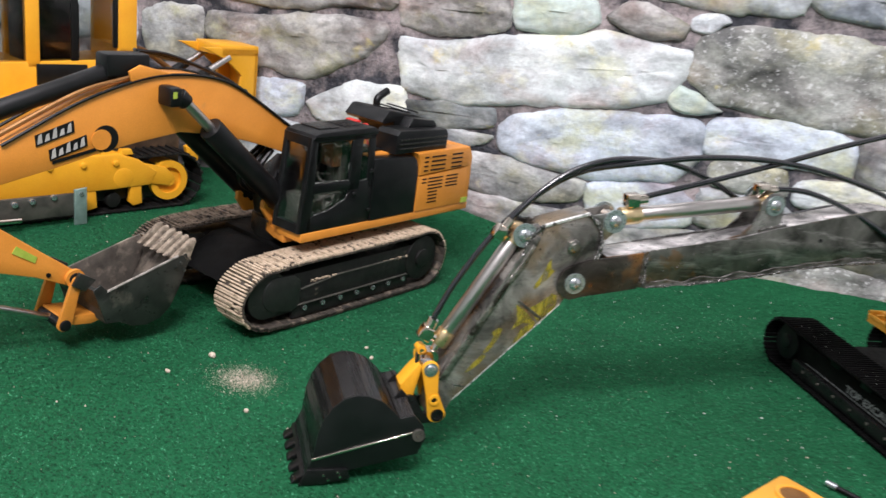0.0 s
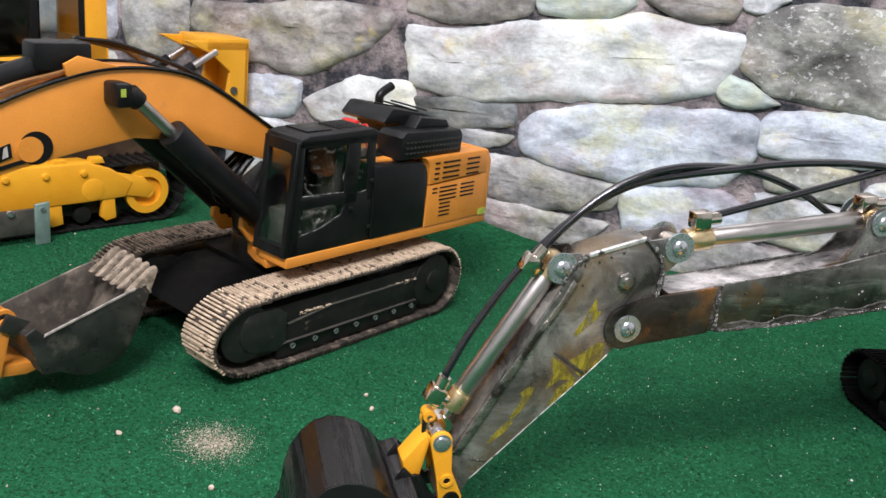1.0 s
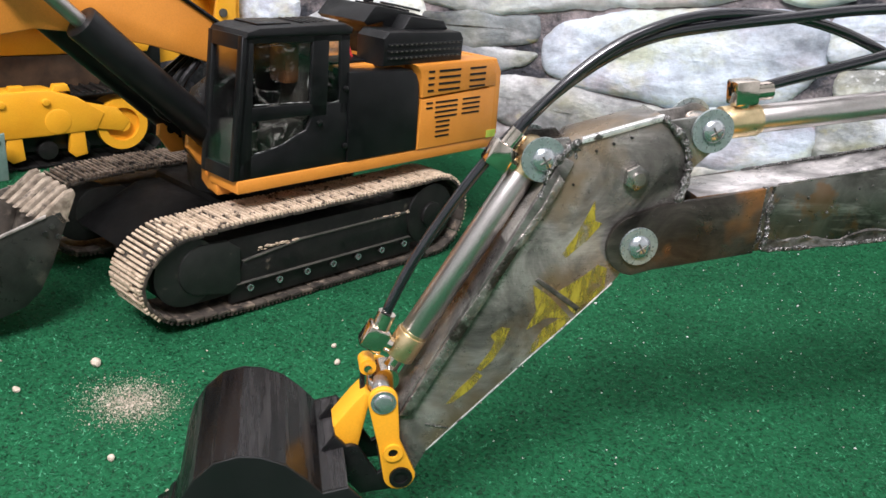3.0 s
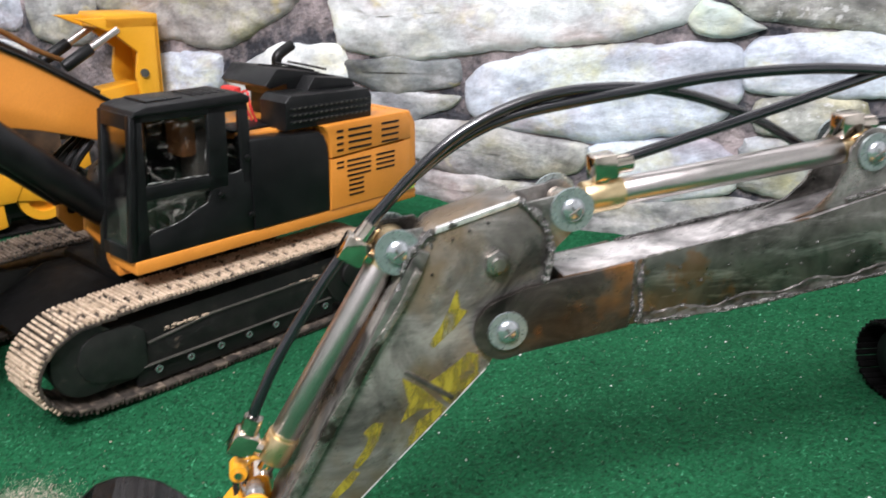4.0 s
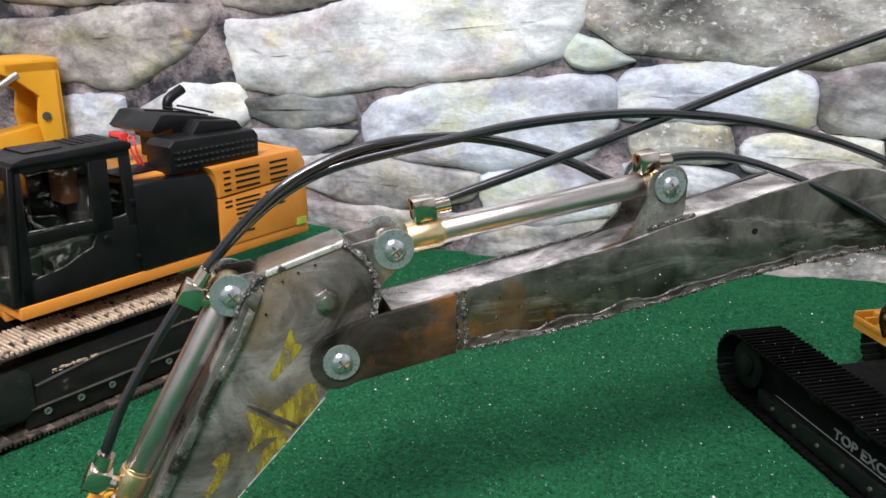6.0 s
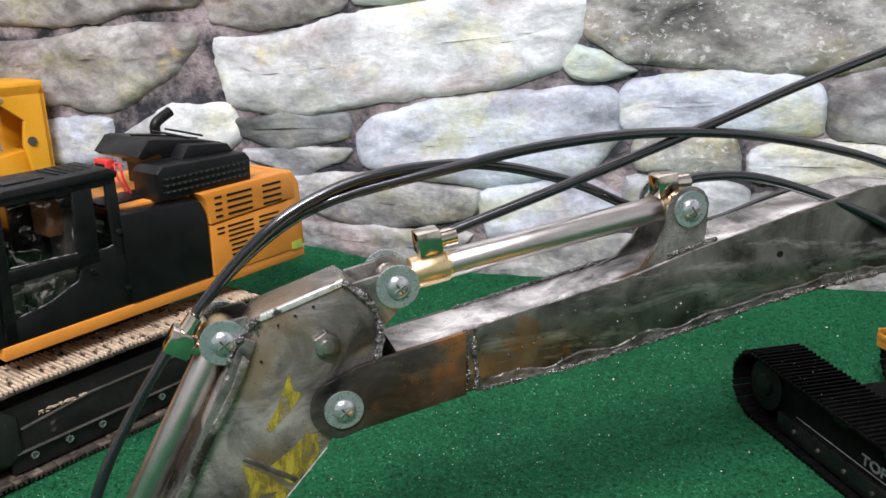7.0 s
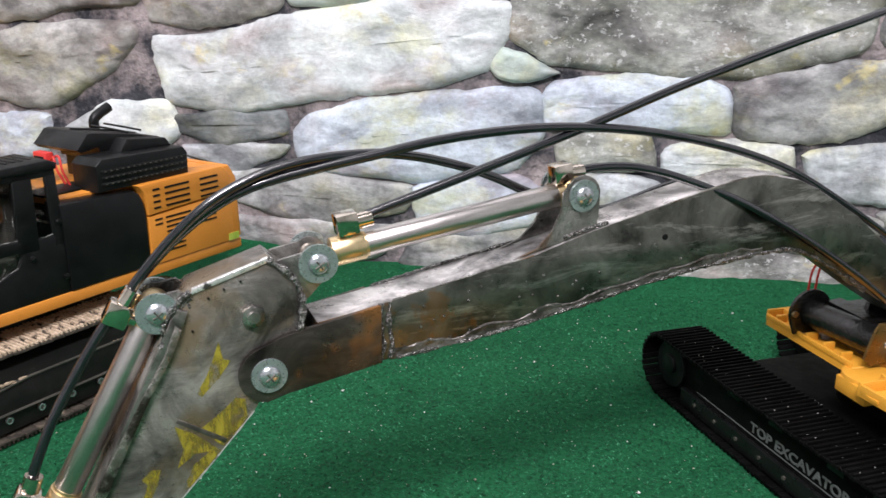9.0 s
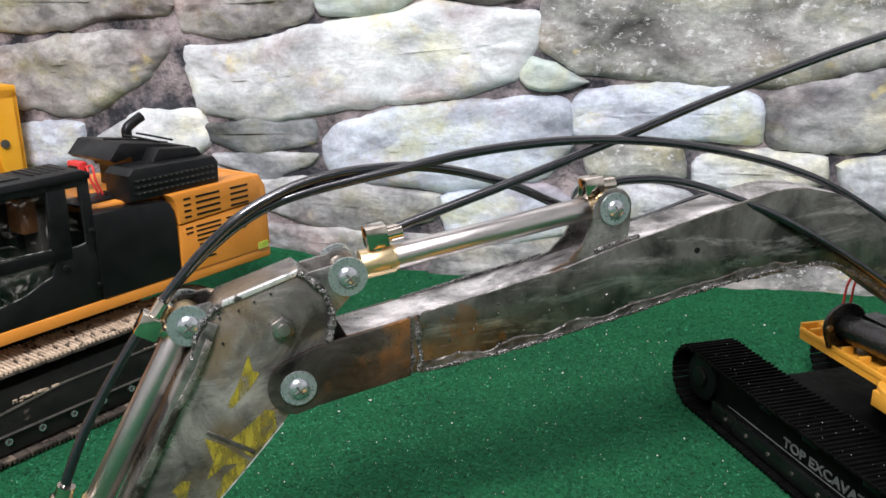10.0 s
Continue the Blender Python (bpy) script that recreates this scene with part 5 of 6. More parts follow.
def dusty_track(w0, pads):
    shift = TF @ pose(-0.086, 0, 0)
    holder = track(orange, shift, 0.327, 0.0800, 0.0450, w0, 0.0112, SHOE_DUST, BLACK_DUSTY, grouser=0.0028, cut=0.16, ribs=3, rib_mat=pads, loose=5.0, taper=0.22)
    near = w0 + 0.0060
    ot("side_rail", make(bm_prism, [(-0.022, 0.0220), (0.160, 0.0220), (0.160, 0.0465), (0.040, 0.0465), (-0.015, 0.0400)], near, near + 0.006, 0.001), BLACK_DUSTY, holder)
    ot("roller_guard", make(bm_box, -0.026, 0.166, near + 0.0004, near + 0.0050, 0.0070, 0.0230, 0.0008), BLACK_DUSTY, holder)
    ot("lower_ledge", make(bm_box, -0.022, 0.162, near - 0.0030, near + 0.001, 0.0229, 0.0238, 0.0003), GREY_PLATE, holder)
    ot("top_ledge", make(bm_prism, [(-0.015, 0.0398), (0.040, 0.0463), (0.160, 0.0463), (0.160, 0.0478), (0.039, 0.0478), (-0.016, 0.0412)], near - 0.0012, near + 0.003, 0.0004), GREY_PLATE, holder)
    ot("drive_cover", make(bm_prism, round_end(-0.050, 0.0420, 0.0200, 100, 260, 8) + [(-0.028, 0.0175), (-0.018, 0.0230), (-0.018, 0.0520), (-0.028, 0.0600)], near - 0.0020, near + 0.004, 0.0016), DARK_COVER, holder)
    ot("drive_disc", make(bm_rod, (-0.062, near - 0.0004, 0.0425), (-0.062, near + 0.006, 0.0425), 0.0265, 32, bevel=0.001), DARK_COVER, holder)
    bm = bmesh.new()
    bm_rod(bm, (0.188, near - 0.001, 0.0400), (0.188, near + 0.03, 0.0400), 0.0290, 28, bevel=0.001)
    bm_rod(bm, (0.188, near - 0.004, 0.0400), (0.188, near, 0.0400), 0.0120, 20, bevel=0.001)
    ot("idler", bm, BLACK_DUSTY, holder)
    for k in range(7):
        s = -0.010 + k * 0.0275
        ot("roller_bolt", make(bm_rod, (s, near - 0.0025, 0.0180), (s, near + 0.002, 0.0180), 0.0027, 12, bevel=0.0004), GREY_PLATE, holder)
        ot("bolt_ring", make(bm_ring, (s, near - 0.0029, 0.0180), (s, near - 0.0020, 0.0180), 0.0029, 0.0017, 14), SCREW, holder)
    for s in (0.000, 0.012, 0.022, 0.120, 0.134, 0.146):
        bm = bmesh.new()
        for _ in range(16):
            bmesh.ops.create_icosphere(bm, subdivisions=1, radius=random.uniform(0.0004, 0.0017), matrix=Matrix.Translation((s + random.uniform(-0.003, 0.014), near + random.uniform(-0.0005, 0.003), 0.0472 + random.gauss(0, 0.0008))) @ Matrix.Diagonal((random.uniform(1, 2.4), 1, random.uniform(0.4, 0.9), 1)))
        ot("dust_clump", bm, PAD_DUST, holder)


dusty_track(-0.0140, PAD_DUST)
# far track, its pads coloured as if in the boom's shade
dusty_track(0.1500, PAD_SHADED)
ot("car_body", make(bm_box, 0.000, 0.130, 0.030, 0.154, 0.030, 0.072, 0.006), BLACK_RUBBER)
bm = bmesh.new()
bm_prism(bm, [(-0.075, 0.040), (0.010, 0.036), (0.030, 0.066), (-0.02, 0.066)], 0.040, 0.150, 0.008)
ot("axle_housing", bm, BLACK_RUBBER)
ot("turntable", make(bm_rod, (0.056, 0.084, 0.066), (0.056, 0.084, 0.0950), 0.054, 40, bevel=0.002), BLACK_DUSTY)

# upper structure
bm = bmesh.new()
plan = [(0.000, 0.0), (0.2980, 0.0), (0.3000, 0.1640), (0.070, 0.1640), (0.046, 0.1240), (0.026, 0.1000), (0.0175, 0.0760), (0.0100, 0.0580), (0.001, 0.0400)]
near = [bm.verts.new((s, w, 0.0880)) for s, w in plan]
top = [bm.verts.new((s, w, 0.0985)) for s, w in plan]
bm.faces.new(near[::-1])
bm.faces.new(top)
for i in range(len(plan)):
    j = (i + 1) % len(plan)
    bm.faces.new((near[i], near[j], top[j], top[i]))
bmesh.ops.bevel(bm, geom=bm.edges[:], offset=0.0016, segments=2, affect="EDGES", profile=0.5)
og("base_rail", bm, ORANGE, label="orange base rail")
og("front_skirt", slab([(0.0010, 0.0300), (0.0060, 0.0500), (0.0120, 0.0660), (0.0200, 0.0860), (0.0280, 0.1020), (0.0700, 0.1020), (0.0700, 0.0300)], 0.0790, 0.0890, 0.0020), ORANGE)
bm = bmesh.new()
bm_rod(bm, (0.0480, 0.0700, 0.0850), (0.0480, 0.0700, 0.1060), 0.0270, 32, bevel=0.004)
og("boom_socket", bm, ORANGE)

cab = og("cab", make(bm_prism, [(0.0005, 0.0985), (0.1060, 0.0985), (0.1060, 0.1490), (0.0700, 0.1490), (0.0700, 0.1420), (0.0640, 0.1300), (0.0414, 0.1206), (0.0137, 0.1155), (0.0120, 0.1155), (0.0030, 0.1100)], 0.0010, 0.0045, 0.0006), BLACK, label="black operator's cab with clear windows")
for outline in ([(0.0005, 0.0985), (0.0130, 0.1000), (0.0160, 0.2040), (0.0095, 0.2040)], [(0.0670, 0.1400), (0.0840, 0.1400), (0.0850, 0.2040), (0.0690, 0.2040)], [(0.0975, 0.1400), (0.1075, 0.1400), (0.1050, 0.2060), (0.0960, 0.2050)],
                [(0.0090, 0.1985), (0.1055, 0.1975), (0.1050, 0.2070), (0.0100, 0.2060)], [(0.0120, 0.1418), (0.0700, 0.1418), (0.0700, 0.1510), (0.0125, 0.1525)]):
    og("pillar", make(bm_prism, outline, 0.0010, 0.0050, 0.0006), BLACK, cab)
for outline in ([(0.0130, 0.1520), (0.0690, 0.1500), (0.0690, 0.1990), (0.0150, 0.1995)], [(0.0130, 0.1150), (0.0420, 0.1200), (0.0690, 0.1300), (0.0690, 0.1425), (0.0130, 0.1430)], [(0.0830, 0.1480), (0.0980, 0.1480), (0.0965, 0.1990), (0.0845, 0.1990)]):
    pane = og("side_window", make(bm_prism, outline, 0.0026, 0.0034), GLASS, cab, "clear scratched window pane")
    pane.visible_shadow = False
    og("dust_film", make(bm_prism, outline, 0.0023, 0.00245), FILM, pane, "streaks of dust, scratches and painted glints")
random.seed(21)
for line in ([(0.0150, 0.1560), (0.0148, 0.1700), (0.0156, 0.1820)], [(0.0200, 0.1955), (0.0320, 0.1965), (0.0420, 0.1960)], [(0.0660, 0.1560), (0.0655, 0.1650), (0.0662, 0.1720)], [(0.0140, 0.1230), (0.0138, 0.1330), (0.0150, 0.1400)]):
    og("scratch", make(bm_tube, spline([(s, 0.0024, h) for s, h in line], 8), 0.0002, 5, 1.2), GLUE, cab, "pale scratch on the pane")
for line in ([(0.0160, 0.1540), (0.0300, 0.1535), (0.0450, 0.1530), (0.0670, 0.1520)], [(0.0150, 0.1170), (0.0300, 0.1190), (0.0420, 0.1215), (0.0560, 0.1275), (0.0680, 0.1310)], [(0.0685, 0.1310), (0.0690, 0.1370), (0.0690, 0.1420)], [(0.0840, 0.1500), (0.0900, 0.1495), (0.0970, 0.1505)]):
    og("glue_line", make(bm_tube, spline([(s, 0.0022, h) for s, h in line], 8), 0.00034, 6, 1.2), GLUE, cab, "dull glue line along the pane")
FW = 0.0460
for box in ((0.0010, 0.0075), (FW - 0.0065, FW)):
    bm = bmesh.new()
    bm_prism(bm, [(-0.0030, 0.0985), (0.0035, 0.0985), (0.0130, 0.2040), (0.0065, 0.2040)], box[0], box[1], 0.0008)
    og("front_pillar", bm, BLACK, cab)
bm = bmesh.new()
bm_prism(bm, [(-0.0030, 0.0985), (0.0035, 0.0985), (0.0045, 0.1080), (-0.0020, 0.1080)], 0.0060, FW - 0.005, 0.0008)
og("front_sill", bm, BLACK, cab)
og("front_header", make(bm_prism, [(0.0055, 0.1940), (0.0120, 0.1940), (0.0130, 0.2040), (0.0065, 0.2040)], 0.0060, FW - 0.005, 0.0008), BLACK, cab)
pane = og("windscreen", make(bm_prism, [(-0.0010, 0.1060), (0.0000, 0.1060), (0.0092, 0.1960), (0.0082, 0.1960)], 0.0060, FW - 0.005), GLASS, cab, "tall clear windscreen")
pane.visible_shadow = False
og("far_wall", make(bm_prism, [(0.0020, 0.0985), (0.1060, 0.0985), (0.1060, 0.1300), (0.0700, 0.1300), (0.0060, 0.1250)], FW - 0.004, FW, 0.0006), BLACK, cab)
# added black panel shuts the far window so the cab looks dark
og("far_panel", make(bm_box, 0.0400, 0.1060, FW - 0.0035, FW - 0.0005, 0.1280, 0.2030, 0.0006), BLACK, cab)
for s in (0.004, 0.060, 0.098):
    og("far_pillar", make(bm_prism, [(s, 0.0985), (s + 0.008, 0.0985), (s + 0.010, 0.2040), (s + 0.003, 0.2040)], FW - 0.0045, FW + 0.0004, 0.0006), BLACK, cab)
og("back_wall", make(bm_box, 0.1040, 0.1075, 0.0010, FW, 0.0985, 0.1560, 0.0008), BLACK, cab)
bm = bmesh.new()
bm_prism(bm, [(0.0070, 0.2025), (0.1065, 0.2025), (0.1075, 0.2075), (0.1000, 0.2110), (0.0200, 0.2095), (0.0100, 0.2070)], -0.0006, FW + 0.001, 0.0020)
roof = og("cab_roof", bm, BLACK, cab, "dusty black cab roof")
og("roof_hatch", make(bm_box, 0.0260, 0.0560, 0.0120, 0.0420, 0.2095, 0.2112, 0.0006), BLACK_GLOSS, roof)
for k in range(5):
    og("roof_slot", make(bm_box, 0.0660 + k * 0.0065, 0.0685 + k * 0.0065, 0.0130, 0.0420, 0.2098, 0.2114, 0.0004), BLACK_GLOSS, roof)
for s, h in ((0.1020, 0.1600), (0.1030, 0.1130), (0.0760, 0.1350)):
    og("screw", make(bm_rod, (s, -0.0010, h), (s, 0.003, h), 0.0024, 12, bevel=0.0004), BLACK_GLOSS, cab)
bm = bmesh.new()
bm_box(bm, 0.0420, 0.0720, 0.0140, 0.0420, 0.1000, 0.1350, 0.003)
bm_box(bm, 0.0660, 0.0780, 0.0150, 0.0410, 0.1340, 0.1850, 0.004)
seat = og("seat", bm, GREY_PLATE, cab, "dark moulded seat")
og("headrest", make(bm_box, 0.0540, 0.0680, 0.0160, 0.0380, 0.1640, 0.1930, 0.003), BROWN_SEAT, cab, "brown moulded headrest")
og("console", make(bm_box, 0.0120, 0.0300, 0.0160, 0.0440, 0.1000, 0.1360, 0.003), GREY_PLATE, cab)
og("lever", make(bm_rod, (0.030, 0.018, 0.130), (0.026, 0.017, 0.158), 0.0014, 8), BLACK_GLOSS, cab)

bm = bmesh.new()
bm_prism(bm, [(0.1055, 0.0985), (0.1865, 0.0985), (0.1862, 0.1500), (0.1850, 0.1585), (0.1815, 0.1665), (0.1760, 0.1705), (0.1040, 0.1735)], -0.0012, 0.0220, 0.0030)
og("side_panel", bm, BLACK, label="matt black engine side panel")
bm = bmesh.new()
bm_prism(bm, [(0.1870, 0.0985), (0.2880, 0.0985), (0.2875, 0.1480), (0.1880, 0.1440)], -0.0015, 0.0200, 0.0015)
bm_prism(bm, [(0.1880, 0.1455), (0.2875, 0.1495), (0.2862, 0.1660), (0.2825, 0.1720), (0.2760, 0.1755), (0.1780, 0.1745), (0.1835, 0.1685), (0.1866, 0.1600)], -0.0025, 0.0200, 0.0018)
vent = og("vent_panel", bm, ORANGE, label="orange louvred engine panel")
for k in range(4):
    h = 0.1685 - k * 0.0056
    for s0, s1 in ((0.1935, 0.2010), (0.2070, 0.2350), (0.2480, 0.2700)):
        og("vent_slot", make(bm_box, s0, s1, -0.0030, -0.0022, h - 0.0014, h + 0.0004), BLACK, vent)
for k in range(8):
    h = 0.1405 - k * 0.0045
    for s0, s1 in (((0.1940, 0.2020), (0.2060, 0.2350), (0.2420, 0.2660)) if k < 2 else ((0.2060, 0.2350), (0.2420, 0.2660)) if k < 4 else ((0.2080, 0.2260),)):
        og("vent_slot", make(bm_box, s0, s1, -0.0020, -0.0012, h - 0.0012, h + 0.0003), BLACK, vent)
bm = bmesh.new()
bm_box(bm, 0.1100, 0.2880, 0.0180, 0.1380, 0.0985, 0.1700, 0.003)
og("engine_bay", bm, BLACK)
bm = bmesh.new()
bm_box(bm, 0.1080, 0.2860, 0.0150, 0.1400, 0.1690, 0.1745, 0.0015)
og("deck_top", bm, ORANGE)
og("tread_plate", make(bm_box, 0.1080, 0.1560, 0.0260, 0.0560, 0.1742, 0.1765, 0.0008), BLACK)
bm = bmesh.new()
bm_prism(bm, [(0.2780, 0.0985), (0.2980, 0.1000), (0.2960, 0.1620), (0.2880, 0.1745), (0.2780, 0.1750)], -0.0010, 0.1380, 0.0030)
og("counterweight", bm, ORANGE)
og("decal", make(bm_box, 0.2800, 0.2930, -0.0022, -0.0012, 0.0990, 0.1060), DECAL_GREEN, label="yellow-green sticker")
bm = bmesh.new()
bm_prism(bm, [(0.1440, 0.1740), (0.2410, 0.1740), (0.2420, 0.1945), (0.2375, 0.2000), (0.1500, 0.2025), (0.1440, 0.1970)], 0.0030, 0.0380, 0.0022)
hood = og("hood_box", bm, BLACK, label="black plastic hood box")
for h in (0.1795, 0.1850, 0.1905):
    og("hood_louvre", make(bm_prism, [(0.1480, h), (0.2390, h), (0.2390, h + 0.0022), (0.1480, h + 0.0022)], 0.0022, 0.0040, 0.0004), BLACK, hood)
    for k in range(15):
        og("hood_pip", make(bm_box, 0.1510 + k * 0.0058, 0.1530 + k * 0.0058, 0.0016, 0.0024, h + 0.0006, h + 0.0016), GREY_PLATE, hood)
bm = bmesh.new()
bm_prism(bm, [(0.1500, 0.2065), (0.1545, 0.2030), (0.1720, 0.2060), (0.1760, 0.1930), (0.2420, 0.1930), (0.2430, 0.2020), (0.2380, 0.2065), (0.2080, 0.2130), (0.1670, 0.2195), (0.1620, 0.2190)], 0.0360, 0.1000, 0.0014)
lid = og("hood_lid", bm, BLACK, label="raised black hood lid")
og("lid_step", make(bm_prism, [(0.1800, 0.2000), (0.2380, 0.2000), (0.2320, 0.2075), (0.1900, 0.2125)], 0.0200, 0.0420, 0.0014), BLACK, lid)
og("lid_edge", make(bm_prism, [(0.1680, 0.2190), (0.2070, 0.2128), (0.2370, 0.2062), (0.2370, 0.2078), (0.2070, 0.2146), (0.1680, 0.2208)], 0.0680, 0.0696, 0.0005), BLACK_GLOSS, lid)
for s in (0.2080, 0.2220):
    og("lid_rail", make(bm_tube, spline([(s, 0.0950, 0.2155), (s, 0.0700, 0.2150), (s, 0.0420, 0.2140)], 6), 0.0011, 6), BLACK_GLOSS, lid)
og("lid_post", make(bm_box, 0.1780, 0.2380, 0.0400, 0.0960, 0.1740, 0.1940, 0.001), BLACK, lid)
og("connector", make(bm_box, 0.1420, 0.1500, 0.0700, 0.0890, 0.1880, 0.2020, 0.0010), RED, label="red battery connector")
og("connector_socket", make(bm_box, 0.1410, 0.1422, 0.0730, 0.0860, 0.1910, 0.1985, 0.0003), BLACK)
for k in range(2):
    og("wire", make(bm_tube, spline([(0.1460, 0.0700, 0.1950), (0.1430, 0.0600 - k * 0.007, 0.1990 + k * 0.002), (0.1410, 0.0540 - k * 0.008, 0.1890), (0.1460, 0.0500 - k * 0.006, 0.1740)], 8), 0.0011, 6), RED, label="red battery wire")
og("exhaust", make(bm_tube, spline([(0.2270, 0.1180, 0.1750), (0.2270, 0.1180, 0.2080), (0.2275, 0.1180, 0.2165), (0.2330, 0.1175, 0.2215), (0.2450, 0.1170, 0.2275)], 8), 0.0050, 16), BLACK, label="bent black exhaust pipe")

# arm of the orange excavator
boom_og = [(0.0560, 0.1380), (0.0540, 0.1640), (0.0240, 0.1730), (-0.0030, 0.1820), (-0.0300, 0.1900), (-0.0760, 0.2000), (-0.1100, 0.2040), (-0.1560, 0.1970), (-0.2000, 0.1885), (-0.2360, 0.1796), (-0.2845, 0.1692), (-0.4000, 0.1380)] + round_end(-0.4080, 0.1500, 0.014, 260, 100, 6) + [(-0.2835, 0.2030), (-0.2153, 0.2368), (-0.1850, 0.2480), (-0.1548, 0.2560), (-0.1330, 0.2595), (-0.1119, 0.2602), (-0.0890, 0.2590), (-0.0671, 0.2550), (-0.0500, 0.2490), (-0.0315, 0.2400), (0.0306, 0.2018), (0.0600, 0.1700), (0.0620, 0.1350)]
ob_boom = og("boom", make(bm_prism, boom_og, 0.0650, 0.1000, 0.0012), ORANGE, label="long cranked orange boom with black edging")
edge_line = [(-0.2835, 0.2035), (-0.2153, 0.2373), (-0.1548, 0.2566), (-0.1119, 0.2608), (-0.0671, 0.2556), (-0.0315, 0.2406), (0.0306, 0.2024)]
for w in (0.0640, 0.1010):
    og("edging", make(bm_tube, spline([(s, w, h) for s, h in edge_line], 8), 0.0016, 6), BLACK, ob_boom, "black cable edging")
for w, far in ((0.0520, False), (0.1130, True)):
    a, b = Vector((0.0190, w, 0.1150)), Vector((-0.1230, w, 0.2440))
    d = (b - a).normalized()
    barrel = og("lift_cylinder", make(bm_rod, a, a + d * 0.141, 0.0126, 28, bevel=0.0012), BLACK, label="matt black lift cylinder")
    og("piston_rod", make(bm_rod, a + d * 0.138, b, 0.0052, 18), CHROME, barrel, "bright piston rod")
    og("rod_end", make(bm_rod, b - d * 0.012, b, 0.0080, 16, bevel=0.001), BLACK, barrel)
    og("cylinder_foot", make(bm_rod, a - Vector((0, 0.008, 0)), a + Vector((0, 0.008, 0)), 0.0105, 20, bevel=0.001), BLACK_DUSTY, barrel)
    for k in (-0.006, 0.006):
        og("foot_bolt", make(bm_rod, (0.0200 + k, w - 0.0100, 0.1160 + k), (0.0200 + k, w, 0.1160 + k), 0.0026, 8), NICKEL, barrel)
bm = bmesh.new()
bm_box(bm, -0.1370, -0.1230, 0.0440, 0.0660, 0.2330, 0.2520, 0.0030)
og("pin_block", bm, BLACK, ob_boom, "black pin block")
og("pin_face", make(bm_box, -0.1340, -0.1300, 0.0432, 0.0442, 0.2420, 0.2480), DECAL_GREEN, ob_boom)
lug_og = [(0.0060, 0.0960), (-0.0050, 0.1110), (-0.0040, 0.1200), (0.0040, 0.1250), (0.0150, 0.1220), (0.0260, 0.1090), (0.0380, 0.0960)]
for w in (0.0600, 0.1040):
    lug_part = og("foot_lug", make(bm_prism, lug_og, w, w + 0.0060, 0.0012), ORANGE, label="orange boom foot lug with pin hole")
    og("lug_hole", make(bm_ring, (0.0060, w - 0.0006, 0.1160), (0.0060, w + 0.001, 0.1160), 0.0040, 0.0005, 16), BLACK, lug_part)
swivel = og("swing_casting", make(bm_prism, [(0.0120, 0.0980), (0.0080, 0.1220), (0.0200, 0.1500), (0.0420, 0.1640), (0.0600, 0.1600), (0.0600, 0.0980)], 0.0690, 0.0980, 0.004), BLACK_GLOSS, label="black boom-foot casting with hoses")
for k in range(4):
    w = 0.0700 + k * 0.0070
    og("foot_hose", make(bm_tube, spline([(0.0260, w, 0.1150), (0.0020 - k * 0.004, w, 0.1330), (-0.0040 - k * 0.003, w, 0.1560), (0.0120, w, 0.1760)], 6), 0.0030, 8), BLACK_GLOSS, swivel)
# emblem and maker's plate drawn as plain shapes
og("emblem", make(bm_rod, (-0.1900, 0.0640, 0.2030), (-0.1900, 0.0652, 0.2030), 0.0125, 30), BLACK, ob_boom, "round black emblem")
og("emblem_face", make(bm_rod, (-0.1945, 0.0634, 0.2025), (-0.1945, 0.0646, 0.2025), 0.0095, 28), ORANGE, ob_boom)
for s0, h0 in ((-0.2540, 0.2000), (-0.2420, 0.1865)):
    og("decal_back", make(bm_prism, [(s0, h0), (s0 + 0.0345, h0 + 0.0110), (s0 + 0.0335, h0 + 0.0215), (s0 - 0.001, h0 + 0.0100)], 0.0641, 0.0652), BLACK, ob_boom)
    for k, tall in enumerate((0.0080, 0.0060, 0.0085, 0.0055, 0.0078)):
        u, v = s0 + 0.0010 + k * 0.0066, h0 + 0.0022 + k * 0.0021
        og("decal_bar", make(bm_prism, [(u, v), (u + 0.0042, v + 0.0014), (u + 0.0036, v + 0.0014 + tall), (u + 0.0012, v + 0.0004 + tall * 0.9)], 0.0636, 0.0648), SILVER_DECAL, ob_boom)
og("decal_streak", make(bm_prism, [(-0.2400, 0.1835), (-0.1850, 0.1955), (-0.1850, 0.1985), (-0.2400, 0.1865)], 0.0640, 0.0652), BLACK, ob_boom)
# stick cylinder along the top of the boom
a, b = Vector((-0.1450, 0.0800, 0.2720)), Vector((-0.3300, 0.0800, 0.2130))
top_cyl = og("stick_cylinder", make(bm_rod, a, b, 0.0085, 24, bevel=0.001), BLACK, label="matt black stick cylinder")
og("cylinder_head", make(bm_box, -0.1860, -0.1420, 0.0690, 0.0910, 0.2580, 0.2790, 0.003), BLACK, top_cyl)
og("anchor_lug", make(bm_prism, [(-0.1650, 0.2540), (-0.1680, 0.2640), (-0.1560, 0.2700), (-0.1200, 0.2610)], 0.0630, 0.0660, 0.0006), ORANGE, ob_boom)
og("boom_pipe", make(bm_tube, spline([(-0.2850, 0.0700, 0.2100), (-0.2150, 0.0700, 0.2440), (-0.1700, 0.0700, 0.2560), (-0.1500, 0.0710, 0.2610)], 6), 0.0022, 8), BROWN_AND_SHADE, ob_boom)
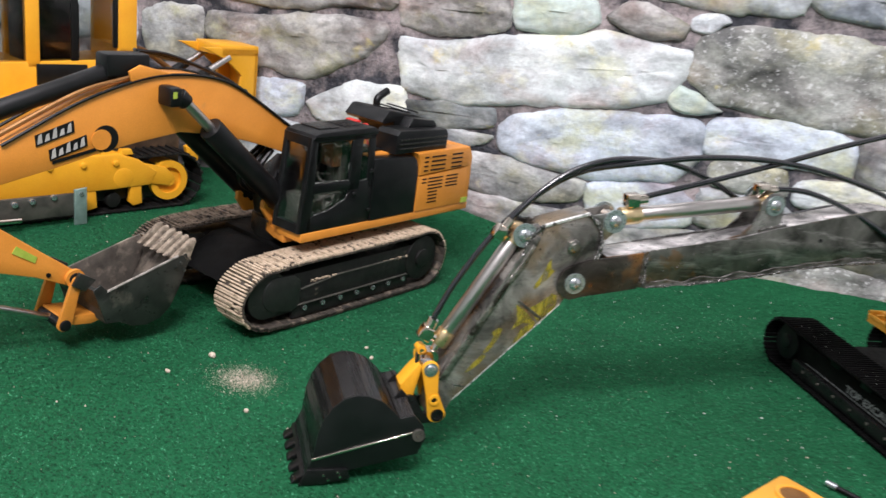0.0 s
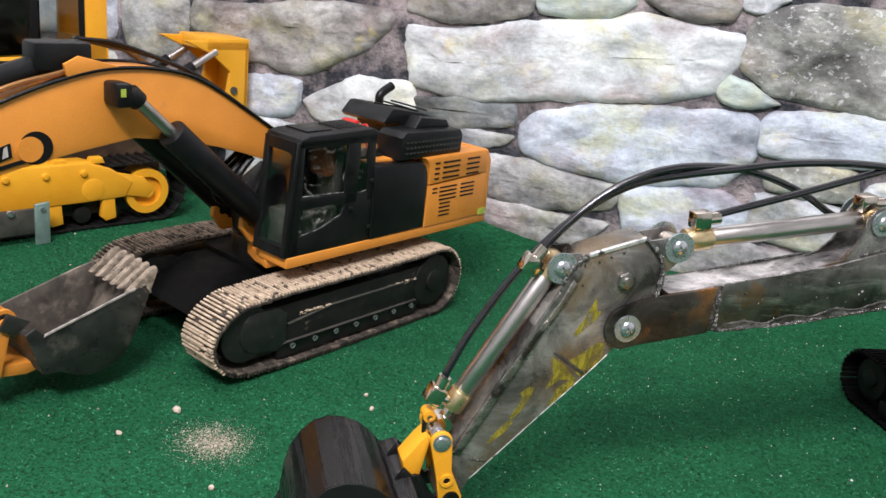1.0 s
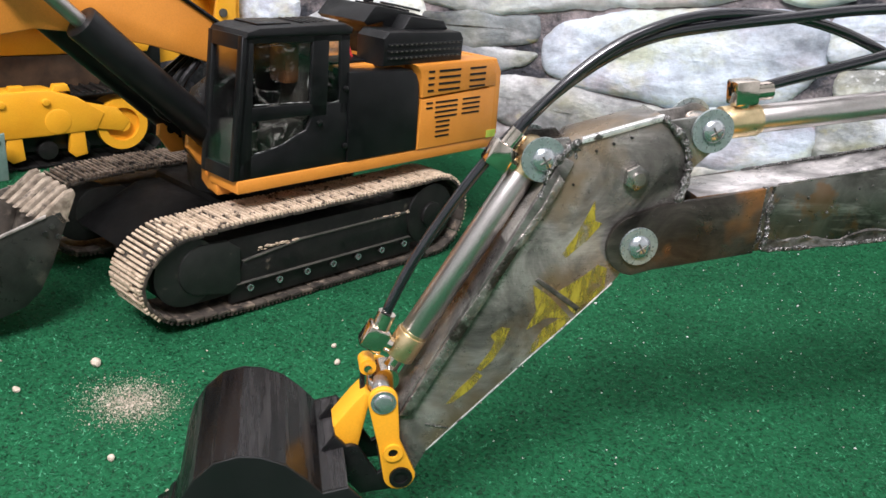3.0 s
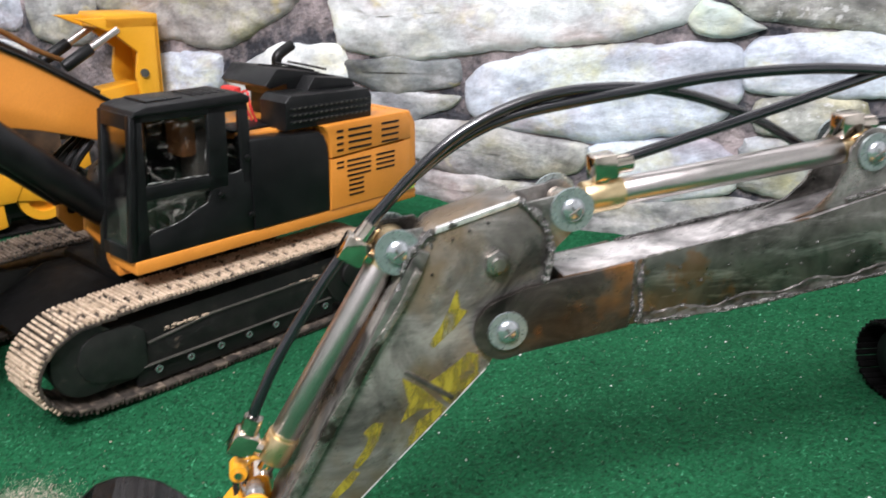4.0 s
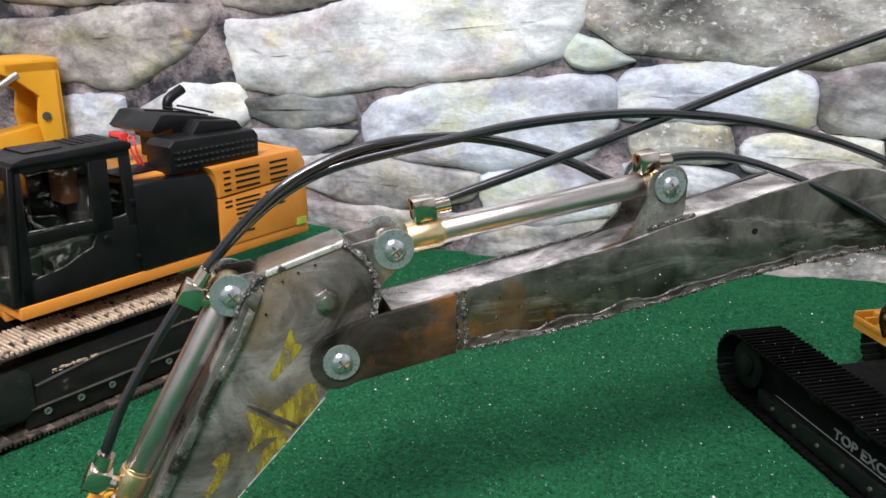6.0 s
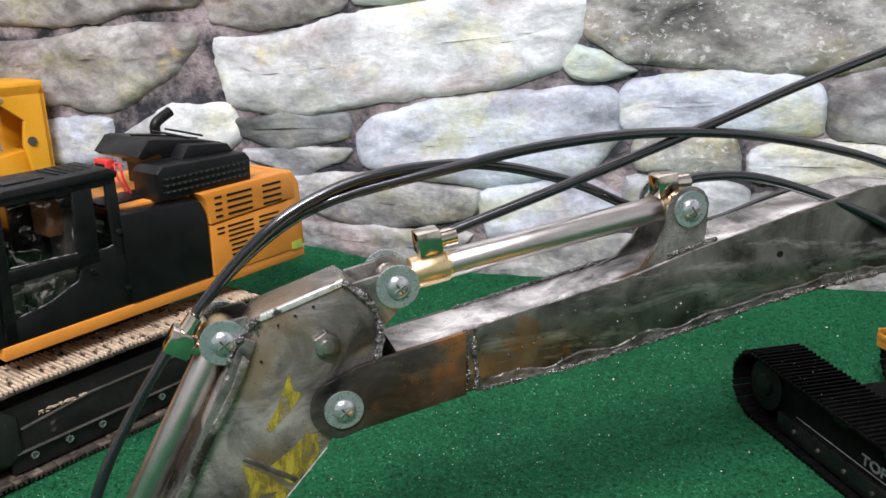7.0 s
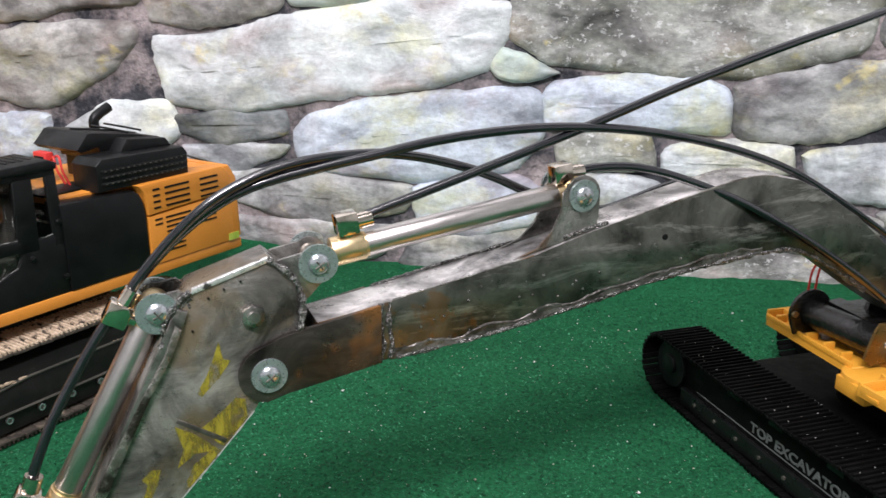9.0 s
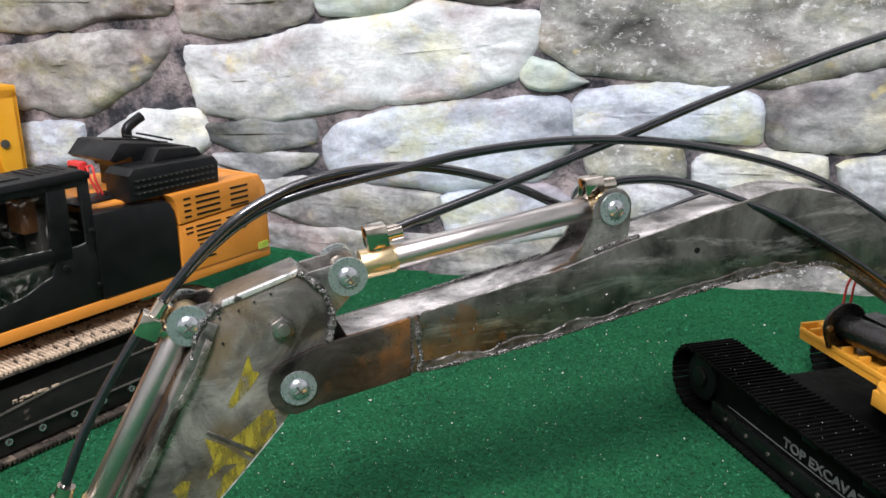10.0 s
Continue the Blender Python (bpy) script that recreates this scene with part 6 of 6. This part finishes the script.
for k, mat in ((0, BLACK), (1, BLACK), (2, GREY_PLATE)):
    og("boom_hose", make(bm_tube, spline([(-0.1450, 0.0850 + k * 0.004, 0.2800), (-0.1150, 0.0850 + k * 0.004, 0.2770 - k * 0.002), (-0.0800, 0.0850 + k * 0.004, 0.2660), (-0.0350, 0.0850 + k * 0.004, 0.2480), (0.0300, 0.085 + k * 0.004, 0.2080)], 6), 0.0018, 6), mat, ob_boom)

stick_og = [(-0.4300, 0.1950), (-0.3800, 0.1900), (-0.2856, 0.1300), (-0.2280, 0.0850), (-0.2080, 0.0700), (-0.2060, 0.0600), (-0.2097, 0.0570), (-0.2550, 0.0785), (-0.2868, 0.0890), (-0.4000, 0.1220), (-0.4200, 0.1400)]
ob_stick = og("stick", make(bm_prism, stick_og, 0.0680, 0.0980, 0.0012), ORANGE, label="orange stick with green sticker")
og("sticker", make(bm_prism, [(-0.2760, 0.1060), (-0.2560, 0.0930), (-0.2540, 0.0985), (-0.2720, 0.1120)], 0.0672, 0.0682), DECAL_GREEN, ob_stick, "yellow-green sticker")
og("stick_hole", make(bm_rod, (-0.2440, 0.0668, 0.0790), (-0.2440, 0.0690, 0.0790), 0.0022, 12), BLACK, ob_stick)
og("stick_pin", make(bm_rod, (-0.2200, 0.0620, 0.0715), (-0.2200, 0.104, 0.0715), 0.0062, 18, bevel=0.001), BLACK, ob_stick)
og("collar", make(bm_ring, (-0.2200, 0.0640, 0.0715), (-0.2200, 0.0680, 0.0715), 0.0092, 0.0060, 20), ORANGE, ob_stick)
for w in (0.0600, 0.1020):
    og("side_link", make(bm_prism, round_end(-0.2205, 0.0700, 0.0050, 0, 180, 6) + round_end(-0.2330, 0.0290, 0.0070, 180, 360, 8), w, w + 0.0040, 0.0006), ORANGE, ob_stick)
og("tipping_link", make(bm_prism, [(-0.2330, 0.0360), (-0.2360, 0.0270), (-0.2050, 0.0220), (-0.1960, 0.0240), (-0.1970, 0.0310)], 0.0640, 0.1020, 0.0010), ORANGE, ob_stick)
og("link_pin", make(bm_rod, (-0.2330, 0.0580, 0.0285), (-0.2330, 0.1060, 0.0285), 0.0056, 16, bevel=0.001), BLACK, ob_stick)
og("bucket_rod", make(bm_rod, (-0.3300, 0.0830, 0.0700), (-0.2330, 0.0830, 0.0290), 0.0032, 14), CHROME, ob_stick, "bright piston rod")

side_og = [(-0.1977, 0.0600), (-0.1314, 0.0790), (-0.1120, 0.0830), (-0.1080, 0.0760), (-0.1200, 0.0460), (-0.1300, 0.0280), (-0.1410, 0.0190), (-0.1570, 0.0150), (-0.1720, 0.0180), (-0.1860, 0.0255), (-0.2000, 0.0270), (-0.2060, 0.0450), (-0.2130, 0.0640), (-0.2050, 0.0680)]
ob_bucket = og("bucket", make(bm_prism, side_og, 0.0460, 0.0485, 0.0006), BUCKET_DUST, label="worn grey bucket caked with pale dust")
og("side_wall", make(bm_prism, side_og, 0.1215, 0.1240, 0.0006), BUCKET_INNER, ob_bucket)
bm = bmesh.new()
shell = side_og[3:12]
rows = [[bm.verts.new((s, w, h)) for s, h in shell] for w in (0.0470, 0.1230)]
for i in range(len(shell) - 1):
    bm.faces.new((rows[0][i], rows[0][i + 1], rows[1][i + 1], rows[1][i]))
bmesh.ops.solidify(bm, geom=bm.faces[:], thickness=0.0022)
og("shell", bm, BUCKET_INNER, ob_bucket)
og("back_plate", make(bm_prism, [(-0.2130, 0.0640), (-0.2060, 0.0440), (-0.1990, 0.0300), (-0.1960, 0.0310), (-0.2020, 0.0450), (-0.2080, 0.0640)], 0.0480, 0.1220, 0.0005), BUCKET_DUST, ob_bucket)
og("rim", make(bm_prism, [(-0.1990, 0.0592), (-0.1980, 0.0615), (-0.1220, 0.0830), (-0.1220, 0.0808)], 0.0450, 0.0470, 0.0004), EDGE_DUST, ob_bucket, "scuffed brown rim")
og("lip", make(bm_prism, [(-0.1180, 0.0830), (-0.1080, 0.0800), (-0.1060, 0.0750), (-0.1110, 0.0740)], 0.0460, 0.1240, 0.0006), TOOTH_DUST, ob_bucket)
for k in range(6):
    w = 0.0465 + k * 0.0116
    og("tooth", make(bm_prism, [(-0.1290, 0.0790), (-0.1180, 0.0750), (-0.1070, 0.0760), (-0.1000, 0.0935), (-0.1012, 0.0970), (-0.1062, 0.0962), (-0.1180, 0.0872)], w, w + 0.0062, 0.0014), TOOTH_DUST, ob_bucket, "dust-caked tooth")
for s, h in ((-0.1190, 0.0740), (-0.1150, 0.0660), (-0.1240, 0.0700)):
    og("bolt", make(bm_rod, (s, 0.0440, h), (s, 0.0470, h), 0.0018, 8), BUCKET_DUST, ob_bucket)
og("hinge", make(bm_prism, [(-0.2150, 0.0600), (-0.2270, 0.0680), (-0.2200, 0.0800), (-0.2040, 0.0700)], 0.0560, 0.0600, 0.0008), BUCKET_DUST, ob_bucket)
og("hinge", make(bm_prism, [(-0.2150, 0.0600), (-0.2270, 0.0680), (-0.2200, 0.0800), (-0.2040, 0.0700)], 0.1060, 0.1100, 0.0008), BUCKET_DUST, ob_bucket)


# ---- the yellow bulldozer behind ----
DF = pose(-0.719, 1.035, 0, 0, 0, 66.0)
dozer = thing("bulldozer", (-0.78, 0.95, 0), "yellow model bulldozer with black tracks and rear ripper", "bulldozer")


def dz(name, bm, material, parent=None, label=""):
    return part(name, bm, material, parent or dozer, label, DF)


for w0 in (0.0, 0.150):
    shift = DF @ pose(-0.330, 0, 0)
    holder = track(dozer, shift, 0.415, 0.0860, 0.0480, w0, 0.0125, BLACK_DUSTY, BLACK_DUSTY, grouser=0.003)
    dz("track_beam", make(bm_prism, [(-0.300, 0.0360), (-0.055, 0.0380), (0.000, 0.0400), (0.010, 0.0600), (-0.020, 0.0800), (-0.050, 0.0900), (-0.300, 0.0880)], w0 - 0.003, w0 + 0.030, 0.003), YELLOW, holder, "yellow track beam")
    bm = bmesh.new()
    bm_ring(bm, (0.0320, w0 + 0.002, 0.0430), (0.0320, w0 + 0.034, 0.0430), 0.0300, 0.0200, 30)
    bm_rod(bm, (0.0320, w0 + 0.008, 0.0430), (0.0320, w0 + 0.034, 0.0430), 0.0210, 26)
    bm_rod(bm, (0.0320, w0 + 0.000, 0.0430), (0.0320, w0 + 0.012, 0.0430), 0.0080, 16)
    dz("idler", bm, YELLOW, holder, "yellow dished idler wheel")
    bm = bmesh.new()
    bm_prism(bm, [(-0.0500, 0.0500), (0.0300, 0.0360), (0.0400, 0.0480), (0.0250, 0.0640), (-0.0300, 0.0780), (-0.0500, 0.0780)], w0 - 0.001, w0 + 0.006, 0.0015)
    dz("yoke", bm, YELLOW, holder)
    dz("knob", make(bm_rod, (-0.0430, w0 - 0.004, 0.0540), (-0.0430, w0 + 0.01, 0.0540), 0.0150, 20, bevel=0.002), YELLOW, holder)
    for s in (-0.090, -0.022):
        dz("roller_bracket", make(bm_prism, [(s - 0.008, 0.0420), (s + 0.008, 0.0420), (s + 0.010, 0.0130), (s - 0.004, 0.0100), (s - 0.010, 0.0160)], w0 - 0.001, w0 + 0.008, 0.0015), YELLOW, holder)
    for k in range(8):
        dz("roller", make(bm_rod, (-0.270 + k * 0.036, w0 + 0.004, 0.0200), (-0.270 + k * 0.036, w0 + 0.036, 0.0200), 0.0110, 16, bevel=0.001), BLACK_DUSTY, holder)
plate = dz("blade_arm", make(bm_box, -0.3300, -0.1060, -0.0220, -0.0160, 0.0130, 0.0440, 0.0015), GREY_PLATE, label="dark steel push arm with bolts")
dz("bracket", make(bm_prism, [(-0.1230, 0.0000), (-0.1060, 0.0000), (-0.1060, 0.0520), (-0.1230, 0.0500)], -0.0260, -0.0215, 0.0008), TEAL, plate, "grey-green painted bracket")
for s, h in ((-0.2000, 0.0370), (-0.1780, 0.0390), (-0.1500, 0.0420)):
    dz("bolt", make(bm_rod, (s, -0.0260, h), (s, -0.0210, h), 0.0042, 12, bevel=0.0008), SCREW, plate)
dz("bracket_bolt", make(bm_rod, (-0.1145, -0.0280, 0.0440), (-0.1145, -0.0240, 0.0440), 0.0030, 10), SCREW, plate)
dz("push_rod", make(bm_rod, (-0.3200, -0.0300, 0.0200), (-0.1950, -0.0300, 0.0170), 0.0036, 12), NICKEL, plate)
bm = bmesh.new()
bm_prism(bm, [(-0.320, 0.1180), (0.090, 0.1180), (0.096, 0.1300), (0.020, 0.1500), (-0.060, 0.1720), (-0.320, 0.1500)], 0.056, 0.142, 0.004)
body = dz("body", bm, YELLOW, label="yellow body shell")
# dusty brown, darkened in its colour for the shade under the body
dz("chassis", make(bm_box, -0.320, 0.080, 0.058, 0.140, 0.040, 0.1185, 0.004), BROWN_SHADED_FRAME, body, "dusty brown chassis darkened by painted shade")
for k in range(6):
    dz("beam_pin", make(bm_rod, (-0.2850 + k * 0.046, -0.0065, 0.0770), (-0.2850 + k * 0.046, 0.001, 0.0770), 0.0042, 12, bevel=0.0010), YELLOW, body)
    dz("guard_lug", make(bm_prism, [(-0.2760 + k * 0.046, 0.0870), (-0.2560 + k * 0.046, 0.0870), (-0.2590 + k * 0.046, 0.0945), (-0.2730 + k * 0.046, 0.0945)], 0.000, 0.012, 0.001), YELLOW, body)
dz("fender", make(bm_prism, [(-0.3200, 0.1300), (-0.2000, 0.1350), (-0.0600, 0.1600), (0.0100, 0.1500), (0.0100, 0.1600), (-0.0600, 0.1760), (-0.3200, 0.1500)], 0.010, 0.060, 0.002), YELLOW, body)
cabin = dz("cab", make(bm_prism, [(-0.2600, 0.1500), (0.0100, 0.1600), (0.0060, 0.2320), (-0.0250, 0.2330), (-0.0250, 0.2140), (-0.2600, 0.2040)], 0.054, 0.140, 0.003), YELLOW, label="yellow cab with dark windows")
for s in (-0.2600, -0.1500, -0.0250):
    dz("cab_post", make(bm_box, s, s + 0.0300 - 0.012 * (s < -0.1), 0.054, 0.066, 0.2000, 0.3200, 0.002), YELLOW, cabin)
    dz("cab_post", make(bm_box, s, s + 0.0300 - 0.012 * (s < -0.1), 0.128, 0.140, 0.2000, 0.3200, 0.002), YELLOW, cabin)
dz("cab_roof", make(bm_box, -0.2700, 0.0150, 0.050, 0.144, 0.3200, 0.3320, 0.004), YELLOW, cabin)
dz("dark_panel", make(bm_box, -0.1380, -0.0690, 0.0515, 0.0545, 0.1780, 0.2060, 0.001), BLACK, cabin, "dark inset panel")
dz("seat", make(bm_box, -0.1500, -0.0700, 0.070, 0.120, 0.2000, 0.2900, 0.006), BLACK, cabin)
dz("cab_window", make(bm_box, -0.2420, -0.0250, 0.0565, 0.0580, 0.2100, 0.3190), GLASS, cabin, "smoky side window")
dz("cab_frame", make(bm_box, -0.0900, -0.0800, 0.0550, 0.0600, 0.2050, 0.3200, 0.001), BLACK, cabin)
dz("cab_frame", make(bm_box, -0.0300, -0.0240, 0.0530, 0.0600, 0.2300, 0.3200, 0.001), BLACK, cabin)
# ripper at the back
bm = bmesh.new()
bm_prism(bm, [(0.1160, 0.2340), (0.2190, 0.2340), (0.2200, 0.1100), (0.1950, 0.1050), (0.1850, 0.1600), (0.1900, 0.1900), (0.1780, 0.2000), (0.1600, 0.2150)], 0.060, 0.068, 0.0015)
ripper = dz("ripper_cheek", bm, YELLOW, label="yellow ripper frame")
bm = bmesh.new()
bm_prism(bm, [(0.1160, 0.2340), (0.2190, 0.2340), (0.2200, 0.1100), (0.1950, 0.1050), (0.1850, 0.1600), (0.1900, 0.1900), (0.1780, 0.2000), (0.1600, 0.2150)], 0.130, 0.138, 0.0015)
dz("ripper_cheek", bm, YELLOW, ripper)
dz("ripper_beam", make(bm_box, 0.1500, 0.2200, 0.060, 0.138, 0.2200, 0.2380, 0.002), YELLOW, ripper)
dz("ripper_plate", make(bm_box, 0.2120, 0.2200, 0.060, 0.138, 0.1100, 0.2300, 0.002), YELLOW, ripper)
dz("ripper_bolt", make(bm_rod, (0.1950, 0.0570, 0.1640), (0.1950, 0.061, 0.1640), 0.0055, 14), GREY_PLATE, ripper)
for w in (0.062, 0.132):
    a, b = Vector((0.0950, w, 0.1780)), Vector((0.1660, w, 0.2200))
    cyl = dz("ripper_cylinder", make(bm_rod, a, a.lerp(b, 0.5), 0.0075, 18, bevel=0.001), BLACK, ripper)
    dz("piston_rod", make(bm_rod, a.lerp(b, 0.45), b, 0.0048, 16), CHROME, ripper, "bright piston rod")
dz("ripper_arm", make(bm_prism, [(0.0500, 0.0900), (0.0500, 0.1300), (0.1950, 0.1500), (0.2000, 0.1100)], 0.080, 0.118, 0.003), YELLOW, ripper)
dz("hitch", make(bm_box, 0.0600, 0.1100, 0.064, 0.134, 0.0900, 0.1500, 0.003), BLACK, ripper)
dz("shank", make(bm_prism, [(0.0860, 0.0800), (0.1080, 0.0900), (0.1100, 0.0580), (0.0950, 0.0500)], 0.050, 0.060, 0.002), YELLOW, ripper)
for k, mat in ((0, BROWN_AND_SHADE), (1, GREY_PLATE), (2, BROWN_AND_SHADE)):
    dz("rear_hose", make(bm_tube, spline([(-0.010, 0.080 + k * 0.008, 0.2300), (0.030, 0.080 + k * 0.008, 0.2250), (0.070, 0.080 + k * 0.006, 0.2000), (0.110, 0.080 + k * 0.006, 0.1800)], 6), 0.0030, 8), mat)

# ---- loose things ----
# a small rod with a pale end beside the cover
rod = thing("loose_rod", (0.228, 0.763, 0), "short dark rod with a pale end on the carpet", "rod")
part("shaft", make(bm_rod, (0.216, 0.769, 0.004), (0.252, 0.750, 0.004), 0.0024, 12), BLACK, rod)
part("tip", make(bm_rod, (0.212, 0.771, 0.004), (0.220, 0.767, 0.004), 0.0030, 12), SCREW, rod, "pale metal tip")
# a yellow cover lying on the carpet
bm = bmesh.new()
COVER = pose(0.189, 0.6207, 0, 0, 0, -30)
cover = thing("plastic_cover", (0.189, 0.6207, 0), "yellow moulded plastic cover lying on the carpet", "plastic cover")
part("shell", make(bm_box, -0.060, 0.060, -0.050, 0.050, 0.0, 0.042, 0.004), GOLD, cover, m=COVER)
part("rim", make(bm_ring, (-0.036, 0.026, 0.0405), (-0.036, 0.026, 0.0435), 0.0150, 0.0120, 28), GOLD, cover, m=COVER)
# flat brown disc: the recess's shade is drawn in colour
part("hollow", make(bm_rod, (-0.036, 0.026, 0.0400), (-0.036, 0.026, 0.0424), 0.0120, 28), BROWN_AND_SHADE, cover, "brown disc painting the shade of a round hollow", COVER)


WHITE_CRUMB = surface("white_crumbs", (0.66, 0.66, 0.62), (0.86, 0.86, 0.82), 300, (0.8, 0.95), bump=0.4)


def crumbs(name, count, spread, size, material, label, category, seed, lift=0.0):
    """Many small irregular crumbs on the carpet as one object."""
    rnd = random.Random(seed)
    verts, faces = [], []
    for _ in range(count):
        x, y = spread(rnd)
        r = size(rnd)
        z = floor_height(x, y) + r * 0.35 + 0.0006 + lift
        base = len(verts)
        a = rnd.uniform(0, math.tau)
        for dx, dy, dz_ in ((1, 0, 0), (-0.4, 0.9, 0), (-0.6, -0.8, 0), (0.1, 0, 1.0), (0, 0.1, -0.7)):
            k = r * rnd.uniform(0.6, 1.2)
            verts.append((x + k * (dx * math.cos(a) - dy * math.sin(a)), y + k * (dx * math.sin(a) + dy * math.cos(a)), z + k * dz_))
        faces += [(base + i, base + j, base + k) for i, j, k in ((0, 1, 3), (1, 2, 3), (2, 0, 3), (1, 0, 4), (2, 1, 4), (0, 2, 4))]
    mesh = bpy.data.meshes.new(name)
    mesh.from_pydata(verts, [], faces)
    mesh.materials.append(material)
    tagged(new(name, mesh), label, category, kind="stuff")


crumbs("sand_spill", 5200, lambda r: (r.gauss(-0.318, 0.0145), r.gauss(0.660, 0.0130)), lambda r: r.uniform(0.00018, 0.00040) + (0.0006 if r.random() < 0.02 else 0), SAND, "spilt pale sand on the carpet", "sand", 1)
crumbs("crumbs", 850, lambda r: (r.uniform(-0.75, 0.55), r.uniform(0.45, 1.22)), lambda r: min(0.0018, 0.0003 + r.expovariate(3600)), SAND, "scattered pale crumbs on the carpet", "crumbs", 2)
crumbs("crumbs", 480, lambda r: (r.uniform(-0.20, 0.50), r.uniform(0.72, 1.24)), lambda r: min(0.0019, 0.00030 + r.expovariate(3300)), WHITE_CRUMB, "white dust crumbs on the carpet", "crumbs", 6)


def on_track(r):
    s, w = r.uniform(0.030, 0.320), r.uniform(0.002, 0.046)
    return 0.157 + 0.5 * s + 0.866 * w, 1.059 - 0.866 * s + 0.5 * w


crumbs("crumbs", 60, on_track, lambda r: r.uniform(0.0002, 0.00055), WHITE_CRUMB, "white dust specks on the black track", "crumbs", 9, 0.0585)
for x, y, r in ((-0.370, 0.683, 0.0032), (-0.386, 0.634, 0.0022), (-0.235, 0.770, 0.0020), (-0.250, 0.790, 0.0018), (-0.285, 0.610, 0.0020)):
    bm = bmesh.new()
    bmesh.ops.create_icosphere(bm, subdivisions=2, radius=r)
    for v in bm.verts:
        v.co = v.co * (1 + 0.5 * noise.noise(v.co * 380 + Vector((x * 90, y * 90, 0)))) + Vector((x, y, r * 0.8))
    solid("pebble", bm, SAND, "small pale pebble on the carpet", "pebble", group="pebbles on the carpet")


def pile(count, x0, x1, y0, y1):
    """The carpet's short fibres over the part that is walked past, as one object."""
    rng = np.random.default_rng(11)
    x, y = rng.uniform(x0, x1, count), rng.uniform(y0, y1, count)
    k = np.clip((y - 1.13) / (WALL_Y - 1.13), 0, 1)
    z = np.interp(x, (-0.85, -0.45, -0.36, -0.27, -0.20, -0.12, 0.10, 0.25, 0.6), (0.004, 0.030, 0.040, 0.031, 0.016, 0.020, 0.030, 0.038, 0.042)) * k * k
    a, tall, wide = rng.uniform(0, math.tau, count), rng.uniform(0.0004, 0.0013, count), rng.uniform(0.0003, 0.0008, count)
    lean, b = rng.uniform(0.0014, 0.0034, count), rng.uniform(0, math.tau, count)
    v = np.empty((count, 3, 3))
    v[:, 0] = np.stack((x - np.cos(a) * wide, y - np.sin(a) * wide, z), 1)
    v[:, 1] = np.stack((x + np.cos(a) * wide, y + np.sin(a) * wide, z), 1)
    v[:, 2] = np.stack((x + np.cos(b) * lean, y + np.sin(b) * lean, z + tall), 1)
    mesh = bpy.data.meshes.new("carpet_pile")
    mesh.from_pydata(v.reshape(-1, 3), [], np.arange(count * 3).reshape(-1, 3))
    mesh.materials.append(FIBRE)
    tagged(new("carpet_pile", mesh), "short green carpet fibres", "carpet pile", kind="stuff")


pile(480000, -0.95, 0.60, 0.36, 1.285)
